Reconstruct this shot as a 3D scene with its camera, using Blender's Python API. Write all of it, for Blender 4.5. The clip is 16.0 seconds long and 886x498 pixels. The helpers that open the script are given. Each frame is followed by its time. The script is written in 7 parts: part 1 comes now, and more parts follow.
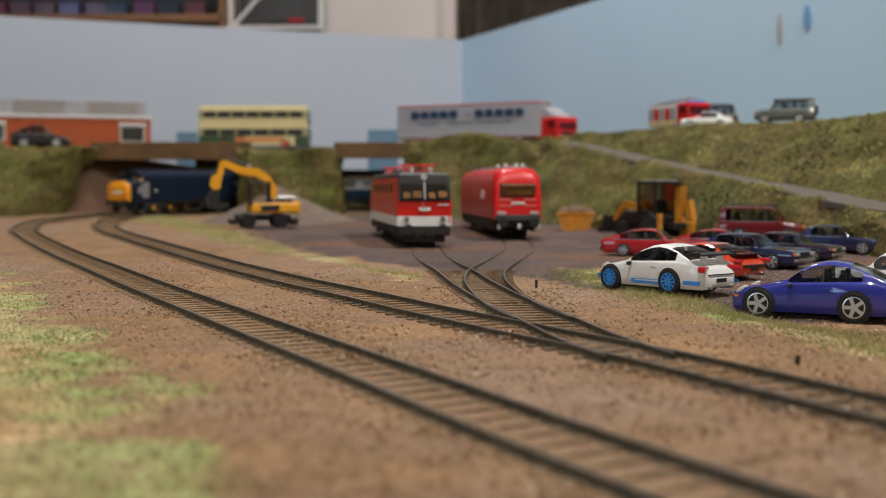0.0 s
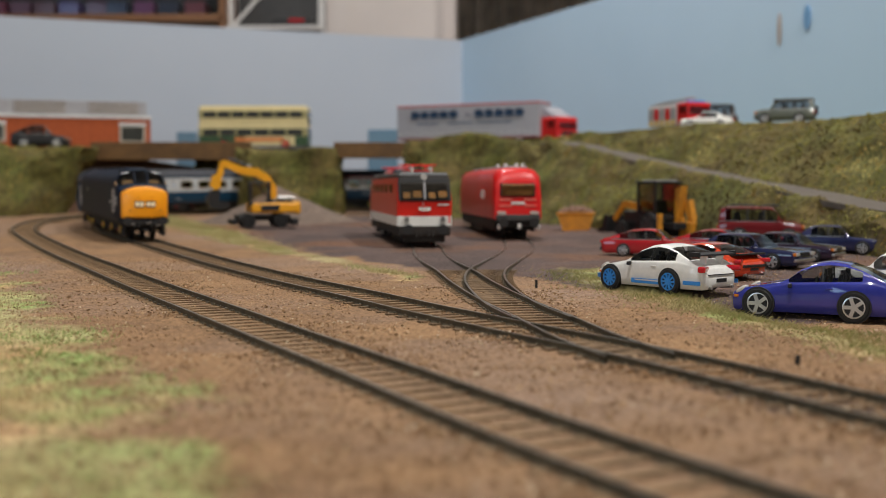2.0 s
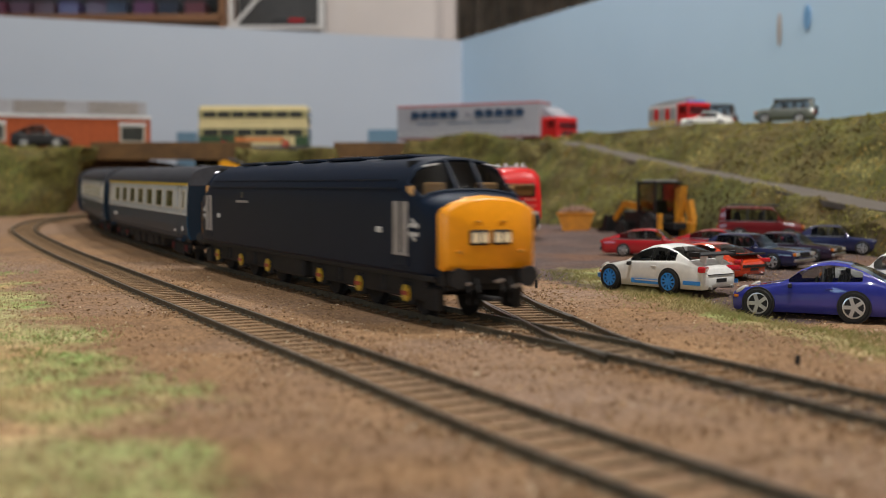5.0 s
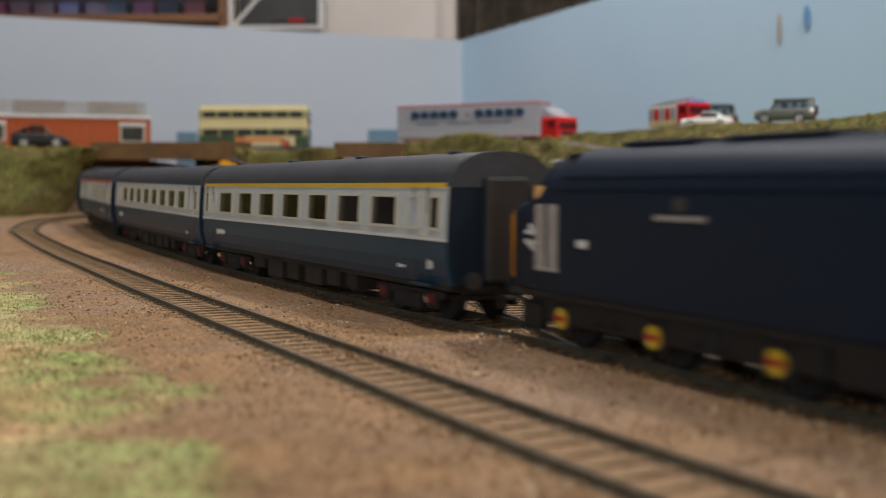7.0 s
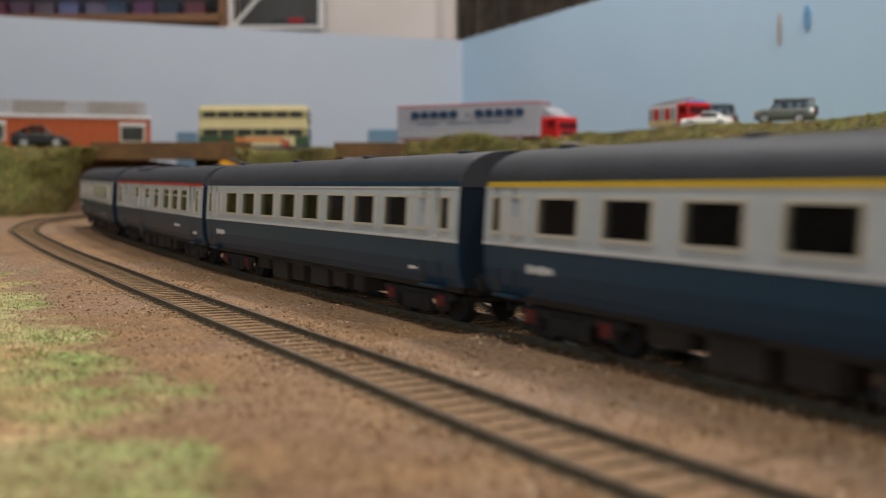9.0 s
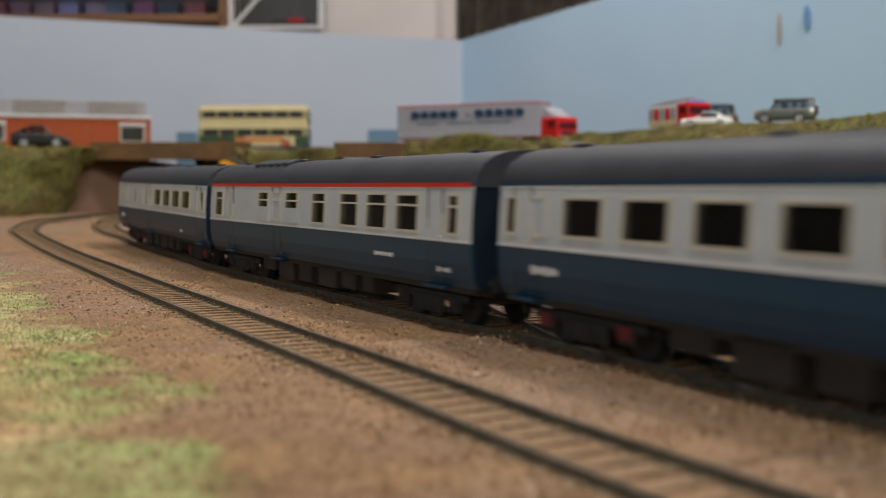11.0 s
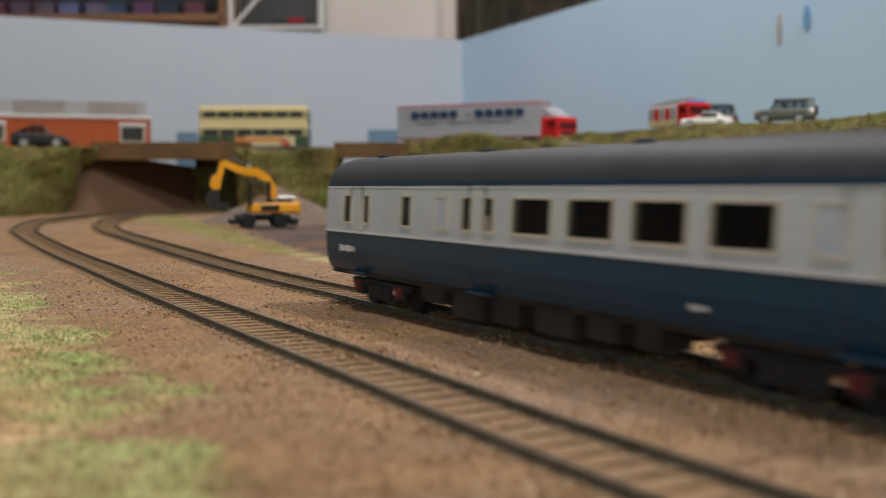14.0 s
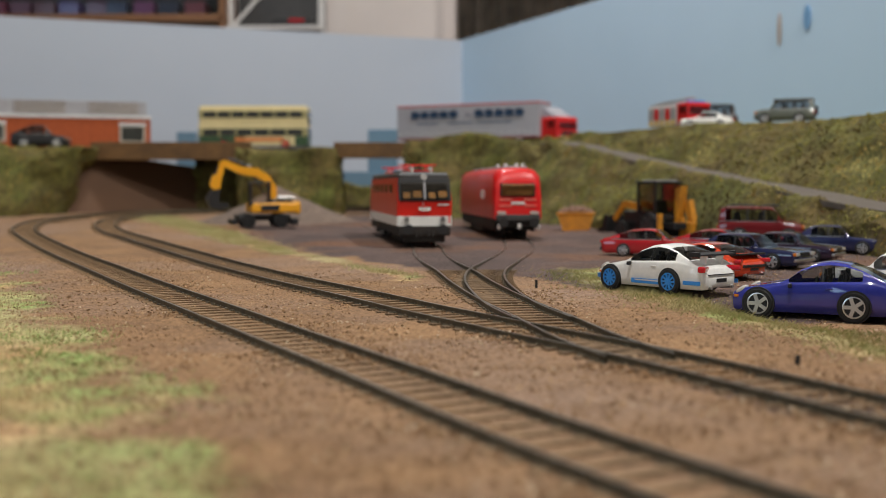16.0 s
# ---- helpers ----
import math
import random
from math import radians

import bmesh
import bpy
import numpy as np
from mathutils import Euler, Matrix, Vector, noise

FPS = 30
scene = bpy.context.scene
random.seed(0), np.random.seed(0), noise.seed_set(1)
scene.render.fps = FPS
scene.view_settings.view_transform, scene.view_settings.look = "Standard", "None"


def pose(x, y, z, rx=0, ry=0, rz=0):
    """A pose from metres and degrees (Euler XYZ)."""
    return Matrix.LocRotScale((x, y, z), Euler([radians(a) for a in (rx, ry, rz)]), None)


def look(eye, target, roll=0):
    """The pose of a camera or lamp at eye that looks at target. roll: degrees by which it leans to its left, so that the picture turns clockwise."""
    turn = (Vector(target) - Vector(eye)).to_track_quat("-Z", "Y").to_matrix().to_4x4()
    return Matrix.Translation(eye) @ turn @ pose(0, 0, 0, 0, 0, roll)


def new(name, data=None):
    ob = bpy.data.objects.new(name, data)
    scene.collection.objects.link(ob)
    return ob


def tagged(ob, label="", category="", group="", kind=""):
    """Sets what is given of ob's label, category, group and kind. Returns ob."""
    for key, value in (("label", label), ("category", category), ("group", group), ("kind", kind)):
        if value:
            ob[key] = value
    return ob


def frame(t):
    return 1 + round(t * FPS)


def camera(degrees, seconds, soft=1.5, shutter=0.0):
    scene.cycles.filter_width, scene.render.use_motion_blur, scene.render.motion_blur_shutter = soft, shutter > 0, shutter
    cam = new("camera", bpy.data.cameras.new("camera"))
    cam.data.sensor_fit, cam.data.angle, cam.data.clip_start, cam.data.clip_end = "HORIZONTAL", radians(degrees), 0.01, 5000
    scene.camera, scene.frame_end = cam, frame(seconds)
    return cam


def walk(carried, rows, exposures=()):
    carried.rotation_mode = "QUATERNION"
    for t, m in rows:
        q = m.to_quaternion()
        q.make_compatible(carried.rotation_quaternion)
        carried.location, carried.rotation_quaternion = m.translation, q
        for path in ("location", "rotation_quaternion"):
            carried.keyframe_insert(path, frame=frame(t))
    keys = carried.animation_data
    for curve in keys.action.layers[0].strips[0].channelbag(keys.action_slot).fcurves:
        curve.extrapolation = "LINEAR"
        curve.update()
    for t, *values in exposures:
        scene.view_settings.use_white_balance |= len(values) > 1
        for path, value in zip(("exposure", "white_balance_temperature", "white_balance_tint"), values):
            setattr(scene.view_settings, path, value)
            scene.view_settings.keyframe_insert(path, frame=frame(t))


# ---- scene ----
# A model railway in metres, its places and sizes fitted to the camera's view. Builders work in millimetres; MM turns
# them into metres.
MM = 0.001

# camera: stands still on the layout, a hand's width above the ballast
cam = camera(41.86, 16.0, soft=0.65, shutter=0.85)
EYE = pose(0, 0, 0.0425, 86.929, 0, 0)
walk(cam, [(0.0, EYE), (16.0, EYE)])
cam.data.dof.use_dof = True
cam.data.dof.focus_distance = 0.42
cam.data.dof.aperture_fstop = 16.0

# light: ceiling lamps over the layout, a low front light added behind the camera and cool daylight from a window to one
# side
world = bpy.data.worlds.new("room_world")
scene.world = world
world.use_nodes = True
world.node_tree.nodes["Background"].inputs[0].default_value = (0.75, 0.82, 0.95, 1)
world.node_tree.nodes["Background"].inputs[1].default_value = 0.12
scene.view_settings.exposure = -0.12


def area_lamp(name, eye, target, size, watts, colour):
    data = bpy.data.lights.new(name, "AREA")
    data.shape, data.size, data.energy, data.color = "DISK", size, watts, colour
    ob = new(name, data)
    ob.matrix_world = look(eye, target)
    return ob


area_lamp("ceiling_lamp_key", (-0.04, -0.16, 1.36), (0.05, 0.6, 0), 0.12, 10.5, (1.0, 0.98, 0.95))
area_lamp("ceiling_lamp_right", (0.70, 0.42, 1.36), (0.08, 0.75, 0), 0.12, 16, (1.0, 0.975, 0.94))
area_lamp("ceiling_lamp_back", (-0.10, 1.50, 1.36), (0.15, 1.75, 0), 0.12, 11.5, (1.0, 0.98, 0.96))
# added frontal light of unknown source, low so that upright faces brighten
area_lamp("low_front_light", (-0.10, -1.75, 0.34), (0.1, 0.9, 0.05), 0.16, 6, (1.0, 0.92, 0.81))
area_lamp("window_daylight", (-1.9, -0.9, 0.55), (0, 0.6, 0.05), 0.9, 7, (0.55, 0.77, 1.0))


# ---- materials ----
def mat(name, colour, rough=0.6, metal=0.0, vary=0.15, scale=150.0, bump=0.0, bump_scale=600.0, colour2=None, coat=0.0, emit=0.0,
        fine=0.0, grain=9.0, spec=0.5):
    m = bpy.data.materials.new(name)
    m.use_nodes = True
    n, l = m.node_tree.nodes, m.node_tree.links
    b = n["Principled BSDF"]
    b.inputs["Roughness"].default_value = rough
    b.inputs["Metallic"].default_value = metal
    b.inputs["Specular IOR Level"].default_value = spec
    b.inputs["Coat Weight"].default_value = coat
    b.inputs["Coat Roughness"].default_value = 0.06
    tc = n.new("ShaderNodeTexCoord")
    if colour2 is None:
        colour2 = tuple(c * (1 - vary) for c in colour)
        colour = tuple(min(1.0, c * (1 + vary)) for c in colour)
    no = n.new("ShaderNodeTexNoise")
    no.inputs["Scale"].default_value, no.inputs["Detail"].default_value = scale, 5
    no.inputs["Roughness"].default_value = 0.6
    l.new(tc.outputs["Object"], no.inputs["Vector"])
    ramp = n.new("ShaderNodeMapRange")
    ramp.inputs["From Min"].default_value, ramp.inputs["From Max"].default_value = 0.32, 0.68
    l.new(no.outputs["Fac"], ramp.inputs["Value"])
    mix = n.new("ShaderNodeMix")
    mix.data_type = "RGBA"
    mix.inputs[6].default_value, mix.inputs[7].default_value = (*colour, 1), (*colour2, 1)
    l.new(ramp.outputs["Result"], mix.inputs[0])
    out = mix.outputs[2]
    if fine:
        nf = n.new("ShaderNodeTexNoise")
        nf.inputs["Scale"].default_value, nf.inputs["Detail"].default_value = scale * grain, 3
        l.new(tc.outputs["Object"], nf.inputs["Vector"])
        mr = n.new("ShaderNodeMapRange")
        mr.inputs["From Min"].default_value, mr.inputs["From Max"].default_value = 0.3, 0.7
        mr.inputs["To Min"].default_value, mr.inputs["To Max"].default_value = 1 - fine, 1 + fine
        l.new(nf.outputs["Fac"], mr.inputs["Value"])
        mul = n.new("ShaderNodeVectorMath")
        mul.operation = "SCALE"
        l.new(out, mul.inputs[0])
        l.new(mr.outputs["Result"], mul.inputs["Scale"])
        out = mul.outputs["Vector"]
    l.new(out, b.inputs["Base Color"])
    if bump:
        nb = n.new("ShaderNodeTexNoise")
        nb.inputs["Scale"].default_value, nb.inputs["Detail"].default_value = bump_scale, 4
        l.new(tc.outputs["Object"], nb.inputs["Vector"])
        bp = n.new("ShaderNodeBump")
        bp.inputs["Strength"].default_value, bp.inputs["Distance"].default_value = bump, 0.001
        l.new(nb.outputs["Fac"], bp.inputs["Height"])
        l.new(bp.outputs["Normal"], b.inputs["Normal"])
    if emit:
        b.inputs["Emission Color"].default_value = (*colour, 1)
        b.inputs["Emission Strength"].default_value = emit
    return m


def paint(name, colour, rough=0.28, coat=0.4, spec=0.5):
    return mat(name, colour, rough, 0, 0.05, 60, 0.02, 2500, coat=coat, fine=0.04, spec=spec)


def noise_fac(n, l, tc, scale, detail, lo, hi, rough=0.6):
    no = n.new("ShaderNodeTexNoise")
    no.inputs["Scale"].default_value, no.inputs["Detail"].default_value, no.inputs["Roughness"].default_value = scale, detail, rough
    l.new(tc.outputs["Object"], no.inputs["Vector"])
    mr = n.new("ShaderNodeMapRange")
    mr.inputs["From Min"].default_value, mr.inputs["From Max"].default_value = lo, hi
    l.new(no.outputs["Fac"], mr.inputs["Value"])
    return mr.outputs["Result"]


def blend(n, l, fac, a, b):
    mix = n.new("ShaderNodeMix")
    mix.data_type = "RGBA"
    l.new(fac, mix.inputs[0])
    for k, v in ((6, a), (7, b)):
        if isinstance(v, tuple):
            mix.inputs[k].default_value = (*v, 1)
        else:
            l.new(v, mix.inputs[k])
    return mix.outputs[2]


def ground_mat():
    """Ballast, ash and turf on one board; the mesh says where each one lies, noise frays the borders."""
    m = bpy.data.materials.new("layout_ground")
    m.use_nodes = True
    n, l = m.node_tree.nodes, m.node_tree.links
    b = n["Principled BSDF"]
    b.inputs["Roughness"].default_value, b.inputs["Specular IOR Level"].default_value = 0.95, 0.15
    tc = n.new("ShaderNodeTexCoord")
    ballast = blend(n, l, noise_fac(n, l, tc, 26, 5, 0.34, 0.66), (0.345, 0.206, 0.108), (0.220, 0.132, 0.076))
    ballast = blend(n, l, noise_fac(n, l, tc, 6.5, 3, 0.45, 0.62), ballast, (0.300, 0.200, 0.138))
    ballast = blend(n, l, noise_fac(n, l, tc, 60, 4, 0.60, 0.74), ballast, (0.15, 0.085, 0.045))
    ash = blend(n, l, noise_fac(n, l, tc, 16, 5, 0.35, 0.65), (0.150, 0.105, 0.092), (0.085, 0.066, 0.062))
    ash = blend(n, l, noise_fac(n, l, tc, 9, 4, 0.50, 0.68), ash, (0.190, 0.100, 0.062))
    turf = blend(n, l, noise_fac(n, l, tc, 20, 4, 0.40, 0.60), (0.29, 0.37, 0.125), (0.50, 0.43, 0.22))
    turf = blend(n, l, noise_fac(n, l, tc, 13, 3, 0.49, 0.62), turf, (0.58, 0.36, 0.19))
    turf = blend(n, l, noise_fac(n, l, tc, 30, 4, 0.56, 0.70), turf, (0.16, 0.27, 0.07))
    out = ballast
    for name, colour in (("ash", ash), ("turf", turf)):
        at = n.new("ShaderNodeAttribute")
        at.attribute_name = name
        fray = n.new("ShaderNodeMath")
        fray.operation = "MULTIPLY_ADD"
        l.new(noise_fac(n, l, tc, 75, 5, 0.25, 0.75), fray.inputs[0])
        fray.inputs[1].default_value = 0.7
        l.new(at.outputs["Fac"], fray.inputs[2])
        edge = n.new("ShaderNodeMapRange")
        edge.inputs["From Min"].default_value, edge.inputs["From Max"].default_value = 0.62, 1.08
        l.new(fray.outputs[0], edge.inputs["Value"])
        out = blend(n, l, edge.outputs["Result"], out, colour)
    grain = n.new("ShaderNodeVectorMath")
    grain.operation = "SCALE"
    l.new(out, grain.inputs[0])
    g = n.new("ShaderNodeMapRange")
    g.inputs["To Min"].default_value, g.inputs["To Max"].default_value = 0.42, 1.58
    l.new(noise_fac(n, l, tc, 620, 4, 0.3, 0.7, 0.75), g.inputs["Value"])
    l.new(g.outputs["Result"], grain.inputs["Scale"])
    l.new(grain.outputs["Vector"], b.inputs["Base Color"])
    bp = n.new("ShaderNodeBump")
    bp.inputs["Strength"].default_value, bp.inputs["Distance"].default_value = 0.9, 0.0008
    l.new(noise_fac(n, l, tc, 1300, 4, 0.0, 1.0), bp.inputs["Height"])
    l.new(bp.outputs["Normal"], b.inputs["Normal"])
    return m


def thin_glass(name, tint, gloss=0.03):
    """A thin pane: clear with a tint, mirror gloss rising towards grazing angles."""
    m = bpy.data.materials.new(name)
    m.use_nodes = True
    n, l = m.node_tree.nodes, m.node_tree.links
    n.remove(n["Principled BSDF"])
    tr, gl, mx, fr = n.new("ShaderNodeBsdfTransparent"), n.new("ShaderNodeBsdfGlossy"), n.new("ShaderNodeMixShader"), n.new("ShaderNodeFresnel")
    tr.inputs["Color"].default_value = (*tint, 1)
    gl.inputs["Roughness"].default_value = gloss
    fr.inputs["IOR"].default_value = 1.45
    l.new(fr.outputs[0], mx.inputs[0])
    l.new(tr.outputs[0], mx.inputs[1])
    l.new(gl.outputs[0], mx.inputs[2])
    l.new(mx.outputs[0], n["Material Output"].inputs["Surface"])
    return m


M_GROUND = ground_mat()
M_RAIL = mat("rail_side", (0.115, 0.095, 0.062), 0.6, 0.3, 0.3, 200, 0.2, 900)
M_RAILTOP = mat("rail_head", (0.22, 0.20, 0.17), 0.35, 0.9, 0.2, 100)
M_SLEEPER_DUSTY = mat("dusty_sleeper", (0.30, 0.20, 0.115), 0.95, 0, 0, 60, 0.6, 900, colour2=(0.16, 0.105, 0.06), fine=0.35, spec=0.2)
M_SLEEPER = mat("sleeper", (0.23, 0.152, 0.088), 0.95, 0, 0, 60, 0.6, 900, colour2=(0.11, 0.075, 0.046), fine=0.35, spec=0.2)
M_WALL_L = mat("board_grey", (0.435, 0.475, 0.535), 0.8, 0, 0, 3, 0.05, 300, colour2=(0.405, 0.45, 0.515))
M_WALL_R = mat("board_blue", (0.50, 0.67, 0.83), 0.8, 0, 0, 3, 0.05, 300, colour2=(0.46, 0.63, 0.79))
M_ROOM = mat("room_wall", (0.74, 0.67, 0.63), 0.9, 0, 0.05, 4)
# darker copy for the unseen walls and floor, to cut bounced light
M_ROOM_LOW_BOUNCE = mat("room_wall_low_bounce", (0.32, 0.28, 0.25), 0.9, 0, 0.1, 4)
M_CEIL = mat("ceiling_paint", (0.8, 0.79, 0.77), 0.9, 0, 0.03, 4)
M_BANK = mat("bank_flock", (0.10, 0.105, 0.022), 1.0, 0, 0, 22, 1.0, 500, colour2=(0.12, 0.085, 0.028), fine=0.5)
M_ROAD = mat("road_card", (0.125, 0.105, 0.085), 0.9, 0, 0, 30, 0.3, 700, colour2=(0.105, 0.088, 0.072), fine=0.15)
M_BOARD = mat("brown_board", (0.125, 0.062, 0.030), 0.8, 0, 0, 14, 0.15, 400, colour2=(0.095, 0.048, 0.024))
M_BEAM = mat("beam_wood", (0.17, 0.088, 0.028), 0.8, 0, 0, 30, 0.4, 300, colour2=(0.085, 0.045, 0.018), fine=0.2)
M_BLUEBOX = mat("painted_box", (0.12, 0.21, 0.29), 0.8, 0, 0.08, 12)
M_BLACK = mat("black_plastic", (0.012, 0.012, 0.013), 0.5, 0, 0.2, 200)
M_FRAME = mat("underframe_black", (0.011, 0.010, 0.010), 0.7, 0, 0.3, 200, 0.2, 900)
M_METAL = mat("bright_metal", (0.6, 0.6, 0.6), 0.3, 0.9, 0.1, 100)


# ---- mesh helpers (millimetres in, metres out) ----
def thing(name, m, label, category, group="", kind=""):
    ob = new(name)
    ob.matrix_world = m
    ob.empty_display_size = 0.01
    return tagged(ob, label, category, group, kind)


def part(name, bm, material, parent=None, label="", smooth=False, kind=""):
    bmesh.ops.scale(bm, vec=(MM, MM, MM), verts=bm.verts)
    me = bpy.data.meshes.new(name)
    bm.to_mesh(me)
    bm.free()
    for mm_ in (material if isinstance(material, (list, tuple)) else [material]):
        me.materials.append(mm_)
    if smooth:
        for p in me.polygons:
            p.use_smooth = True
    ob = new(name, me)
    ob.parent = parent
    return tagged(ob, label, kind=kind)


def P(x, y, z, rx=0, ry=0, rz=0):
    return pose(x * MM, y * MM, z * MM, rx, ry, rz)


def box(bm, cx, cy, cz, sx, sy, sz, bevel=0.0, rz=0.0, ry=0.0, rx=0.0, seg=2):
    m = Matrix.Translation((cx, cy, cz)) @ Euler((radians(rx), radians(ry), radians(rz))).to_matrix().to_4x4() @ Matrix.Diagonal((sx, sy, sz, 1))
    r = bmesh.ops.create_cube(bm, size=1, matrix=m)
    if bevel:
        es = list({e for v in r["verts"] for e in v.link_edges})
        bmesh.ops.bevel(bm, geom=es, offset=bevel, segments=seg, affect="EDGES", profile=0.5)
    return bm


def cyl(bm, cx, cy, cz, r, h, axis="z", n=20, r2=None, bevel=0.0):
    rot = {"z": Matrix.Identity(4), "x": Matrix.Rotation(math.pi / 2, 4, "Y"), "y": Matrix.Rotation(math.pi / 2, 4, "X")}[axis]
    res = bmesh.ops.create_cone(bm, cap_ends=True, segments=n, radius1=r, radius2=r if r2 is None else r2, depth=h, matrix=Matrix.Translation((cx, cy, cz)) @ rot)
    if bevel:
        es = [e for e in {e for v in res["verts"] for e in v.link_edges} if any(len(f.verts) > 4 for f in e.link_faces)]
        bmesh.ops.bevel(bm, geom=es, offset=bevel, segments=2, affect="EDGES", profile=0.5)
    return bm


def B():
    return bmesh.new()


def poly_prism(bm, pts, y0, y1, axis="y"):
    """A side outline (x, z) drawn out from y0 to y1."""
    a = [bm.verts.new((x, y0, z)) for x, z in pts]
    b = [bm.verts.new((x, y1, z)) for x, z in pts]
    bm.faces.new(a)
    bm.faces.new(b[::-1])
    n = len(pts)
    for i in range(n):
        bm.faces.new((a[(i + 1) % n], a[i], b[i], b[(i + 1) % n]))
    bmesh.ops.recalc_face_normals(bm, faces=bm.faces)
    return bm


def tube(bm, pts, r, n=8):
    """A round bar through points."""
    pts = [Vector(p) for p in pts]
    rings = []
    for i, p in enumerate(pts):
        d = (pts[min(i + 1, len(pts) - 1)] - pts[max(i - 1, 0)]).normalized()
        u = d.cross(Vector((0, 0, 1)))
        u = u.normalized() if u.length > 1e-3 else Vector((1, 0, 0))
        w = d.cross(u)
        rings.append([bm.verts.new(p + r * (math.cos(2 * math.pi * k / n) * u + math.sin(2 * math.pi * k / n) * w)) for k in range(n)])
    for a, b in zip(rings, rings[1:]):
        for k in range(n):
            bm.faces.new((a[k], a[(k + 1) % n], b[(k + 1) % n], b[k]))
    bm.faces.new(rings[0][::-1])
    bm.faces.new(rings[-1])
    return bm


def smoothstep(a, b, x):
    t = min(1.0, max(0.0, (x - a) / (b - a)))
    return t * t * (3 - 2 * t)


def interp(x, xs, ys):
    return float(np.interp(x, xs, ys))


# ---- the lie of the land ----
def grade(y):
    """The board climbs gently towards the back."""
    u = (y - 560) / 60.0
    return 0.75 * (math.log1p(math.exp(u)) if u < 30 else u)


def parking(x, y):
    """Height of the car park above the ballast."""
    h = interp(y, [332, 382, 399, 438, 462, 616, 776, 1000], [-2.2, -4.8, -3.9, -0.8, 0.9, 1.5, 1.8, 1.3])
    edge = interp(y, [280, 388, 500, 665, 1000], [104, 86, 64, 78, 84])
    return h * smoothstep(edge, edge + 25, x)


def land(x, y):
    return grade(y) + parking(x, y)


def spline(pts, step=4.0):
    """Points along a smooth curve through pts, step millimetres apart."""
    p = np.array(pts, float)
    p = np.vstack([2 * p[0] - p[1], p, 2 * p[-1] - p[-2]])
    out = []
    for i in range(1, len(p) - 2):
        a, b, c, d = p[i - 1], p[i], p[i + 1], p[i + 2]
        for t in np.linspace(0, 1, 24, endpoint=False):
            out.append(0.5 * ((2 * b) + (c - a) * t + (2 * a - 5 * b + 4 * c - d) * t * t + (3 * b - a - 3 * c + d) * t ** 3))
    out.append(p[-2])
    out = np.array(out)
    s = np.concatenate([[0], np.cumsum(np.hypot(*np.diff(out, axis=0).T))])
    n = int(s[-1] / step) + 1
    q = np.linspace(0, s[-1], n)
    res = np.column_stack([np.interp(q, s, out[:, 0]), np.interp(q, s, out[:, 1])])
    ker = np.ones(9) / 9
    pad = np.vstack([np.repeat(res[:1], 4, 0), res, np.repeat(res[-1:], 4, 0)])
    sm = np.column_stack([np.convolve(pad[:, k], ker, "valid") for k in (0, 1)])
    sm[:4], sm[-4:] = res[:4], res[-4:]
    return q, sm


MAIN = [(620, 280), (600, 620), (540, 940), (450, 1190), (345, 1370), (235, 1470), (110, 1525), (-10, 1540), (-105, 1523), (-190, 1484), (-252, 1435), (-298, 1372),
        (-324, 1298), (-334, 1200), (-320, 1105), (-296, 1015), (-267, 932), (-237, 864), (-189.5, 760), (-151.5, 677), (-121, 609), (-96, 555.5),
        (-58, 477), (-30, 423), (-7.6, 376), (10, 343), (25, 314), (38.5, 291), (58, 251), (71, 220), (81, 199), (98, 162), (140, 72), (222, -105),
        (420, -530), (700, -1140), (1020, -1840)]
NEAR = [(201.6, -229), (139.6, -74), (98.6, 16), (63.6, 93), (34.6, 148), (19.6, 177), (3.6, 210), (-10.4, 240), (-29.4, 279), (-51.4, 324), (-79, 381), (-121, 467.5), (-166.5, 563),
        (-208, 647), (-267, 772), (-335, 925), (-366, 1019), (-385, 1100), (-393, 1200), (-388, 1290), (-366, 1370), (-319, 1442), (-250, 1500), (-165, 1550), (-60, 1590), (60, 1600)]
SIDING_1 = [(46, 268), (38, 300), (29, 358), (22, 397), (12.5, 470), (5, 545), (-3, 600), (-8, 660), (-10, 715), (-22, 800), (-38, 890), (-60, 1010)]
SIDING_2 = [(30, 345), (23, 385), (19, 440), (17.8, 490), (21, 543), (31, 601), (42, 664), (48, 725), (49, 795), (43, 870), (35, 950), (27, 1050)]
TRACKS = {"main": spline(MAIN), "near": spline(NEAR), "siding_1": spline(SIDING_1), "siding_2": spline(SIDING_2)}
MAIN_S, MAIN_XY = TRACKS["main"]


LATE = int(np.argmin(np.hypot(MAIN_XY[:, 0] + 96, MAIN_XY[:, 1] - 555)))   # where the straightening run past the yard begins


def on_main(s):
    return np.array([np.interp(s, MAIN_S, MAIN_XY[:, 0]), np.interp(s, MAIN_S, MAIN_XY[:, 1])])


RAIL_Z = 3.5


# ---- the large structure ----
def grid_values(spans):
    out = []
    for a, b, step in spans:
        out += list(np.arange(a, b, step))
    return out + [spans[-1][1]]


def lump(x, y, z, size):
    return noise.noise(Vector((x / size, y / size, z / size + 3.7)))


STRIP_X = [-16, -38, -74, -136, -212, -318]


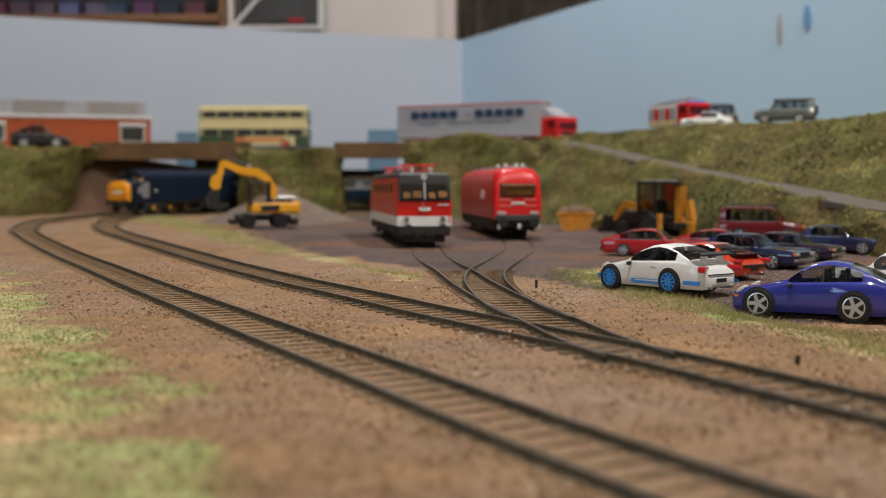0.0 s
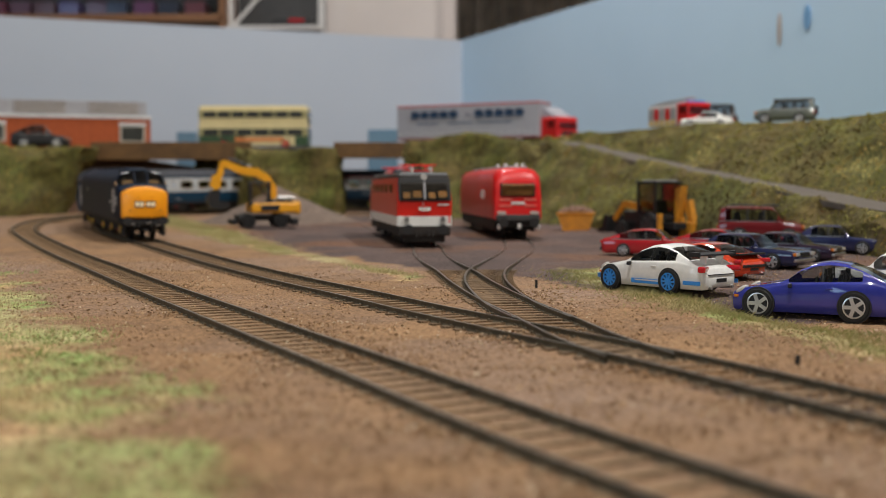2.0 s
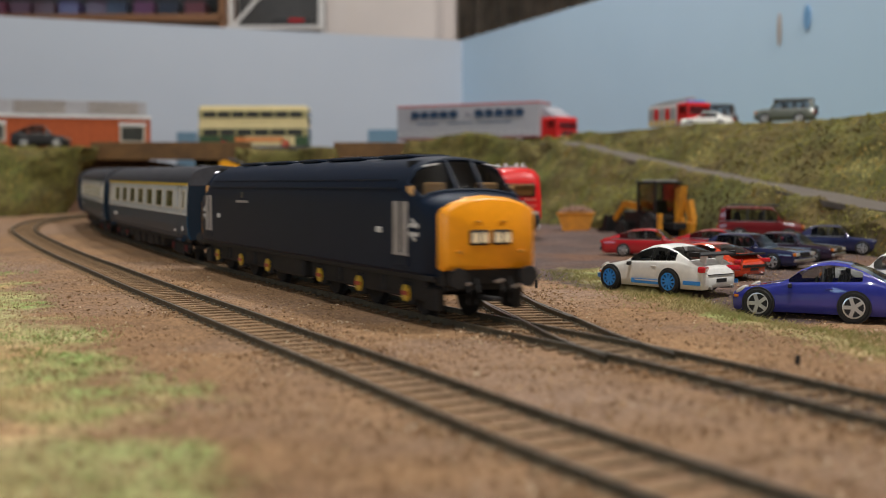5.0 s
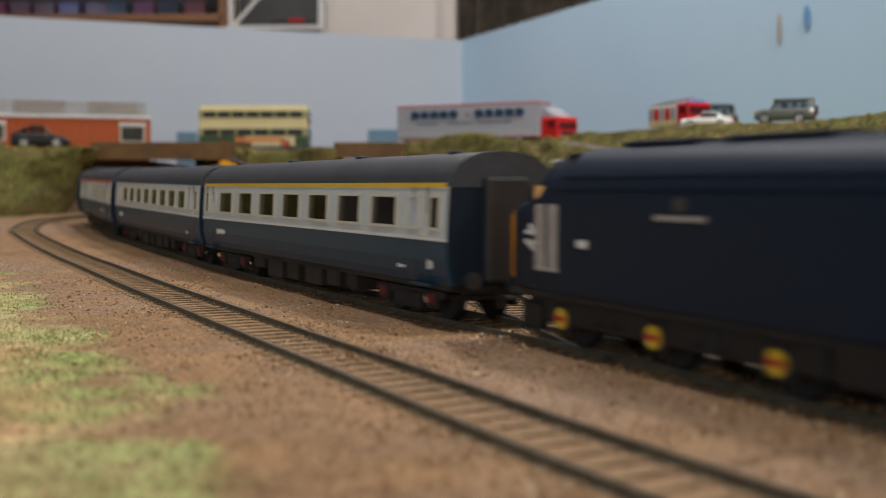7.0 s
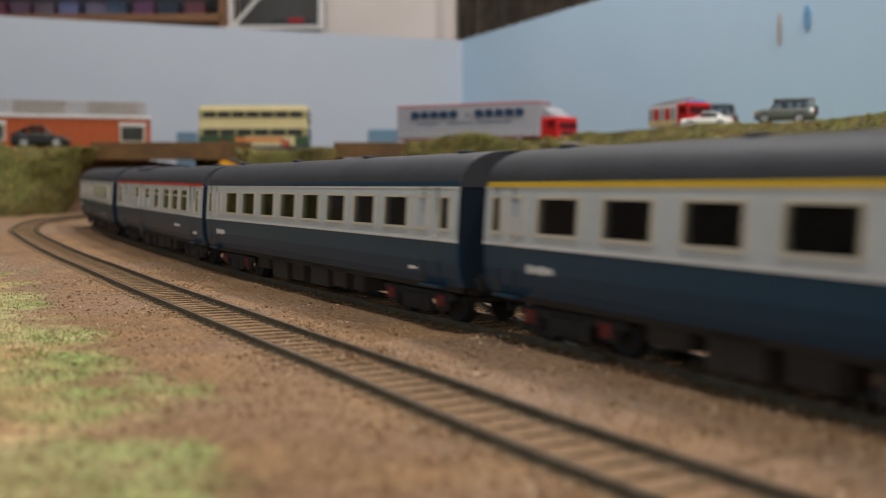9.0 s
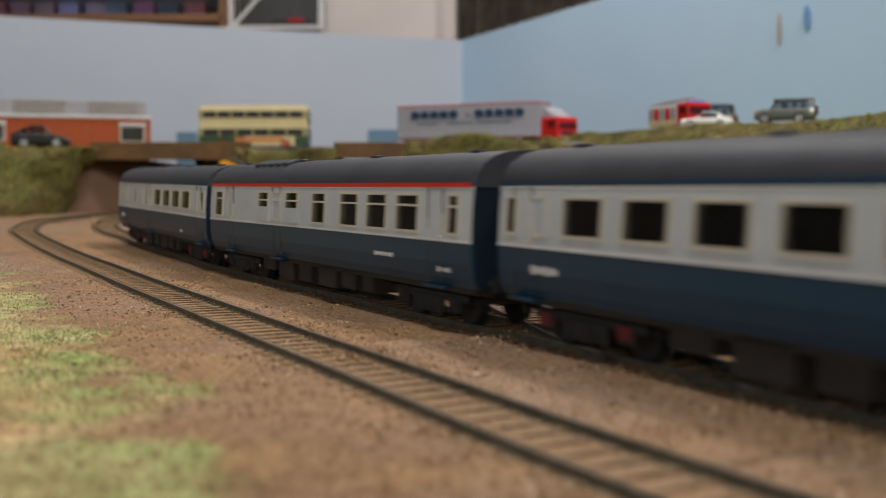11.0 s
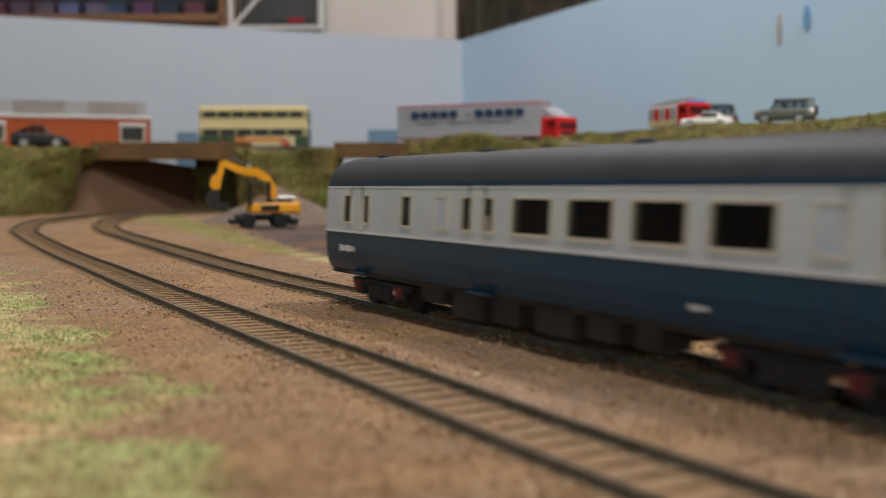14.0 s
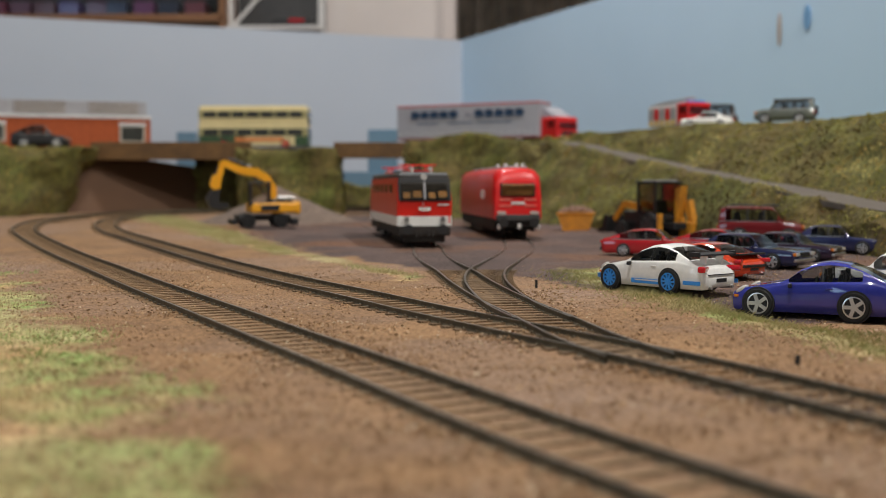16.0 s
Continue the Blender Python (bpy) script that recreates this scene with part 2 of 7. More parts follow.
def build_ground():
    xs = grid_values([(-1000, -420, 40), (-420, -200, 6), (-200, 300, 4), (300, 480, 12), (480, 1300, 60)])
    ys = grid_values([(-2050, -50, 90), (-50, 90, 8), (90, 620, 4), (620, 1150, 7), (1150, 1560, 18), (1560, 2300, 60)])
    verts, faces = [], []
    tracks = np.vstack([TRACKS[k][1][::2] for k in ("main", "near", "siding_1", "siding_2")])
    for y in ys:
        for x in xs:
            z = land(x, y)
            if 60 < y < 1100 and -450 < x < 320:
                d = float(np.min(np.hypot(tracks[:, 0] - x, tracks[:, 1] - y)))
                away = smoothstep(11, 26, d)
                z += away * (0.9 * lump(x, y, 0, 30) + 0.5 * lump(x, y, 5, 11) + 0.25 * lump(x, y, 9, 5)) + 0.05 * away + 1.45
                z += 1.5 * smoothstep(545, 620, y) * smoothstep(-110, -70, x) * (1 - smoothstep(75, 100, x))
                z += 0.15 * lump(x, y, 2, 4)
            verts.append((x * MM, y * MM, z * MM))
    nx = len(xs)
    ash, turfs = [], []
    for y in ys:
        for x in xs:
            wob = 14 * lump(x, y, 1, 25) + 8 * lump(x, y, 4, 9)
            left = interp(y, [365, 443, 520, 576, 665, 886, 1108, 1220], [110, 75, 40, -15, -75, -150, -190, -200])
            a = smoothstep(-12, 12, x - left + wob) * smoothstep(372, 392, y) * (1 - smoothstep(325, 345, x)) * (1 - smoothstep(1320, 1340, y))
            if 120 < y < 275:
                off = abs(x - float(np.interp(-y, -MAIN_XY[LATE:, 1], MAIN_XY[LATE:, 0])))
                a = max(a, 0.9 * (1 - smoothstep(10, 19, off + 5 * lump(x, y, 2, 12))) * (1 - smoothstep(215, 262, y)))
            edge = interp(y, [60, 95, 163, 234, 379, 613, 760], [12, -2, -29, -60, -126, -237, -330])
            d = edge - x + 20 * lump(x, y, 1, 34) + 14 * lump(x, y, 4, 11)
            t = 0.85 * smoothstep(-16, 26, d) * (1 - smoothstep(780, 900, y)) * smoothstep(-900, -600, x) * smoothstep(-120, -20, y)
            verge = interp(y, [262, 280, 322, 405, 511, 576], [110, 108, 99, 82, 66, 60]) + 6
            if 230 < y < 590:
                t = max(t, 0.62 * (1 - smoothstep(5, 22, abs(x - verge) + 9 * lump(x, y, 8, 22))) * smoothstep(240, 275, y) * (1 - smoothstep(545, 590, y)))
            if 500 < y < 1330 and x < 40:
                strip = interp(y, [526, 569, 646, 793, 999, 1262], STRIP_X)
                wide = interp(y, [526, 646, 793, 1262], [10, 16, 24, 40])
                t = max(t, 0.52 * (1 - smoothstep(0.2 * wide, wide, abs(x - strip) + 8 * lump(x, y, 6, 40))))
            ash.append(a)
            turfs.append(t)
    for j in range(len(ys) - 1):
        for i in range(nx - 1):
            a = j * nx + i
            faces.append((a, a + 1, a + nx + 1, a + nx))
    me = bpy.data.meshes.new("ground")
    me.from_pydata(verts, [], faces)
    me.materials.append(M_GROUND)
    me.attributes.new("ash", "FLOAT", "POINT").data.foreach_set("value", ash)
    me.attributes.new("turf", "FLOAT", "POINT").data.foreach_set("value", turfs)
    me.polygons.foreach_set("use_smooth", [True] * len(faces))
    tagged(new("ground", me), "brown scattered ballast, grey ash and turf over the baseboard", "ground", kind="structure")


def build_rails():
    """Each track is a thing with two rails; its sleepers follow at the end of the file."""
    made = {}
    labels = {"main": "curved main line of dark rails on brown sleepers", "near": "curved outer line of dark rails on dusty sleepers",
              "siding_1": "siding rails leading off the turnout", "siding_2": "sharply curved siding rails in the ash yard"}
    for lift, (key, (s, xy)) in enumerate(TRACKS.items()):
        tr = thing("railway_track", Matrix.Identity(4), labels[key], "railway track", "model railway tracks", "structure")
        t = np.gradient(xy, axis=0)
        t /= np.hypot(t[:, 0], t[:, 1])[:, None]
        nrm = np.column_stack([-t[:, 1], t[:, 0]])
        for side in (-1, 1):
            bm = B()
            prev = None
            prof = [(-0.7, -2.4), (-0.7, -2.0), (-0.28, -1.5), (-0.28, -0.7), (-0.42, -0.45), (-0.42, -0.05), (-0.4, 0), (0.4, 0), (0.42, -0.05), (0.42, -0.45), (0.28, -0.7), (0.28, -1.5), (0.7, -2.0), (0.7, -2.4)]
            for i in range(len(xy)):
                c = xy[i] + side * 8.6 * nrm[i]
                z = grade(xy[i][1]) + RAIL_Z + 0.04 * lift
                ring = [bm.verts.new((c[0] + a * nrm[i][0], c[1] + a * nrm[i][1], z + b)) for a, b in prof]
                if prev:
                    for k in range(len(prof) - 1):
                        f = bm.faces.new((prev[k], prev[k + 1], ring[k + 1], ring[k]))
                        f.material_index = 1 if k == 6 else 0
                prev = ring
            bmesh.ops.recalc_face_normals(bm, faces=bm.faces)
            part("rail", bm, [M_RAIL, M_RAILTOP], tr)
        made[key] = tr
    return made


def board(name, pts, z0, z1, thick, material, label):
    """A thin standing board along plan points."""
    bm = B()
    pts = [Vector((x, y)) for x, y in pts]
    for a, b in zip(pts, pts[1:]):
        d = (b - a).normalized()
        n = Vector((-d.y, d.x)) * thick
        q = [a, b, b + n, a + n]
        lo = [bm.verts.new((p.x, p.y, z0)) for p in q]
        hi = [bm.verts.new((p.x, p.y, z1)) for p in q]
        bm.faces.new(lo[::-1])
        bm.faces.new(hi)
        for k in range(4):
            bm.faces.new((lo[k], lo[(k + 1) % 4], hi[(k + 1) % 4], hi[k]))
    bmesh.ops.recalc_face_normals(bm, faces=bm.faces)
    return tagged(part(name, bm, material), label, "wall", kind="structure")


def build_backscene():
    board("backscene_grey", [(38, 2327), (-1050, 1873)], -20, 334, -6, M_WALL_L, "pale grey-blue painted backscene board behind the layout")
    board("backscene_blue", [(1000, 0), (37, 2330)], -20, 335, -6, M_WALL_R, "sky-blue painted backscene board along the layout's side")


def build_room():
    for name, c, s, m in (("wall_back", (0, 2750, 400), (4360, 40, 2200), M_ROOM), ("wall_left", (-2200, 300, 400), (40, 4900, 2200), M_ROOM_LOW_BOUNCE),
                          ("wall_right", (2200, 300, 400), (40, 4900, 2200), M_ROOM_LOW_BOUNCE), ("wall_front", (0, -2150, 400), (4360, 40, 2200), M_ROOM_LOW_BOUNCE)):
        tagged(part(name, box(B(), *c, *s), m), "plain pale room wall", "wall", kind="structure")
    tagged(part("ceiling", box(B(), 0, 300, 1440, 4400, 4900, 40), M_CEIL), "white room ceiling", "ceiling", kind="structure")
    tagged(part("floor", box(B(), 0, 300, -820, 4400, 4900, 40), M_ROOM_LOW_BOUNCE), "plain room floor below the layout", "floor", kind="structure")


# banks: lofted strips with a lumpy, flocked surface
def loft(name, sections, material, label, rough=2.5, sub=10, keep=()):
    """sections: lists of equally many points; the strip between them is subdivided and roughened."""
    n = len(sections[0])
    rows = []
    for a, b in zip(sections, sections[1:]):
        for t in np.linspace(0, 1, sub, endpoint=False):
            rows.append([Vector(p).lerp(Vector(q), t) for p, q in zip(a, b)])
    rows.append([Vector(p) for p in sections[-1]])
    dense = []
    for r in rows:
        line = []
        for k in range(n - 1):
            m = 2 if k in keep else 9
            line += [(r[k].lerp(r[k + 1], t), k in keep) for t in np.linspace(0, 1, m, endpoint=False)]
        line.append((r[-1], True))
        dense.append(line)
    bm = B()
    grid = []
    for line in dense:
        row = []
        for p, flat in line:
            q = p.copy()
            if not flat:
                q += Vector((lump(p.x, p.y, p.z, 17), lump(p.y, p.z, p.x, 17), 0.8 * lump(p.z, p.x, p.y, 14))) * rough
                q += Vector((lump(p.x, p.y, p.z, 48), lump(p.y, p.z, p.x, 48), 0.7 * lump(p.z, p.x, p.y, 40))) * rough * 2.4
                q += Vector((0, -0.55, 0.5)) * rough * 2.2 * (0.6 - 2 * abs(lump(p.x + 40, p.y, p.z, 34)))
                q += Vector((lump(p.x, p.y, p.z, 6), lump(p.y, p.z, p.x, 6), lump(p.z, p.x, p.y, 6))) * rough * 0.5
            row.append(bm.verts.new(q))
        grid.append(row)
    for a, b in zip(grid, grid[1:]):
        for k in range(len(a) - 1):
            bm.faces.new((a[k], a[k + 1], b[k + 1], b[k]))
    bmesh.ops.recalc_face_normals(bm, faces=bm.faces)
    ob = part(name, bm, material, smooth=True)
    return tagged(ob, label, "embankment", kind="structure")


RAMP = [(40, 1429, 89.5), (100, 1307, 90.5), (131, 1197, 88), (176, 1019, 66), (215, 866, 48.5), (262, 687, 30), (300, 532, 18.4), (330, 377, 8.9)]


def ramp_frame(i):
    p = Vector(RAMP[i])
    d = Vector(RAMP[min(i + 1, len(RAMP) - 1)]) - Vector(RAMP[max(i - 1, 0)])
    d.z = 0
    d.normalize()
    return p, Vector((-d.y, d.x, 0))   # the way to the outside of the bend, towards the blue board


def build_banks():
    hill_lower, hill_upper, road = [], [], []
    for i in range(len(RAMP)):
        p, n = ramp_frame(i)
        half = interp(p.y, [377, 866, 1197, 1429], [20, 18, 15, 14])
        foot = p - n * (half + max(10.0, (p.z - 5) * 0.75))
        foot.z = land(foot.x, foot.y) - 3
        a, b = p - n * half, p + n * half
        mid = a.lerp(foot, 0.5) + Vector((0, 0, 5))
        hill_lower.append([foot, mid, a + Vector((0, 0, 1.0)), a + n * 7 - Vector((0, 0, 5))])
        road.append([a, b])
        top_z = interp(p.y, [376, 532, 687, 866, 1019, 1197, 1307, 1429], [97, 97, 97.5, 97.5, 97, 97, 96, 95])
        run = max(2.0, (top_z - p.z) * 0.95)
        top = b + n * run
        dip = interp(top.y, [770, 850, 935, 1010], [0.5, 7.5, 3, 0])
        top.z = top_z - dip
        far = b + n * (run + 330)
        far.z = top_z + 0.5 * dip
        hill_upper.append([b - n * 7 - Vector((0, 0, 5)), b + Vector((0, 0, 1.0)), b.lerp(top, 0.5) + Vector((0, 0, 4)), top, far])
    loft("embankment", hill_lower, M_BANK, "grassy embankment below the sloping road", 3.0, 14)
    loft("embankment", hill_upper, M_BANK, "tall grassy embankment above the sloping road", 3.0, 16, keep=(3,))
    bm = B()
    prev = None
    rows = []
    for a, b in zip(road, road[1:]):
        for t in np.linspace(0, 1, 8, endpoint=False):
            rows.append([a[0].lerp(b[0], t), a[1].lerp(b[1], t)])
    rows.append(road[-1])
    for r in rows:
        ring = [bm.verts.new(r[0] + Vector((0, 0, -3))), bm.verts.new(r[0] + Vector((0, 0, 0.8))), bm.verts.new(r[1] + Vector((0, 0, 0.8))), bm.verts.new(r[1] + Vector((0, 0, -3)))]
        if prev:
            for k in range(3):
                bm.faces.new((prev[k], prev[k + 1], ring[k + 1], ring[k]))
        prev = ring
    bmesh.ops.recalc_face_normals(bm, faces=bm.faces)
    tagged(part("ramp_road", bm, M_ROAD), "grey card road sloping down between the banks", "road", kind="structure")
    # bank behind the sidings, from the second bridge to the ramp
    secs = []
    for x, y, tz in ((-46, 1346, 93.1), (-20, 1324, 94.1), (30, 1291, 95.2), (80, 1235, 92.4), (112, 1191, 88.5)):
        secs.append([(x + 6, y - 66, land(x, y - 66) - 3), (x + 3, y - 24, 50), (x, y, tz), (x + 6, y + 75, tz - 6)])
    secs.insert(0, [(-46, 1429, 3.8), (-46, 1424, 47.8), (-46, 1429, 92.8), (-44, 1435, 92.8)])
    loft("embankment", secs, M_BANK, "grassy embankment behind the stabled locomotives", 4.0, 8)
    # block of bank between the two bridges
    secs = [[(-250, 1418, 5.5), (-258, 1418, 52.5), (-252, 1418, 85.5), (-240, 1418, 85.5)],
            [(-250, 1385, 5.9), (-240, 1388, 52.9), (-238, 1392, 85.8), (-200, 1414, 85.5)],
            [(-215, 1335, 4.1), (-218, 1354, 53), (-222, 1374, 84), (-190, 1414, 85.5)],
            [(-124, 1324, 4.1), (-125, 1330, 53.1), (-126, 1336, 83.1), (-135, 1414, 85.5)],
            [(-119, 1392, 3.8), (-121, 1392, 52.8), (-123, 1392, 84.8), (-128, 1414, 85.5)],
            [(-119, 1418, 3.5), (-121, 1418, 52.5), (-123, 1418, 84.5), (-128, 1418, 85.5)]]
    loft("embankment", secs, M_BANK, "square block of grassy bank between two bridges", 3.5, 8)
    # bank to the left of the first bridge
    secs = [[(-1000, 1230, 4), (-1000, 1270, 48), (-1000, 1330, 88), (-1000, 1760, 90)],
            [(-600, 1240, 5), (-600, 1275, 48), (-600, 1330, 88), (-600, 1760, 90)],
            [(-490, 1278, 6), (-488, 1310, 48), (-475, 1350, 88), (-490, 1740, 90)],
            [(-462, 1385, 8), (-450, 1390, 48), (-430, 1396, 89), (-440, 1700, 90)],
            [(-462, 1480, 9), (-450, 1480, 50), (-434, 1480, 89), (-436, 1700, 90)]]
    loft("embankment", secs, M_BANK, "grassy bank with brown patches beside the bridge", 4.5, 9)


def build_far_bank():
    """Low grassy bank behind the curve, seen under both bridges."""
    secs = []
    for x, y, tz in ((-330, 1522, 78), (-298, 1545, 76), (-262, 1575, 66), (-215, 1602, 56), (-150, 1630, 44), (-70, 1650, 38), (60, 1662, 40)):
        secs.append([(x + 10, y - 26, 3), (x + 4, y - 10, tz * 0.55), (x, y + 8, tz), (x - 6, y + 60, tz)])
    loft("embankment", secs, M_BANK, "brown-green bank in shade behind the curved tracks", 4.0, 8)


def build_bridges():
    # brown retaining board behind the curve, leaning back
    bm = B()
    q = [(-470, 1392, 4), (-300, 1512, 6), (-318, 1530, 44), (-332, 1538, 69), (-434, 1458, 86), (-452, 1444, 80)]
    f = [bm.verts.new(v) for v in q]
    k = [bm.verts.new((x - 3, y + 6, z)) for x, y, z in q]
    bm.faces.new(f)
    bm.faces.new(k[::-1])
    for i in range(len(q)):
        bm.faces.new((f[i], k[i], k[(i + 1) % len(q)], f[(i + 1) % len(q)]))
    bmesh.ops.recalc_face_normals(bm, faces=bm.faces)
    tagged(part("retaining_board", bm, M_BOARD), "leaning brown retaining board behind the curved track", "retaining wall", kind="structure")
    # road deck with its two visible girders
    bm = B()
    box(bm, -430, 1506, 90.5, 1140, 125, 3)
    tagged(part("road_deck", bm, M_ROAD), "grey card road across the bridges", "road", kind="structure")
    for x0, x1, y, z0, z1, lab in ((-436, -237, 1436, 76, 97.8, "long brown wooden bridge girder"), (-128, -42, 1361, 76, 94.7, "short brown wooden bridge girder")):
        br = thing("bridge", Matrix.Identity(4), lab + " between grassy banks", "bridge", "bridges")
        part("girder", box(B(), (x0 + x1) / 2, y + 4, (z0 + z1) / 2, x1 - x0, 8, z1 - z0, 0.6), M_BEAM, br)
        part("deck", box(B(), (x0 + x1) / 2, y + 30, z1 - 9.5, x1 - x0 - 2, 44, 3), M_ROAD, br)


build_ground()
TRACK_THINGS = build_rails()
build_backscene()
build_room()
build_banks()
build_far_bank()
build_bridges()


# ---- paints ----
RED = paint("signal_red", (0.62, 0.018, 0.010), 0.38, 0.1, 0.3)
BRIGHT_RED = paint("traffic_red", (0.62, 0.010, 0.010), 0.36, 0.1, 0.4)
WHITE = paint("white_paint", (0.78, 0.77, 0.73))
CREAM = paint("cream_paint", (0.72, 0.60, 0.31), 0.35, 0.2)
BUS_OLIVE = paint("bus_olive", (0.34, 0.30, 0.13), 0.4, 0.2)
GREEN = paint("bus_green", (0.03, 0.075, 0.028), 0.35, 0.2)
RAIL_BLUE = paint("rail_blue", (0.009, 0.040, 0.078), 0.42, 0.05, 0.25)
LOCO_BLUE = paint("loco_blue", (0.0055, 0.013, 0.030), 0.5, 0.0, 0.2)
# the shade between coaches is put into this darker blue
COACH_END_SHADE = paint("coach_end_shade_blue", (0.006, 0.014, 0.026), 0.6, 0.0, 0.2)
COACH_GREY = paint("coach_grey", (0.47, 0.495, 0.51), 0.45, 0.1)
ROOF_GREY = mat("roof_grey", (0.045, 0.047, 0.056), 0.55, 0, 0.15, 40, 0.1, 900, fine=0.1, spec=0.3)
DARK_GREY = mat("dark_grey_paint", (0.04, 0.039, 0.039), 0.5, 0, 0.12, 60, 0.1, 900, fine=0.08)
YELLOW = paint("warning_yellow", (0.93, 0.35, 0.008), 0.35, 0.2)
PLANT_YELLOW = paint("machine_yellow", (0.74, 0.33, 0.012), 0.4, 0.15)
GRILLE_SILVER = mat("grille_silver", (0.36, 0.33, 0.32), 0.5, 0.2, 0.15, 200)
STRIPE_YELLOW = paint("stripe_yellow", (0.75, 0.48, 0.02))
DEEP_BLUE = paint("car_blue", (0.032, 0.042, 0.30), 0.14, 1.0)
NAVY = paint("car_navy", (0.014, 0.020, 0.075), 0.14, 1.0)
PURPLE = paint("car_purple", (0.025, 0.012, 0.035), 0.14, 1.0)
MAROON = paint("car_maroon", (0.16, 0.014, 0.018), 0.14, 1.0)
CAR_RED = paint("car_red", (0.42, 0.018, 0.025), 0.14, 1.0)
ORANGE_RED = paint("car_orange_red", (0.62, 0.055, 0.014), 0.14, 1.0)
SPORT_BLUE = paint("sport_blue", (0.035, 0.25, 0.68), 0.3, 0.4)
SAGE = paint("car_sage", (0.12, 0.135, 0.115), 0.3, 0.5)
TRAILER_GREY = paint("trailer_grey", (0.36, 0.355, 0.39), 0.5, 0.1)
SIGN_GREY = paint("sign_grey", (0.17, 0.20, 0.26), 0.5, 0.1)
TRAILER_RED_DIM = paint("sign_dull", (0.26, 0.25, 0.29), 0.5, 0.1)
SIGN_BLUE = paint("sign_blue", (0.020, 0.055, 0.12), 0.5, 0.1)
BRICK = mat("brick_red", (0.44, 0.088, 0.018), 0.8, 0, 0, 160, 0.3, 700, colour2=(0.34, 0.066, 0.015), fine=0.15)
TRIM_WHITE = mat("trim_white", (0.62, 0.60, 0.58), 0.7, 0, 0.08, 60)
PANEL_GREY = mat("roof_panel", (0.33, 0.32, 0.33), 0.6, 0, 0.1, 50)
PANEL_BROWN = mat("rooflight_panel", (0.20, 0.17, 0.15), 0.5, 0, 0.15, 120)
TYRE = mat("tyre_rubber", (0.014, 0.014, 0.014), 0.85, 0, 0.2, 200)
RIM = mat("alloy_rim", (0.62, 0.62, 0.62), 0.3, 0.7, 0.1, 100)
TAIL_RED = paint("tail_lamp_red", (0.55, 0.012, 0.02), 0.12, 0.9)
AMBER = paint("amber_lens", (0.75, 0.22, 0.02), 0.15, 0.8)
LAMP_CLEAR = mat("lamp_lens", (0.75, 0.73, 0.68), 0.12, 0.4, 0.1, 200, coat=0.8)
LAMP_LIT = mat("lit_lamp", (0.85, 0.72, 0.50), 0.3, 0, 0.12, 300, emit=0.08)
WORN_YELLOW = mat("worn_yellow", (0.66, 0.27, 0.014), 0.6, 0, 0, 90, 0.2, 700, colour2=(0.42, 0.17, 0.02), fine=0.2)
SEAT_TAN = mat("seat_tan", (0.66, 0.38, 0.15), 0.8, 0, 0.2, 100)
SEAT_BROWN = mat("seat_brown", (0.30, 0.085, 0.040), 0.8, 0, 0.3, 100)
FRAME_CREAM = mat("window_frame_cream", (0.58, 0.52, 0.42), 0.5, 0, 0.08, 100)
BOX_RED = mat("axlebox_red", (0.13, 0.012, 0.012), 0.7, 0, 0.2, 200)
BROWN_DIRT = mat("underframe_brown", (0.019, 0.014, 0.011), 0.8, 0, 0.3, 150, 0.2, 900)
RUBBLE = mat("rubble", (0.34, 0.21, 0.15), 0.9, 0, 0, 300, 0.5, 900, colour2=(0.20, 0.13, 0.10))
GRAVEL = mat("gravel_heap", (0.20, 0.145, 0.11), 0.95, 0, 0, 120, 0.8, 900, colour2=(0.13, 0.095, 0.075), fine=0.4)
WINDOW_DARK = thin_glass("dark_window", (0.62, 0.63, 0.64))
WINDOW_CLEAR = thin_glass("clear_window", (0.90, 0.88, 0.84))
CAB_BROWN = mat("cab_lining", (0.34, 0.17, 0.06), 0.7, 0, 0.25, 120)
WINDOW_FROST = mat("frosted_window", (0.42, 0.46, 0.52), 0.4, 0, 0.06, 100)
WINDOW_GREY = mat("grey_pane", (0.050, 0.052, 0.045), 0.2, 0, 0.15, 100, coat=0.5)

_mesh_store = {}


def shared(key, make, material, parent, m, name, label=""):
    """A part whose mesh is made once and shared by its repeats."""
    if key not in _mesh_store:
        ob = part(name, make(), material, parent, label)
        _mesh_store[key] = ob.data
    else:
        ob = new(name, _mesh_store[key])
        ob.parent = parent
        tagged(ob, label)
    ob.matrix_local = m
    return ob


# ---- road vehicles ----
def tyre_mesh(r, w):
    bm = B()
    prof = [(r * 0.70, -w / 2), (r * 0.92, -w / 2), (r, -w * 0.32), (r, w * 0.32), (r * 0.92, w / 2), (r * 0.70, w / 2)]
    n = 24
    rings = [[bm.verts.new((a * math.cos(2 * math.pi * k / n), b, a * math.sin(2 * math.pi * k / n))) for a, b in prof] for k in range(n)]
    for k in range(n):
        for j in range(len(prof)):
            bm.faces.new((rings[k][j], rings[(k + 1) % n][j], rings[(k + 1) % n][(j + 1) % len(prof)], rings[k][(j + 1) % len(prof)]))
    bmesh.ops.recalc_face_normals(bm, faces=bm.faces)
    return bm


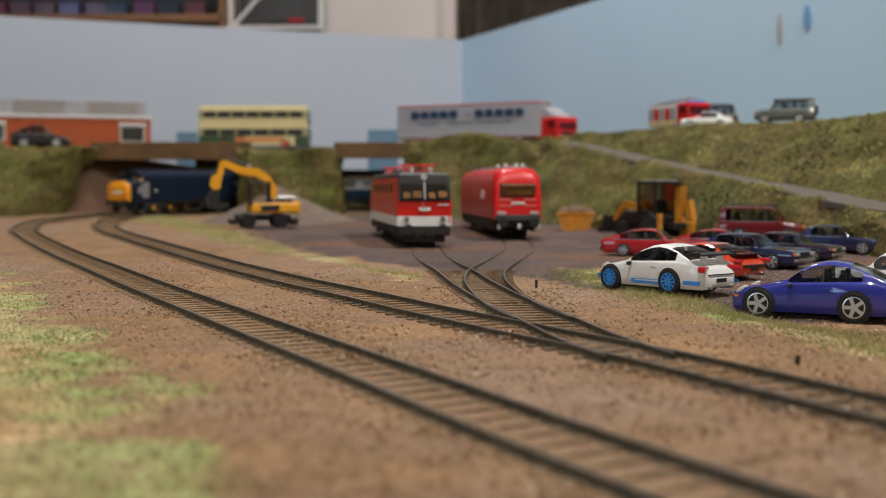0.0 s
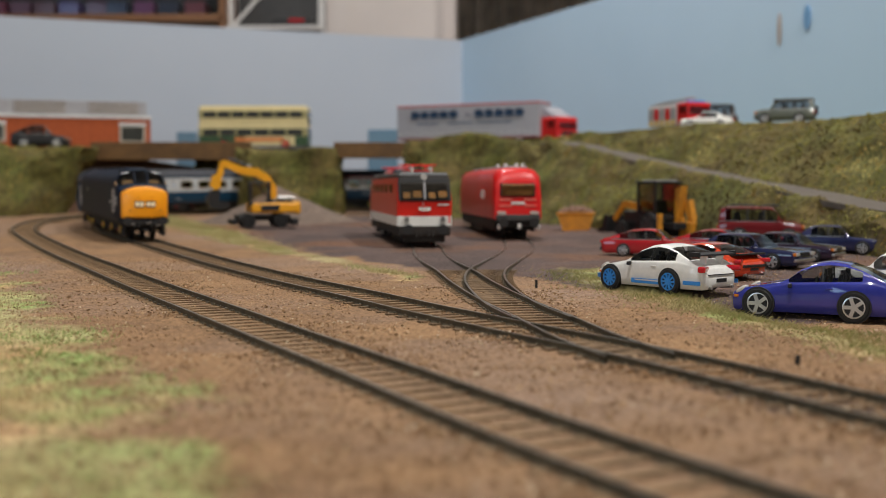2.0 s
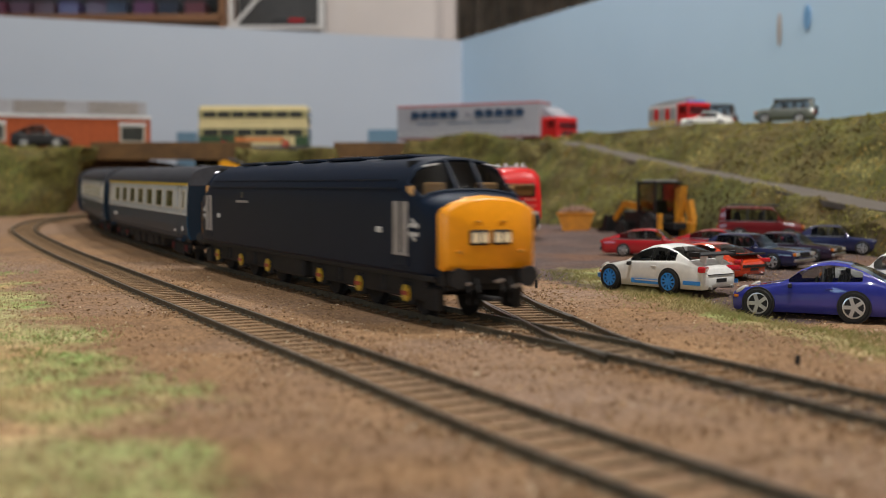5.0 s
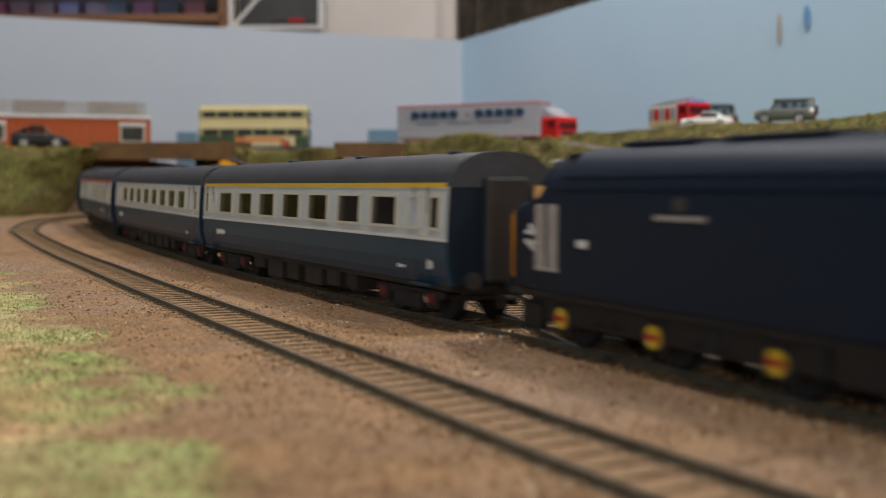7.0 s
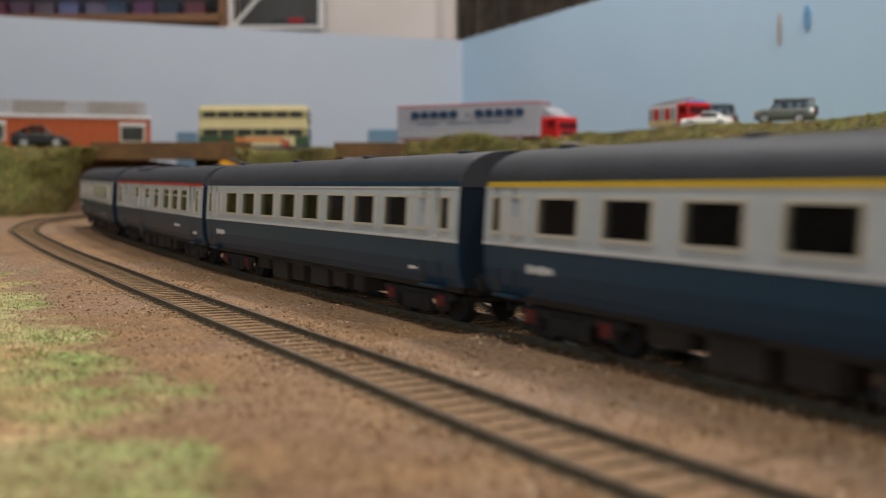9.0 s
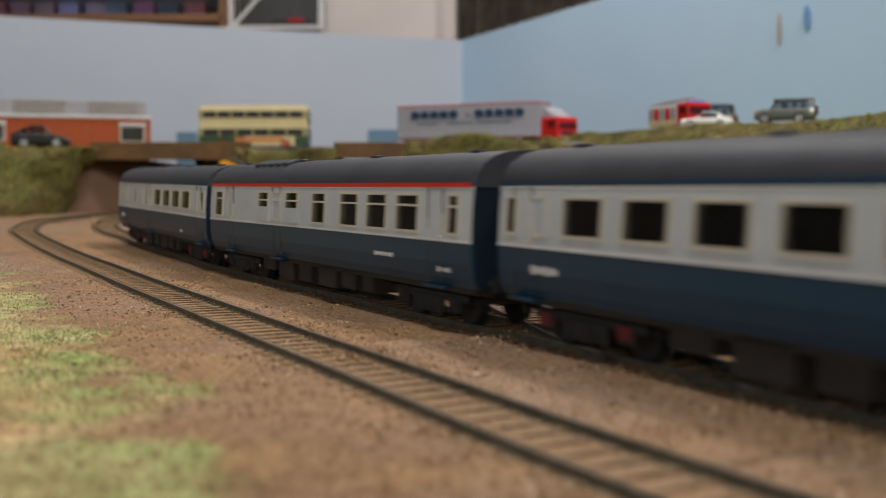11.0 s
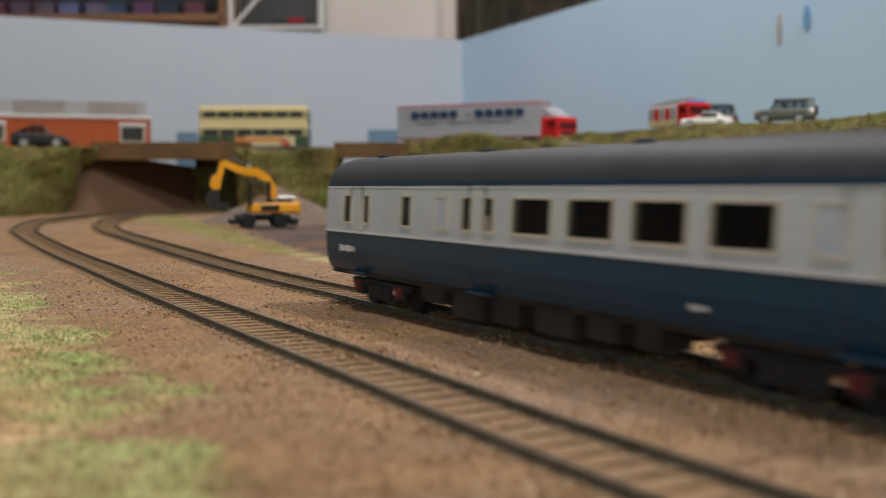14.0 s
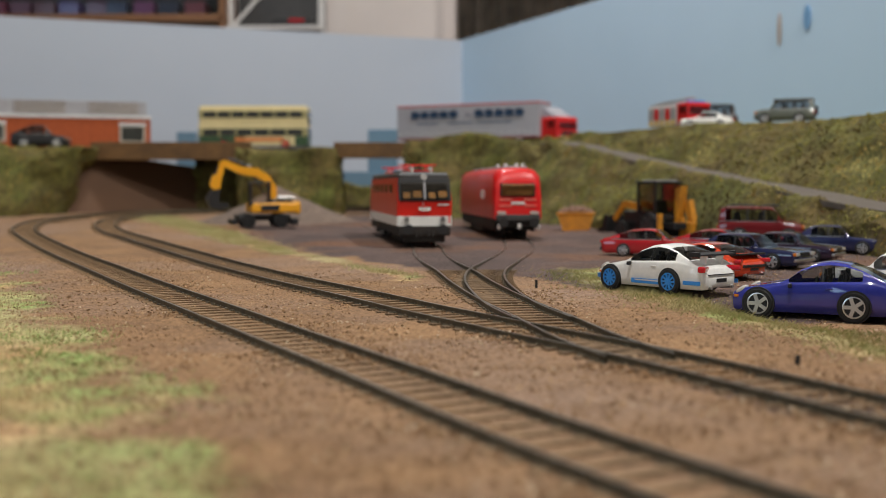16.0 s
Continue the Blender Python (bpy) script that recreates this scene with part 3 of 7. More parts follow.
def rim_mesh(r, w, spokes):
    bm = B()
    cyl(bm, 0, 0.15 * w, 0, r * 0.69, w * 0.3, "y", 24)
    for s in (-1, 1):
        tor = []
        n = 24
        for a, b in ((0.72, 0.5), (0.65, 0.52), (0.63, 0.30)):
            tor.append([bm.verts.new((r * a * math.cos(2 * math.pi * k / n), s * w * b, r * a * math.sin(2 * math.pi * k / n))) for k in range(n)])
        for p, q in zip(tor, tor[1:]):
            for k in range(n):
                bm.faces.new((p[k], p[(k + 1) % n], q[(k + 1) % n], q[k]))
        for k in range(spokes):
            a = 360 * k / spokes
            ca, sa = math.cos(radians(a)), math.sin(radians(a))
            box(bm, r * 0.36 * ca, s * w * 0.42, r * 0.36 * sa, r * 0.58, w * 0.2, r * (0.9 / spokes + 0.05), 0, ry=-a)
        cyl(bm, 0, s * w * 0.45, 0, r * 0.13, w * 0.18, "y", 12)
    bmesh.ops.recalc_face_normals(bm, faces=bm.faces)
    return bm


def add_wheel(parent, x, y, r, w, rim_mat=None, spokes=5):
    rim_mat = rim_mat or RIM
    wh = shared(("tyre", r, w), lambda: tyre_mesh(r, w), TYRE, parent, P(x, y, r), "wheel", "black rubber tyre")
    shared(("rim", r, w, spokes, rim_mat.name), lambda: rim_mesh(r, w, spokes), rim_mat, wh, Matrix.Identity(4), "rim", "spoked wheel rim")
    return wh


def car_body(par, L, W, H, top, belt, glass, plan, paint_mat, clear=1.7, roof_in=0.23, bulge=0.0, arches=(), arch_r=0.0, glass_mat_=None, wide=0.0):
    """A car's shell lofted from nose to tail. top, belt, plan: (share of length from the nose, share of height or half width);
    glass: shares of length for the windscreen's foot and head, side glass spans, rear window's head and foot."""
    ws0, ws1, spans, rw1, rw0 = glass
    us = set(np.linspace(0.03, 0.97, 42)) | {0, 0.006, 0.016, 0.984, 0.994, 1, ws0, ws1, rw0, rw1}
    for a, b in spans:
        us |= {a, b}
    us = sorted(us)
    us = [us[0]] + [b for a, b in zip(us, us[1:]) if b - a > 0.0035 or b in (ws0, ws1, rw0, rw1) or any(b in sp for sp in spans)]
    tu, tz = zip(*top)
    bu, bz = zip(*belt)
    pu, pw = zip(*plan)
    K = 13
    rows = []
    for u in us:
        t = interp(u, tu, tz) * H
        b = min(interp(u, bu, bz) * H, t - 0.25)
        end = min(1.0, 0.35 + 0.65 * min(u, 1 - u) / 0.016) if min(u, 1 - u) < 0.016 else 1.0
        hw = W / 2 * interp(u, pu, pw)
        mid = (clear + t) / 2
        g = max(0.0, min(1.0, (t - b) / (0.34 * H)))
        rw = hw * (0.93 - roof_in * g)
        flare = 1 + wide * sum(max(0.0, 1 - ((u - a) / 0.13) ** 2) for a in arches)
        lo = clear + 0.7 * max(0.0, 1 - min(u, 1 - u) / 0.04)
        ring = [(hw * 0.72, lo), (hw * 0.93, lo + 0.3), (hw * 0.985 * flare, lo + 0.32 * (b - lo)), (hw * flare, lo + 0.62 * (b - lo)), (hw * 0.985 * flare, b - 0.10 * (b - lo)),
                (hw * 0.955, b - 0.02 * H), (hw * (0.93 - 0.02 * g), b), (hw * 0.93 + (rw - hw * 0.93) * 0.45, b + 0.5 * (t - b)), (rw + 0.012 * W * g, b + (0.86 - 0.05 * wide / 0.03) * (t - b)),
                (rw * 0.95, t - 0.05 * (t - b) * g - 0.015 * H), (rw * 0.78, t - 0.008 * H), (rw * 0.45, t), (0, t + 0.004 * H)]
        ring = [(y * (0.82 + 0.18 * end), mid + (z - mid) * (0.55 + 0.45 * end)) for y, z in ring]
        x = L / 2 - u * L
        rows.append((u, x, ring))
    gl = glass_mat_ or WINDOW_DARK

    def put(bm, store, key, co):
        if key not in store:
            store[key] = bm.verts.new(co)
        return store[key]

    stores = {}

    def quad(tag, keys, cos):
        if tag not in stores:
            stores[tag] = (B(), {})
        bm, st = stores[tag]
        vs = [put(bm, st, k, c) for k, c in zip(keys, cos)]
        if len(set(vs)) > 2:
            try:
                bm.faces.new(vs)
            except ValueError:
                pass

    for i in range(len(rows) - 1):
        u0, x0, r0 = rows[i]
        u1, x1, r1 = rows[i + 1]
        um = (u0 + u1) / 2
        for s in (-1, 1):
            for k in range(K - 1):
                tag = "body"
                if 6 <= k <= 7 and any(a < um < b for a, b in spans):
                    tag = ("side", s, [n for n, (a, b) in enumerate(spans) if a < um < b][0])
                elif 6 <= k <= 7 and spans[0][0] < um < spans[-1][1]:
                    tag = "pillar"
                elif k >= 9 and ws0 < um < ws1:
                    tag = "windscreen"
                elif k >= 9 and rw1 < um < rw0:
                    tag = "rear_window"
                keys = [(s, i, k), (s, i, k + 1), (s, i + 1, k + 1), (s, i + 1, k)]
                keys = [(0, a, b) if b == K - 1 else (c, a, b) for c, a, b in keys]
                cos = [(x0, s * r0[k][0], r0[k][1]), (x0, s * r0[k + 1][0], r0[k + 1][1]), (x1, s * r1[k + 1][0], r1[k + 1][1]), (x1, s * r1[k][0], r1[k][1])]
                quad(tag, keys, cos)
    bm, st = stores["body"]
    for i, flip in ((0, False), (len(rows) - 1, True)):
        loop = [st.get((-1, i, k)) for k in range(K - 1)] + [st.get((0, i, K - 1))] + [st.get((1, i, k)) for k in range(K - 2, -1, -1)]
        loop = [v for v in loop if v]
        if len(loop) > 3:
            bm.faces.new(loop)
    und = [st[(-1, i, 0)] for i in range(len(rows))] + [st[(1, i, 0)] for i in range(len(rows) - 1, -1, -1)]
    bm.faces.new(und)
    for tag, (bm, st) in stores.items():
        bmesh.ops.recalc_face_normals(bm, faces=bm.faces)
        if tag == "body":
            bd = part("body", bm, paint_mat, par, smooth=True)
        else:
            nm = tag if isinstance(tag, str) else "side_window"
            if isinstance(tag, str):
                for v in bm.verts:
                    v.co.z -= 0.12
            else:
                for v in bm.verts:
                    v.co.y -= 0.12 * tag[1]
            part(nm, bm, M_BLACK if nm == "pillar" else gl, par, "black window pillar" if nm == "pillar" else "dark glazing", smooth=True)
    # cabin seen through the glass, and black discs in place of shaded wheel openings
    a0, a1 = L / 2 - ws1 * L, L / 2 - rw1 * L
    part("interior", box(B(), (a0 + a1) / 2 - 0.5, 0, H * 0.44, abs(a0 - a1) * 0.95, W * 0.66, H * 0.22, 0.4), M_BLACK, par, "dark cabin interior")
    for sx in (0.25, -0.22):
        for sy in (-1, 1):
            seat = B()
            xc = (a0 + a1) / 2 + sx * abs(a0 - a1)
            box(seat, xc, sy * W * 0.17, H * 0.62, H * 0.10, W * 0.20, H * 0.30, 0.5, ry=-12)
            box(seat, xc - 0.6, sy * W * 0.17, H * 0.80, H * 0.08, W * 0.10, H * 0.10, 0.4)
            part("seat", seat, DARK_GREY, par, "dark grey car seat")
    part("steering_wheel", cyl(B(), (a0 + a1) / 2 + 0.42 * abs(a0 - a1), W * 0.17, H * 0.62, H * 0.11, 0.5, "x", 16), M_BLACK, par)
    for a in arches:
        for s in (-1, 1):
            part("wheel_arch_disc", cyl(B(), L / 2 - a * L, s * (W / 2 * (1 + wide) - 1.1), arch_r * 1.02, arch_r * 1.09, 2.1, "y", 28), M_BLACK, par, "dark wheel opening")
    return bd


def car(x, y, yaw, label, style, paint_mat, L, W, H, rim=None, z=None, group="parked model cars", spokes=5, name="car", pitch=0.0, roll=0.0, front="round", glass_mat_=None):
    zz = land(x, y) + 1.3 if z is None else z
    c = thing(name, P(x, y, zz, roll, pitch, yaw), label, "car", group)
    st = STYLES[style]
    car_body(c, L, W, H, st["top"], st["belt"], st["glass"], st["plan"], paint_mat, clear=st.get("clear", 0.10) * H, roof_in=st.get("roof_in", 0.23), arches=st["axles"],
             arch_r=st["r"] * H, wide=st.get("wide", 0.0), glass_mat_=glass_mat_)
    r = st["r"] * H
    for a in st["axles"]:
        for s in (-1, 1):
            add_wheel(c, L / 2 - a * L, s * (W / 2 * (1 + st.get("wide", 0)) - 1.0), round(r, 2), 2.9, rim, spokes)
    zl = st["lamp_z"] * H
    for s in (-1, 1):
        fx, fy = L / 2 - st["lamp_in"] * L, s * W * 0.36
        bm = B()
        if style == "porsche":
            bmesh.ops.create_uvsphere(bm, u_segments=14, v_segments=8, radius=1, matrix=Matrix.Translation((fx, fy, zl)) @ Euler((0, radians(35), 0)).to_matrix().to_4x4() @ Matrix.Diagonal((2.6, 1.6, 1.0, 1)))
        else:
            box(bm, fx, fy, zl, 1.2, W * 0.17, H * 0.09, 0.25)
        part("headlight", bm, LAMP_CLEAR, c, "clear headlamp lens")
        if style != "porsche":
            part("indicator", box(B(), fx - 0.4, s * W * 0.455, zl, 1.4, W * 0.05, H * 0.085, 0.2), AMBER, c, "amber indicator lens")
        bm = B()
        if style == "porsche":
            box(bm, -L / 2 + 1.7, s * W * 0.365, st["tail_z"] * H, 3.0, W * 0.25, H * 0.12, 0.6, rz=s * 24)
        else:
            box(bm, -L / 2 + 0.45, s * W * 0.36, st["tail_z"] * H, 1.2, W * 0.2, H * 0.10, 0.2)
        part("tail_light", bm, TAIL_RED, c, "red tail lamp")
        bm = B()
        box(bm, L / 2 - st["glass"][0] * L - 2.6, s * (W / 2 + 0.7), st["belt"][1][1] * H + 0.6, 1.3, 2.0, 1.5, 0.4)
        part("mirror", bm, paint_mat if style != "porsche" else M_BLACK, c, "door mirror")
    if style in ("saloon", "hatch", "suv"):
        for xx in (L / 2 - 0.2, -L / 2 + 0.2):
            part("bumper", box(B(), xx, 0, H * 0.27, 1.5, W * 0.93, H * 0.09, 0.35), M_METAL if style == "saloon" else M_BLACK, c, "bumper bar")
        part("grille", box(B(), L / 2 - 0.25, 0, zl, 1.0, W * 0.42, H * 0.10, 0.1), M_BLACK, c, "dark radiator grille")
        bm = B()
        for s in (-1, 1):
            u0, u1 = st["glass"][0] + 0.02, st["glass"][4] - 0.02
            box(bm, L / 2 - (u0 + u1) / 2 * L, s * W * 0.472, st["belt"][2][1] * H + 0.15, (u1 - u0) * L, 0.35, 0.35)
        part("window_trim", bm, M_METAL, c, "bright trim below the windows")
    if style == "porsche":
        for s in (-1, 1):
            part("door_handle", box(B(), -L * 0.085, s * W * 0.495, H * 0.55, 2.4, 0.5, 0.6, 0.2), paint_mat, c, "flush door handle")
            part("indicator", box(B(), L * 0.455, s * W * 0.40, H * 0.36, 2.0, 1.0, 1.0, 0.3, rz=-s * 35), AMBER, c, "amber indicator lens")
            part("exhaust", cyl(B(), -L / 2 + 0.4, s * W * 0.27, H * 0.16, 0.65, 2.0, "x", 12), M_METAL, c, "bright exhaust pipe")
        part("bumper_seam", box(B(), -L / 2 + 0.1, 0, H * 0.42, 0.6, W * 0.62, 0.25), M_BLACK, c)
    part("number_plate", box(B(), -L / 2 - 0.05, 0, H * (0.36 if style != "porsche" else 0.30), 0.5, W * 0.24, H * 0.075, 0.05), M_BLACK if style == "porsche" else WHITE, c, "plain number plate bar")
    return c


STYLES = {
    "porsche": dict(top=[(0, .30), (.02, .42), (.08, .50), (.18, .555), (.30, .625), (.335, .66), (.42, .87), (.50, .97), (.58, 1.0), (.66, .975), (.76, .88), (.86, .735), (.93, .62), (.98, .55), (1, .40)],
                    belt=[(0, .42), (.2, .55), (.35, .625), (.6, .66), (.8, .69), (1, .54)], glass=(.325, .475, [(.355, .54), (.55, .765)], .69, .87),
                    plan=[(0, .56), (.03, .78), (.10, .91), (.2, .965), (.5, .97), (.75, 1.0), (.9, .96), (.97, .84), (1, .68)], axles=(.185, .725), r=.255, lamp_z=.47, lamp_in=.075, tail_z=.53, wide=.03, roof_in=.27),
    "saloon": dict(top=[(0, .46), (.02, .52), (.1, .56), (.30, .60), (.315, .62), (.40, .95), (.45, .99), (.55, 1.0), (.68, .98), (.73, .93), (.82, .66), (.84, .645), (.97, .61), (1, .5)],
                   belt=[(0, .5), (.3, .585), (.6, .60), (.8, .615), (1, .56)], glass=(.31, .42, [(.36, .525), (.54, .70)], .70, .825),
                   plan=[(0, .86), (.03, .93), (.15, .98), (.5, 1.0), (.85, .98), (.97, .93), (1, .86)], axles=(.19, .76), r=.225, lamp_z=.44, lamp_in=0.003, tail_z=.50),
    "hatch": dict(top=[(0, .40), (.02, .46), (.12, .53), (.30, .60), (.315, .62), (.42, .94), (.48, .99), (.56, 1.0), (.68, .96), (.80, .84), (.92, .68), (.97, .65), (1, .52)],
                  belt=[(0, .45), (.3, .585), (.6, .61), (.8, .64), (1, .58)], glass=(.31, .44, [(.37, .53), (.545, .70), (.71, .80)], .69, .91),
                  plan=[(0, .82), (.03, .91), (.15, .98), (.5, 1.0), (.85, .98), (.97, .92), (1, .85)], axles=(.19, .76), r=.225, lamp_z=.41, lamp_in=0.004, tail_z=.52),
    "suv": dict(top=[(0, .46), (.02, .54), (.1, .60), (.24, .63), (.255, .645), (.335, .94), (.38, .985), (.5, 1.0), (.9, 1.0), (.97, .96), (.99, .80), (1, .55)],
                belt=[(0, .5), (.25, .60), (.6, .61), (.9, .62), (1, .54)], glass=(.25, .355, [(.30, .45), (.47, .64), (.66, .91)], .965, .99),
                plan=[(0, .86), (.03, .94), (.12, .99), (.5, 1.0), (.9, .99), (.98, .95), (1, .92)], axles=(.17, .74), r=.215, lamp_z=.48, lamp_in=0.004, tail_z=.45, clear=.17, roof_in=.13),
    "estate": dict(top=[(0, .44), (.02, .50), (.1, .55), (.27, .60), (.285, .62), (.37, .95), (.42, .99), (.55, 1.0), (.88, .98), (.93, .92), (.985, .64), (1, .5)],
                   belt=[(0, .5), (.3, .585), (.6, .60), (.9, .61), (1, .56)], glass=(.28, .395, [(.33, .48), (.495, .65), (.665, .87)], .92, .98),
                   plan=[(0, .86), (.03, .93), (.15, .98), (.5, 1.0), (.9, .99), (.98, .94), (1, .88)], axles=(.18, .75), r=.225, lamp_z=.42, lamp_in=0.004, tail_z=.50),
}


def build_cars():
    white = car(87.5, 457, 129, "white sports car with blue wheels and a black rear wing", "porsche", WHITE, 55.5, 24, 18.6, SPORT_BLUE, spokes=10)
    for s in (-1, 1):
        bm = B()
        box(bm, -2.5, s * 12.05, 4.2, 18, 0.35, 1.9, 0.1)
        box(bm, -23.0, s * 11.7, 4.7, 7.5, 0.5, 1.5, 0.1, rz=s * 6)
        box(bm, 25.2, s * 10.0, 5.0, 3.6, 0.5, 1.8, 0.1, rz=-s * 24)
        part("side_stripe", bm, SPORT_BLUE, white, "blue stripe along the sill")
        part("lettering", box(B(), -2.4, s * 12.2, 4.6, 14, 0.2, 0.55), TRIM_WHITE, white, "plain white bar across the stripe")
        part("wing_end", box(B(), -23.6, s * 10.7, 15.4, 5.0, 0.8, 2.0, 0.3), M_BLACK, white)
        part("wing_strut", box(B(), -23.0, s * 4.8, 13.4, 3.0, 1.0, 4.2, 0.3, ry=-14), WHITE, white)
    part("rear_wing", box(B(), -23.8, 0, 15.4, 4.4, 21.5, 0.7, 0.3, ry=-8), M_BLACK, white, "black rear wing")
    blue = car(130.5, 399, 151, "deep blue sports car with silver wheels on the grass edge", "porsche", DEEP_BLUE, 58.5, 24.2, 20.0, RIM, spokes=5)
    orange = car(116, 515, 128, "orange-red sports coupe with a black rear spoiler", "porsche", ORANGE_RED, 55, 23, 15.6, RIM)
    part("rear_spoiler", box(B(), -23.8, 0, 10.9, 5.2, 18.5, 0.9, 0.4, ry=6), M_BLACK, orange, "black whale-tail spoiler")
    part("bumper_strip", box(B(), -27.7, 0, 6.0, 0.5, 16, 0.9, 0.1), M_BLACK, orange)
    car(117, 645, -22, "red hatchback with bright window surrounds", "hatch", CAR_RED, 55, 21, 15.4, RIM)
    car(150, 570, -42, "dark blue saloon with bright window trim", "saloon", NAVY, 60, 22, 16.8, RIM)
    car(183, 612, -36, "dark purple saloon with bright window trim", "saloon", PURPLE, 53, 21, 15.2, RIM)
    car(226, 668, -30, "navy blue saloon parked at the row's end", "saloon", NAVY, 56, 22, 16.4, RIM)
    car(158, 655, -34, "red coupe mostly hidden among parked cars", "hatch", CAR_RED, 52, 21, 14.6, RIM)
    car(176, 446, 150, "cream saloon at the edge of the car park", "saloon", WHITE, 55, 22, 16.5, RIM)
    m = car(203, 735, -24, "maroon off-road car with roof rails", "suv", MAROON, 53, 23, 24.0, RIM, z=6.2)
    bm = B()
    for s in (-1, 1):
        tube(bm, [(10, s * 8, 23.4), (9, s * 8, 24.7), (0, s * 8, 24.9), (-1, s * 8, 23.6)], 0.4)
        tube(bm, [(-5, s * 8, 23.6), (-6, s * 8, 24.9), (-21, s * 8, 24.9), (-22, s * 8, 23.4)], 0.4)
    part("roof_rail", bm, M_BLACK, m, "dark roof rails")
    # up on the bank and the bridge road
    d = car(291, 990, 160, "sage grey off-road car with dark roof on the bank", "suv", SAGE, 49, 22, 20.5, RIM, z=95.6, group="vehicles on the bank")
    sp = part("spare_wheel", tyre_mesh(4.2, 2.6), TYRE, d, "spare wheel on the tail door")
    sp.matrix_local = P(-25.4, 1.5, 11, 0, 0, 90)
    part("roof_panel", box(B(), -7, 0, 20.2, 33, 16.5, 2.0, 0.7), M_BLACK, d, "dark roof panel")
    car(246, 1085, 165, "white car parked before the fire engine", "saloon", WHITE, 48, 21, 15.5, RIM, z=97.0, group="vehicles on the bank")
    k = car(272, 1195, 170, "black off-road car behind the fire engine", "suv", M_BLACK, 54, 25, 30, RIM, z=97, group="vehicles on the bank")
    sp = part("spare_wheel", tyre_mesh(4.6, 2.6), TYRE, k, "spare wheel on the tail door")
    sp.matrix_local = P(-28.5, 0, 14, 0, 0, 90)
    car(-500, 1445, 8, "black estate car on the bank beside the factory", "hatch", M_BLACK, 68, 27, 29, RIM, z=90.2, group="vehicles on the bank")


def build_bus():
    L, W, H = 140, 33, 55
    b = thing("double_decker_bus", P(-243, 1506, 92.3, 0, 0, -2), "cream and green double-decker bus on the bridge road", "bus", "vehicles on the bridge road")
    b.scale = (1, 1, 0.94)
    part("lower_body", box(B(), 0, 0, 14, L, W, 22, 1.5), CREAM, b, "cream lower deck panels")
    part("skirt", box(B(), -40, 0, 11, 60.5, W + 0.4, 17, 1.0), GREEN, b, "green lower panels at the rear")
    part("front_skirt", box(B(), 62, 0, 11, 17, W + 0.4, 17, 1.0), GREEN, b, "green panels at the front corner")
    part("between_decks", box(B(), 0, 0, 30, L + 0.3, W + 0.3, 10, 1.2), CREAM, b, "cream band between decks")
    part("upper_body", box(B(), 0, 0, 45, L, W - 0.6, 21, 2.5), CREAM, b, "cream upper deck")
    part("roof", box(B(), 0, 0, 56, L - 2, W - 2, 3, 1.4), CREAM, b, "cream roof dome")
    part("waist_band", box(B(), 0, 0, 25.6, L + 0.6, W + 0.6, 1.2, 0.3), GREEN, b, "thin green waist band")
    for deck, z, h, n in (("upper", 45.5, 8.5, 7), ("lower", 21, 9, 6)):
        part("window_band", box(B(), 0, 0, z, L + 0.5, W + 0.1 + (0.5 if deck == "lower" else 0), h + 2, 0.8), BUS_OLIVE, b, "olive window surround")
        for k in range(n):
            pit = (L - 10) / n
            x = -L / 2 + 5 + pit * (k + 0.5)
            for s in (-1, 1):
                w = part("window", box(B(), x, s * (W / 2 + 0.35), z, pit - 2.6, 0.7, h, 0.5), WINDOW_GREY, b, "dark window pane")
    for z, h in ((45.5, 9), (21, 14)):
        part("windscreen", box(B(), L / 2 + 0.3, 0, z, 0.8, W - 6, h, 0.8), WINDOW_GREY, b)
    part("destination_panel", box(B(), L / 2 + 0.4, 0, 36, 0.7, 18, 5, 0.4), M_BLACK, b, "dark destination panel")
    part("advert_panel", box(B(), 8, -W / 2 - 0.4, 11.5, 62, 0.6, 5, 0.3), paint("advert_orange", (0.70, 0.22, 0.06)), b, "orange advert panel along the side")
    part("advert_panel", box(B(), 8, W / 2 + 0.4, 11.5, 62, 0.6, 5, 0.3), paint("advert_orange_rear", (0.70, 0.22, 0.06)), b)
    for x in (42, -38):
        for s in (-1, 1):
            add_wheel(b, x, s * (W / 2 - 1.6), 6.2, 4, BRIGHT_RED, 6)
    for s in (-1, 1):
        part("headlight", cyl(B(), L / 2 + 0.4, s * 11, 9, 1.8, 1, "x", 14), LAMP_CLEAR, b)


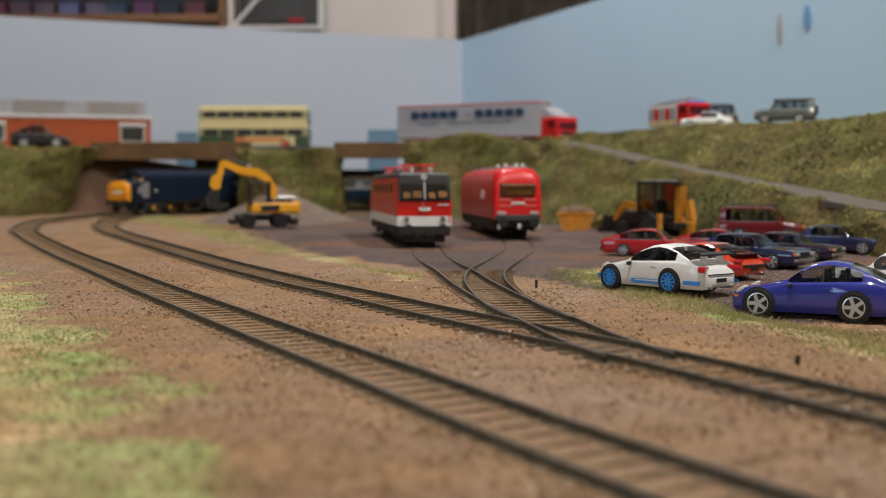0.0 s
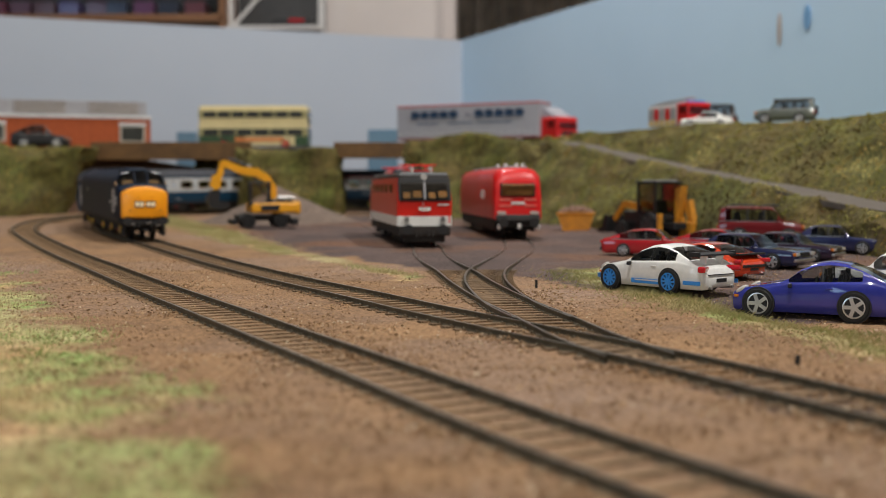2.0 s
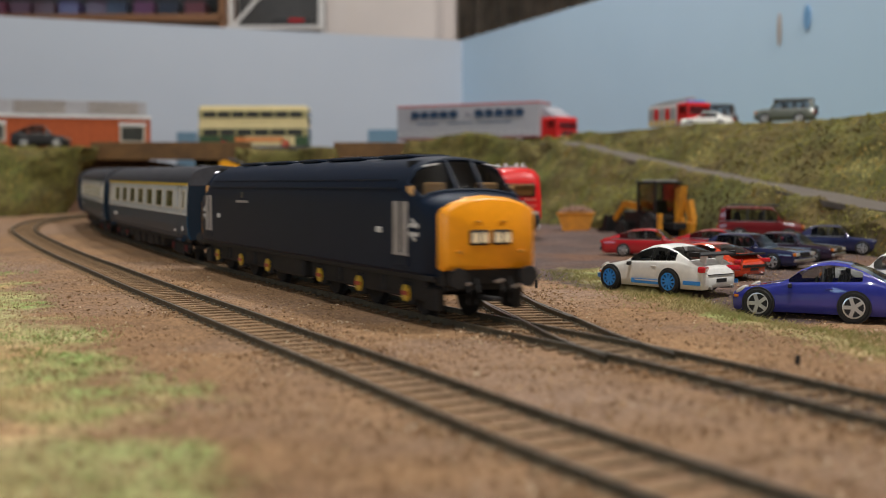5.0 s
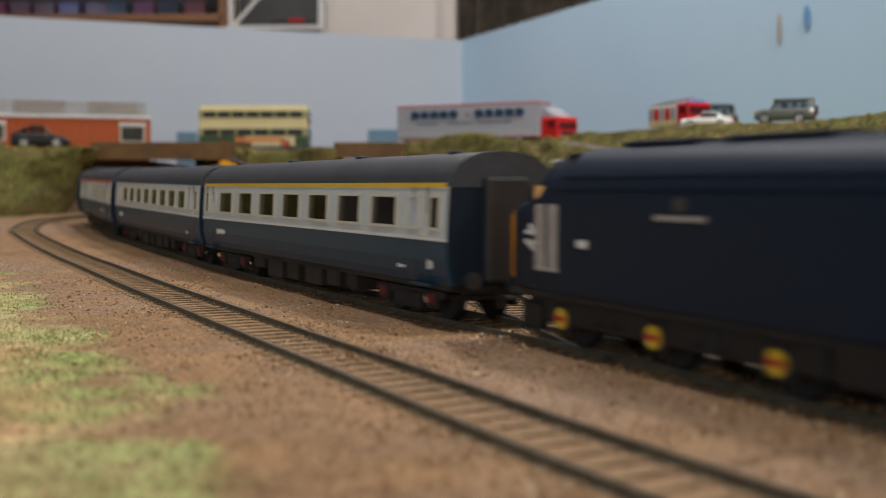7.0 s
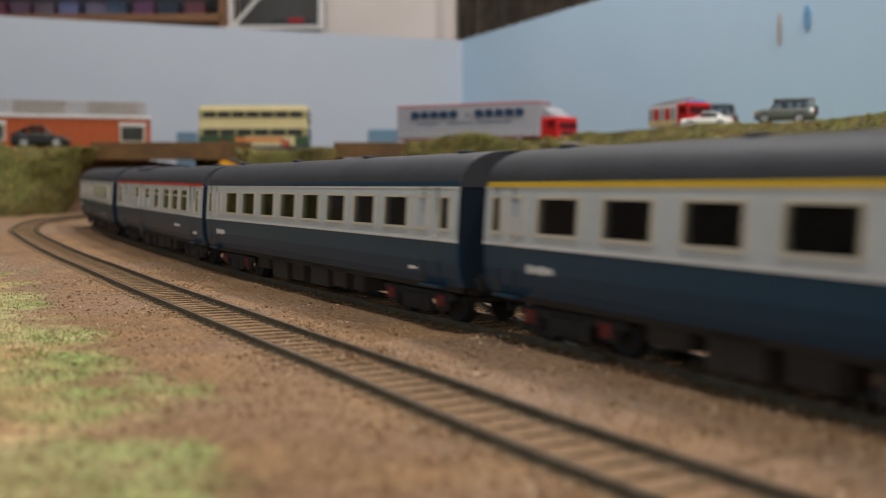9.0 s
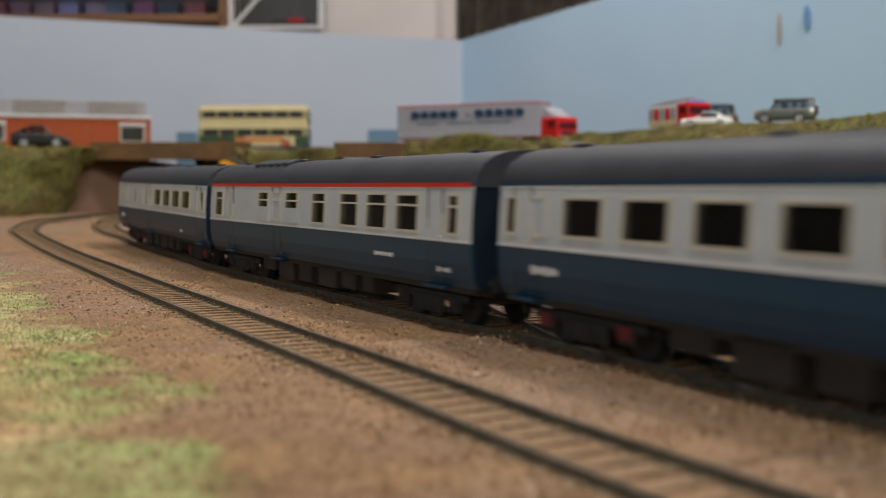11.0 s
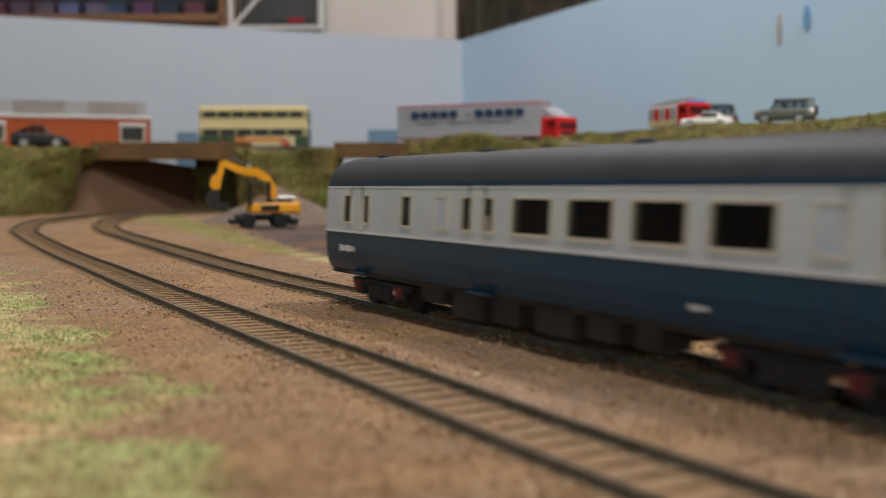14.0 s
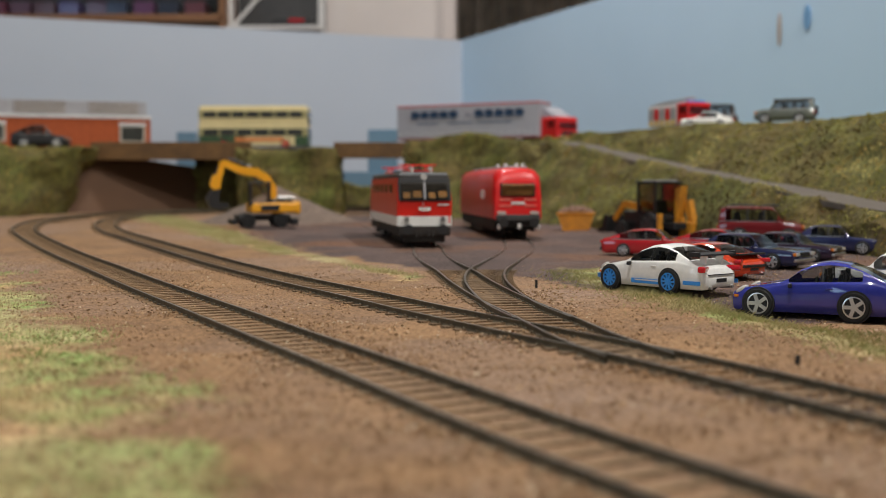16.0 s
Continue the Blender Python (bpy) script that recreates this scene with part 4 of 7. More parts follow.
def build_lorry():
    tr = thing("articulated_lorry", P(35, 1395, 90.5, 0, 0, -29), "grey curtain-sided lorry with red cab on the road", "lorry", "vehicles on the bridge road")
    L, W = 190, 33
    curtain = part("curtain_side", box(B(), 0, 0, 29.5, L, W, 38, 0.8), TRAILER_GREY, tr, "grey trailer curtains")
    part("roof_edge", box(B(), 0, 0, 49.3, L + 0.8, W + 0.8, 2.2, 0.5), paint("trailer_red", (0.50, 0.10, 0.09)), tr, "red roof edge")
    part("bottom_rail", box(B(), 0, 0, 9.8, L + 0.8, W + 0.8, 2.0, 0.4), paint("rail_maroon", (0.25, 0.05, 0.05)), tr, "dark red bottom rail")
    for k in range(26):
        shared("strap", lambda: box(B(), 0, 0, 0, 0.7, 0.5, 9, 0.1), TRIM_WHITE, tr, P(-L / 2 + 4 + k * 7.3, -W / 2 - 0.2, 14.5), "strap")
    # company lettering as plain bars
    for first, count, pitch in ((-69, 5, 13.2), (18, 5, 13.2)):
        for k in range(count):
            part("letter_bar", box(B(), first + k * pitch, -W / 2 - 0.3, 38.5, 10.6, 0.5, 8.4, 2.4), SIGN_BLUE, tr, "plain blue lettering bar")
    part("letter_bar", box(B(), 3, -W / 2 - 0.3, 37.5, 6, 0.5, 5, 1.0), TRAILER_RED_DIM, tr, "plain dull lettering bar")
    for x0, w in ((-52, 30), (-8, 34), (38, 46)):
        part("letter_bar", box(B(), x0, -W / 2 - 0.3, 28.0, w, 0.5, 2.2, 0.5), SIGN_GREY, tr, "plain grey-blue lettering bar")
    part("chassis", box(B(), 0, 0, 7.5, L - 6, 12, 3, 0.4), M_FRAME, tr)
    for x in (-78, -64, -50, 70):
        for s in (-1, 1):
            add_wheel(tr, x, s * 13.5, 6.2, 4.5, TRIM_WHITE, 6)
    # cab, swung round a little
    cabm = thing("cab", Matrix.Identity(4), "red lorry cab with pale wind deflector", "")
    del cabm["label"]
    cabm.parent = tr
    cabm.matrix_local = P(110, 2, 0, 0, 0, -22)
    part("cab_shell", box(B(), 2, 0, 18.5, 30, 33, 27, 2.5), BRIGHT_RED, cabm, "red cab shell")
    part("windscreen", box(B(), 16.6, 0, 23.5, 1.2, 28, 10, 1.0, ry=-6), WINDOW_DARK, cabm)
    for s in (-1, 1):
        part("side_window", box(B(), 7, s * 16.4, 24, 11, 0.6, 8, 0.8), WINDOW_DARK, cabm)
        part("headlight", box(B(), 17, s * 11, 9, 0.8, 5, 2.6, 0.3), LAMP_CLEAR, cabm)
    bm = B()
    poly_prism(bm, [(-14, 30.5), (13, 30.5), (8, 34), (-4, 41), (-14, 45)], -14, 14)
    bmesh.ops.bevel(bm, geom=list(bm.edges), offset=1.6, segments=2, affect="EDGES")
    part("wind_deflector", bm, TRAILER_GREY, cabm, "pale grey wind deflector")
    part("grille", box(B(), 17.1, 0, 13.5, 0.6, 20, 4, 0.3), M_BLACK, cabm)
    part("bumper", box(B(), 16.5, 0, 6.5, 2.5, 32, 4, 0.8), M_BLACK, cabm)
    for x in (6,):
        for s in (-1, 1):
            add_wheel(cabm, x, s * 13.5, 6.2, 4.5, TRIM_WHITE, 6)


def build_fire_engine():
    f = thing("fire_engine", P(233, 1150, 97.2, 0, 0, -64), "red and silver fire engine with yellow checks on the bank", "fire engine", "vehicles on the bank")
    # squashed to fit its outline in the camera's view
    f.scale = (0.62, 0.92, 0.76)
    L, W = 100, 30
    part("locker_body", box(B(), -14, 0, 20, 74, W, 26, 1.0), TRIM_WHITE, f, "silver locker body")
    part("cab_shell", box(B(), 37, 0, 20, 30, W, 30, 2.5), BRIGHT_RED, f, "red crew cab")
    part("roof_locker", box(B(), -14, 0, 34, 72, W - 6, 3.5, 0.8), M_METAL, f)
    for k in range(5):
        for s in (-1, 1):
            part("locker_shutter", box(B(), -43 + k * 14.4, s * (W / 2 + 0.2), 22, 11.5, 0.6, 15, 0.4), PANEL_GREY if k % 2 == 0 else BRIGHT_RED, f, "roller shutter")
            part("check_panel", box(B(), -43 + k * 14.4, s * (W / 2 + 0.25), 11, 6.5, 0.6, 6, 0.2), STRIPE_YELLOW, f, "yellow check panel")
    part("windscreen", box(B(), 52.2, 0, 25, 0.8, 27, 10, 0.8), WINDOW_DARK, f)
    for s in (-1, 1):
        part("side_window", box(B(), 40, s * (W / 2 + 0.1), 26, 17, 0.6, 9, 0.6), WINDOW_DARK, f)
    part("light_bar", box(B(), 42, 0, 36.5, 5, 24, 2.5, 0.8), SPORT_BLUE, f, "blue light bar")
    lad = B()
    for s in (-1, 1):
        tube(lad, [(-50, s * 4 - 4, 37), (44, s * 4 - 4, 41)], 0.6)
    for k in range(16):
        tube(lad, [(-48 + k * 6, -8, 37.1 + k * 0.26), (-48 + k * 6, 0, 37.1 + k * 0.26)], 0.4)
    part("ladder", lad, M_METAL, f, "silver roof ladder")
    for x in (32, -26):
        for s in (-1, 1):
            add_wheel(f, x, s * (W / 2 - 2), 6, 4, TRIM_WHITE, 6)


# ---- railway vehicles: x forward, y to the left, z up from the rail head ----
def wheelset(bm, x, r=6.6):
    for s in (-1, 1):
        cyl(bm, x, s * 7.6, r, r, 2.0, "y", 24)
        cyl(bm, x, s * 6.4, r, r + 0.7, 0.5, "y", 24)
    cyl(bm, x, 0, r, 1.2, 15, "y", 10)


def coach_bogie(parent, x, boxes):
    bg = thing("bogie", P(x, 0, 0), "", "")
    bg.parent = parent
    bg.matrix_local = P(x, 0, 0)
    for a in (-16.5, 16.5):
        wb = B()
        wheelset(wb, a)
        part("wheelset", wb, M_FRAME, bg, "dark steel wheels")
    fr = B()
    for s in (-1, 1):
        box(fr, 0, s * 12.5, 7.6, 46, 1.8, 2.4, 0.5)
        box(fr, 0, s * 13.2, 5.0, 15, 1.5, 5.0, 0.6)
        for a in (-8, -3, 3, 8):
            cyl(fr, a, s * 13.2, 5.2, 1.1, 5, "z", 8)
        for a in (-16.5, 16.5):
            box(fr, a, s * 12.9, 6.2, 6.5, 2.2, 5.6, 0.7)
            tube(fr, [(a - 4.5, s * 13, 8.5), (a, s * 13, 4.0), (a + 4.5, s * 13, 8.5)], 0.5, 6)
    box(fr, 0, 0, 9.5, 12, 24, 2.5)
    for e in (-24, 24):
        box(fr, e, 0, 7, 1.5, 22, 1.8)
    part("frame", fr, M_FRAME, bg, "black bogie frame")
    for a in (-16.5, 16.5):
        for s in (-1, 1):
            part("axlebox", box(B(), a, s * 14.2, 6.4, 4.6, 0.9, 3.6, 0.4), boxes, bg, "dull red axlebox")
    return bg


SIDE = [(16.2, 11.5), (17.3, 14.0), (17.9, 18.0), (18.0, 24.0), (17.9, 27.0), (17.6, 33.0), (17.1, 39.0)]


def side_y(z):
    return interp(z, [p[1] for p in SIDE], [p[0] for p in SIDE])


def window_ring(w, h):
    bm = B()
    t, d = 0.75, 0.8
    for cx, cz, sx, sz in ((0, h / 2, w + t, t), (0, -h / 2, w + t, t), (-w / 2, 0, t, h), (w / 2, 0, t, h)):
        box(bm, cx, 0, cz, sx, d, sz)
    return bm


def coach(label, windows, doors, stripe=None, vents=False, seats=None, marks=(), roof_vent=None):
    """windows: (middle from the rear end, width, pane kind); doors: middles of the doors from the rear end."""
    L = 257.0
    c = thing("coach", P(0, 0, 0), label, "railway coach", "coaches of the moving train")
    lower = B()
    for s in (-1, 1):
        prev = None
        for y, z in SIDE[:4]:
            ring = [lower.verts.new((x, s * y, z)) for x in (-L / 2, L / 2)]
            if prev:
                lower.faces.new((prev[0], prev[1], ring[1], ring[0]))
            prev = ring
    bmesh.ops.recalc_face_normals(lower, faces=lower.faces)
    bmesh.ops.solidify(lower, geom=list(lower.faces), thickness=0.6)
    part("lower_side", lower, RAIL_BLUE, c, "blue lower body side")
    zb, zt = (26.0, 36.9) if vents else (27.2, 36.4)
    levels = [24.0, 25.0, zb, 30.0, 33.0, zt, 37.6, 39.0]
    upper = B()
    cuts = sorted({-L / 2, L / 2} | {round(-L / 2 + m + k * w / 2, 3) for m, w, _ in windows for k in (-1, 1)})
    for s in (-1, 1):
        grid = {}
        for i, x in enumerate(cuts):
            for j, z in enumerate(levels):
                grid[i, j] = upper.verts.new((x, s * side_y(z), z))
        for i in range(len(cuts) - 1):
            xm = (cuts[i] + cuts[i + 1]) / 2
            hole = any(abs(xm - (-L / 2 + m)) < w / 2 for m, w, _ in windows)
            for j in range(len(levels) - 1):
                if hole and zb <= levels[j] < zt:
                    continue
                upper.faces.new((grid[i, j], grid[i + 1, j], grid[i + 1, j + 1], grid[i, j + 1]))
    bmesh.ops.recalc_face_normals(upper, faces=upper.faces)
    part("upper_side", upper, COACH_GREY, c, "grey upper body side")
    for m, w, kind in windows:
        for s in (-1, 1):
            fr = shared(("wring", w, zb), lambda: window_ring(w, zt - zb), FRAME_CREAM, c, P(-L / 2 + m, s * side_y(32), (zb + zt) / 2, s * 3), "window", "cream window surround")
            gm = {"clear": WINDOW_CLEAR, "high": WINDOW_CLEAR, "frost": WINDOW_FROST}[kind]
            shared(("wpane", w, kind, zb), lambda: box(B(), 0, 0, 0, w, 0.4, zt - zb), gm, fr, Matrix.Identity(4), "pane")
            if kind == "high":
                shared(("wpanel", w), lambda: box(B(), 0, 0, -3.3, w + 2.4, 1.5, 5.6), COACH_GREY, fr, Matrix.Identity(4), "panel", "grey panel below the high window")
            if vents:
                shared(("wvent", w), lambda: box(B(), 0, 0, 2.2, w, 1.0, 0.6), FRAME_CREAM, fr, Matrix.Identity(4), "vent_bar")
    lines = B()
    for s in (-1, 1):
        box(lines, 0, s * 18.05, 24.2, L, 0.3, 0.7)
        box(lines, 0, s * 17.15, 38.9, L, 0.3, 0.5)
    part("lining", lines, TRIM_WHITE, c, "thin white lining")
    roof = B()
    prof = [(17.1, 39.0), (17.1, 40.6), (16.5, 42.6), (14.6, 45.2), (11.2, 47.4), (6.5, 48.8), (0, 49.3)]
    full = prof + [(-y, z) for y, z in prof[-2::-1]]
    xs = [-L / 2, -L / 2 + 1.2, L / 2 - 1.2, L / 2]
    rings = []
    for i, x in enumerate(xs):
        q = 0.985 if i in (0, 3) else 1.0
        rings.append([roof.verts.new((x, y * q, 39 + (z - 39) * q)) for y, z in full])
    for a, b in zip(rings, rings[1:]):
        for k in range(len(full) - 1):
            f = roof.faces.new((a[k], a[k + 1], b[k + 1], b[k]))
            if k in (0, len(full) - 2):
                f.material_index = 1
    roof.faces.new(rings[0])
    roof.faces.new(rings[-1][::-1])
    bmesh.ops.recalc_face_normals(roof, faces=roof.faces)
    rf = part("roof", roof, [ROOF_GREY, RAIL_BLUE], c, "dark grey curved roof")
    for p in rf.data.polygons:
        p.use_smooth = len(p.vertices) == 4
    vb = B()
    for k in range(7):
        part("roof_ventilator", box(B(), -L / 2 + 22 + k * 36, 5.5 if k % 2 else -5.5, 49.1, 5, 3, 1.2, 0.4), ROOF_GREY, c, "small roof ventilator")
    if roof_vent:
        for k in range(5):
            box(vb, -L / 2 + roof_vent + k * 9, -9, 48.4, 6, 6, 1.8, 0.6, rx=18)
    if roof_vent:
        part("roof_pod", vb, ROOF_GREY, c, "row of kitchen roof vents")
    else:
        vb.free()
    if stripe:
        sb = B()
        for s in (-1, 1):
            box(sb, 0, s * 17.25, 39.6, L - 3, 0.35, 1.3)
        part("class_stripe", sb, stripe, c, "coloured stripe above the windows")
    for e in (-1, 1):
        eb = B()
        poly = [(y * 0.99, z) for y, z in SIDE] + [(y * 0.985, z * 0.998) for y, z in prof[1:]]
        poly = poly + [(-y, z) for y, z in poly[-2::-1]]
        a = [eb.verts.new((e * (L / 2 - 0.8), y, z)) for y, z in poly]
        b = [eb.verts.new((e * (L / 2 - 0.1), y, z)) for y, z in poly]
        eb.faces.new(a)
        eb.faces.new(b)
        for k in range(len(poly)):
            eb.faces.new((a[k], a[(k + 1) % len(poly)], b[(k + 1) % len(poly)], b[k]))
        bmesh.ops.recalc_face_normals(eb, faces=eb.faces)
        part("end_wall", eb, COACH_END_SHADE, c, "dark blue coach end")
        part("gangway", box(B(), e * (L / 2 + 1.5), 0, 27, 3.6, 14, 30, 1.2), M_BLACK, c, "black corridor connection")
        for s in (-1, 1):
            bb = B()
            cyl(bb, e * (L / 2 + 2), s * 11.5, 13, 1.0, 4, "x", 10)
            cyl(bb, e * (L / 2 + 4), s * 11.5, 13, 2.5, 0.7, "x", 16)
            part("buffer", bb, M_FRAME, c, "black buffer")
        hk = B()
        box(hk, e * (L / 2 + 2.5), 0, 8, 6, 3, 1.2, 0.3)
        box(hk, e * (L / 2 - 1), 0, 7.5, 1.5, 3, 6, 0.3)
        part("coupling", hk, M_FRAME, c, "black tension coupling")
    for m in doors:
        for s in (-1, 1):
            db = B()
            for k in (-4.6, 4.6):
                box(db, -L / 2 + m + k, s * side_y(30), 31.5, 0.35, 0.25, 15.0)
                box(db, -L / 2 + m + k, s * side_y(18), 18, 0.35, 0.25, 11.8)
            box(db, -L / 2 + m, s * side_y(38.6), 38.7, 9.5, 0.25, 0.3)
            door = part("door_line", db, DARK_GREY, c, "door shut line")
            hb = B()
            box(hb, -L / 2 + m + 3.2, s * (side_y(25.2) + 0.35), 25.2, 1.5, 0.6, 0.9, 0.2)
            part("door_handle", hb, FRAME_CREAM, c, "pale door handle")
            part("grab_rail", box(B(), -L / 2 + m + 6, s * (side_y(29) + 0.4), 28.8, 0.5, 0.5, 5.5, 0.1), FRAME_CREAM, c, "pale grab rail")
            part("footboard", box(B(), -L / 2 + m, s * 17.4, 11.0, 13, 2.2, 0.6), RAIL_BLUE, c, "step below the door")
    for k, (m, z, w, h) in enumerate(marks):
        for s in (-1, 1):
            lb = B()
            n = max(2, int(w / 2.0))
            for j in range(n):
                box(lb, -L / 2 + m + (j - (n - 1) / 2) * w / n, s * (side_y(z) + 0.12), z, w / n * 0.72, 0.25, h * (1.0 if j % 3 == 0 else 0.7), 0.1)
            part("lettering", lb, TRIM_WHITE, c, "plain white lettering marks")
    fl = B()
    box(fl, 0, 0, 12.6, L - 4, 32, 1.0)
    part("floor", fl, M_FRAME, c)
    part("solebar", box(B(), 0, 0, 10.6, L - 3, 22, 3.4, 0.3), M_FRAME, c, "black underframe beams")
    st = B()
    x = -L / 2 + 34
    while x < L / 2 - 30:
        for s in (-1, 1):
            box(st, x, s * 10.5, 20.5, 3.2, 12.5, 17, 1.0)
        x += 12.2
    part("seat", st, seats or SEAT_BROWN, c, "rows of brown seats")
    ub = B()
    for x, w, d, h in ((-28, 17, 10, 8.5), (-8, 13, 9, 8), (16, 17, 10, 8.0), (36, 12, 10, 7), (52, 9, 9, 7), (-50, 14, 9, 6)):
        for s in (-1, 1):
            box(ub, x if s < 0 else -x, s * 11, 11.5 - h / 2, w, d, h, 0.5)
    for s in (-1, 1):
        box(ub, 0, s * 15.4, 11.0, L - 2, 1.2, 2.4, 0.2)
        tube(ub, [(-62, s * 9, 10), (-20, s * 9, 4.2), (20, s * 9, 4.2), (62, s * 9, 10)], 0.5, 6)
    part("underframe_equipment", ub, BROWN_DIRT, c, "dark brown underframe boxes")
    bogies = [(coach_bogie(c, dx, BOX_RED if not vents else M_FRAME), dx) for dx in (-93.0, 93.0)]
    return c, 93.0, bogies


def big(start, pitch, width, n):
    return [(start + pitch * k + width / 2, width, "clear") for k in range(n)]


def diesel_body():
    """The shell of the big diesel: flat sides, domed roof, cabs with noses."""
    sec = []
    for x, ww, top, sh in ((0, 17.6, 48.6, 37), (103, 17.6, 48.6, 37), (108, 17.5, 48.2, 37), (111.5, 17.4, 47.4, 36.8), (119.8, 17.0, 38.2, 34.6),
                           (121.5, 16.8, 37.2, 33.8), (126, 16.3, 36.8, 33.2), (129, 15.5, 36.2, 32.6), (130.6, 14.2, 35.0, 31.6)):
        sec.append((x, ww, top, sh))
    sec = [(-x, a, b, c) for x, a, b, c in sec[:0:-1]] + sec
    bm = B()
    rings = []
    for x, w, top, sh in sec:
        half = [(w - 0.8, 13.2), (w, 14.2), (w, sh - 4), (w - 0.1, sh), (w - 0.9, sh + 0.30 * (top - sh)), (w * 0.80, sh + 0.66 * (top - sh)), (w * 0.52, sh + 0.90 * (top - sh)), (w * 0.25, sh + 0.985 * (top - sh)), (0, top)]
        full = half + [(-y, z) for y, z in half[-2::-1]]
        rings.append([bm.verts.new((x, y, z)) for y, z in full])
    for i, (a, b) in enumerate(zip(rings, rings[1:])):
        slope = {abs(sec[i][0]), abs(sec[i + 1][0])} == {111.5, 119.8}
        for k in range(len(a) - 1):
            if slope and 4 <= k <= 11:
                continue
            bm.faces.new((a[k], a[k + 1], b[k + 1], b[k]))
    bm.faces.new(rings[0])
    bm.faces.new(rings[-1][::-1])
    bm.faces.new([r[0] for r in rings] + [r[-1] for r in rings[::-1]])
    bmesh.ops.recalc_face_normals(bm, faces=bm.faces)
    return bm


def cab_ring(x, w, top, sh):
    half = [(w - 0.9, sh + 0.30 * (top - sh)), (w * 0.80, sh + 0.66 * (top - sh)), (w * 0.52, sh + 0.90 * (top - sh)), (w * 0.25, sh + 0.985 * (top - sh)), (0, top)]
    return [(x, y, z) for y, z in half] + [(x, -y, z) for y, z in half[-2::-1]]


def diesel_cab(d, e):
    """Three raked panes under the domed roof, pillars, and the tan cab behind them."""
    hi, lo = cab_ring(e * 111.5, 17.4, 47.4, 36.8), cab_ring(e * 119.8, 17.0, 38.2, 34.6)
    for ks in ((0, 1, 2), (3, 4), (5, 6, 7)):
        g = B()
        for k in ks:
            g.faces.new([g.verts.new(v) for v in (hi[k], hi[k + 1], lo[k + 1], lo[k])])
        bmesh.ops.remove_doubles(g, verts=g.verts, dist=0.01)
        part("windscreen", g, WINDOW_DARK, d, "dark raked windscreen pane")
    for k in (0, 3, 5, 8):
        part("pillar", tube(B(), [hi[k], lo[k]], 0.55, 6), LOCO_BLUE, d, "dark blue windscreen pillar")
    part("windscreen_sill", tube(B(), lo, 0.6, 6), LOCO_BLUE, d)
    part("windscreen_header", tube(B(), hi, 0.6, 6), LOCO_BLUE, d)
    part("cab_floor", box(B(), e * 112, 0, 34.5, 15, 30, 1.0), M_BLACK, d)
    part("cab_bulkhead", box(B(), e * 105, 0, 41, 1.0, 27, 12), M_BLACK, d)
    for s in (-1, 1):
        part("cab_seat", box(B(), e * 113.5, s * 8.8, 38.2, 2.5, 7.0, 4.6, 0.8), SEAT_TAN, d, "tan driver's seat")
        part("wiper", tube(B(), [(e * 114.6, s * 13.0, 45.2), (e * 113.6, s * 7.6, 46.0)], 0.28, 6), M_METAL, d, "bright wiper arm")


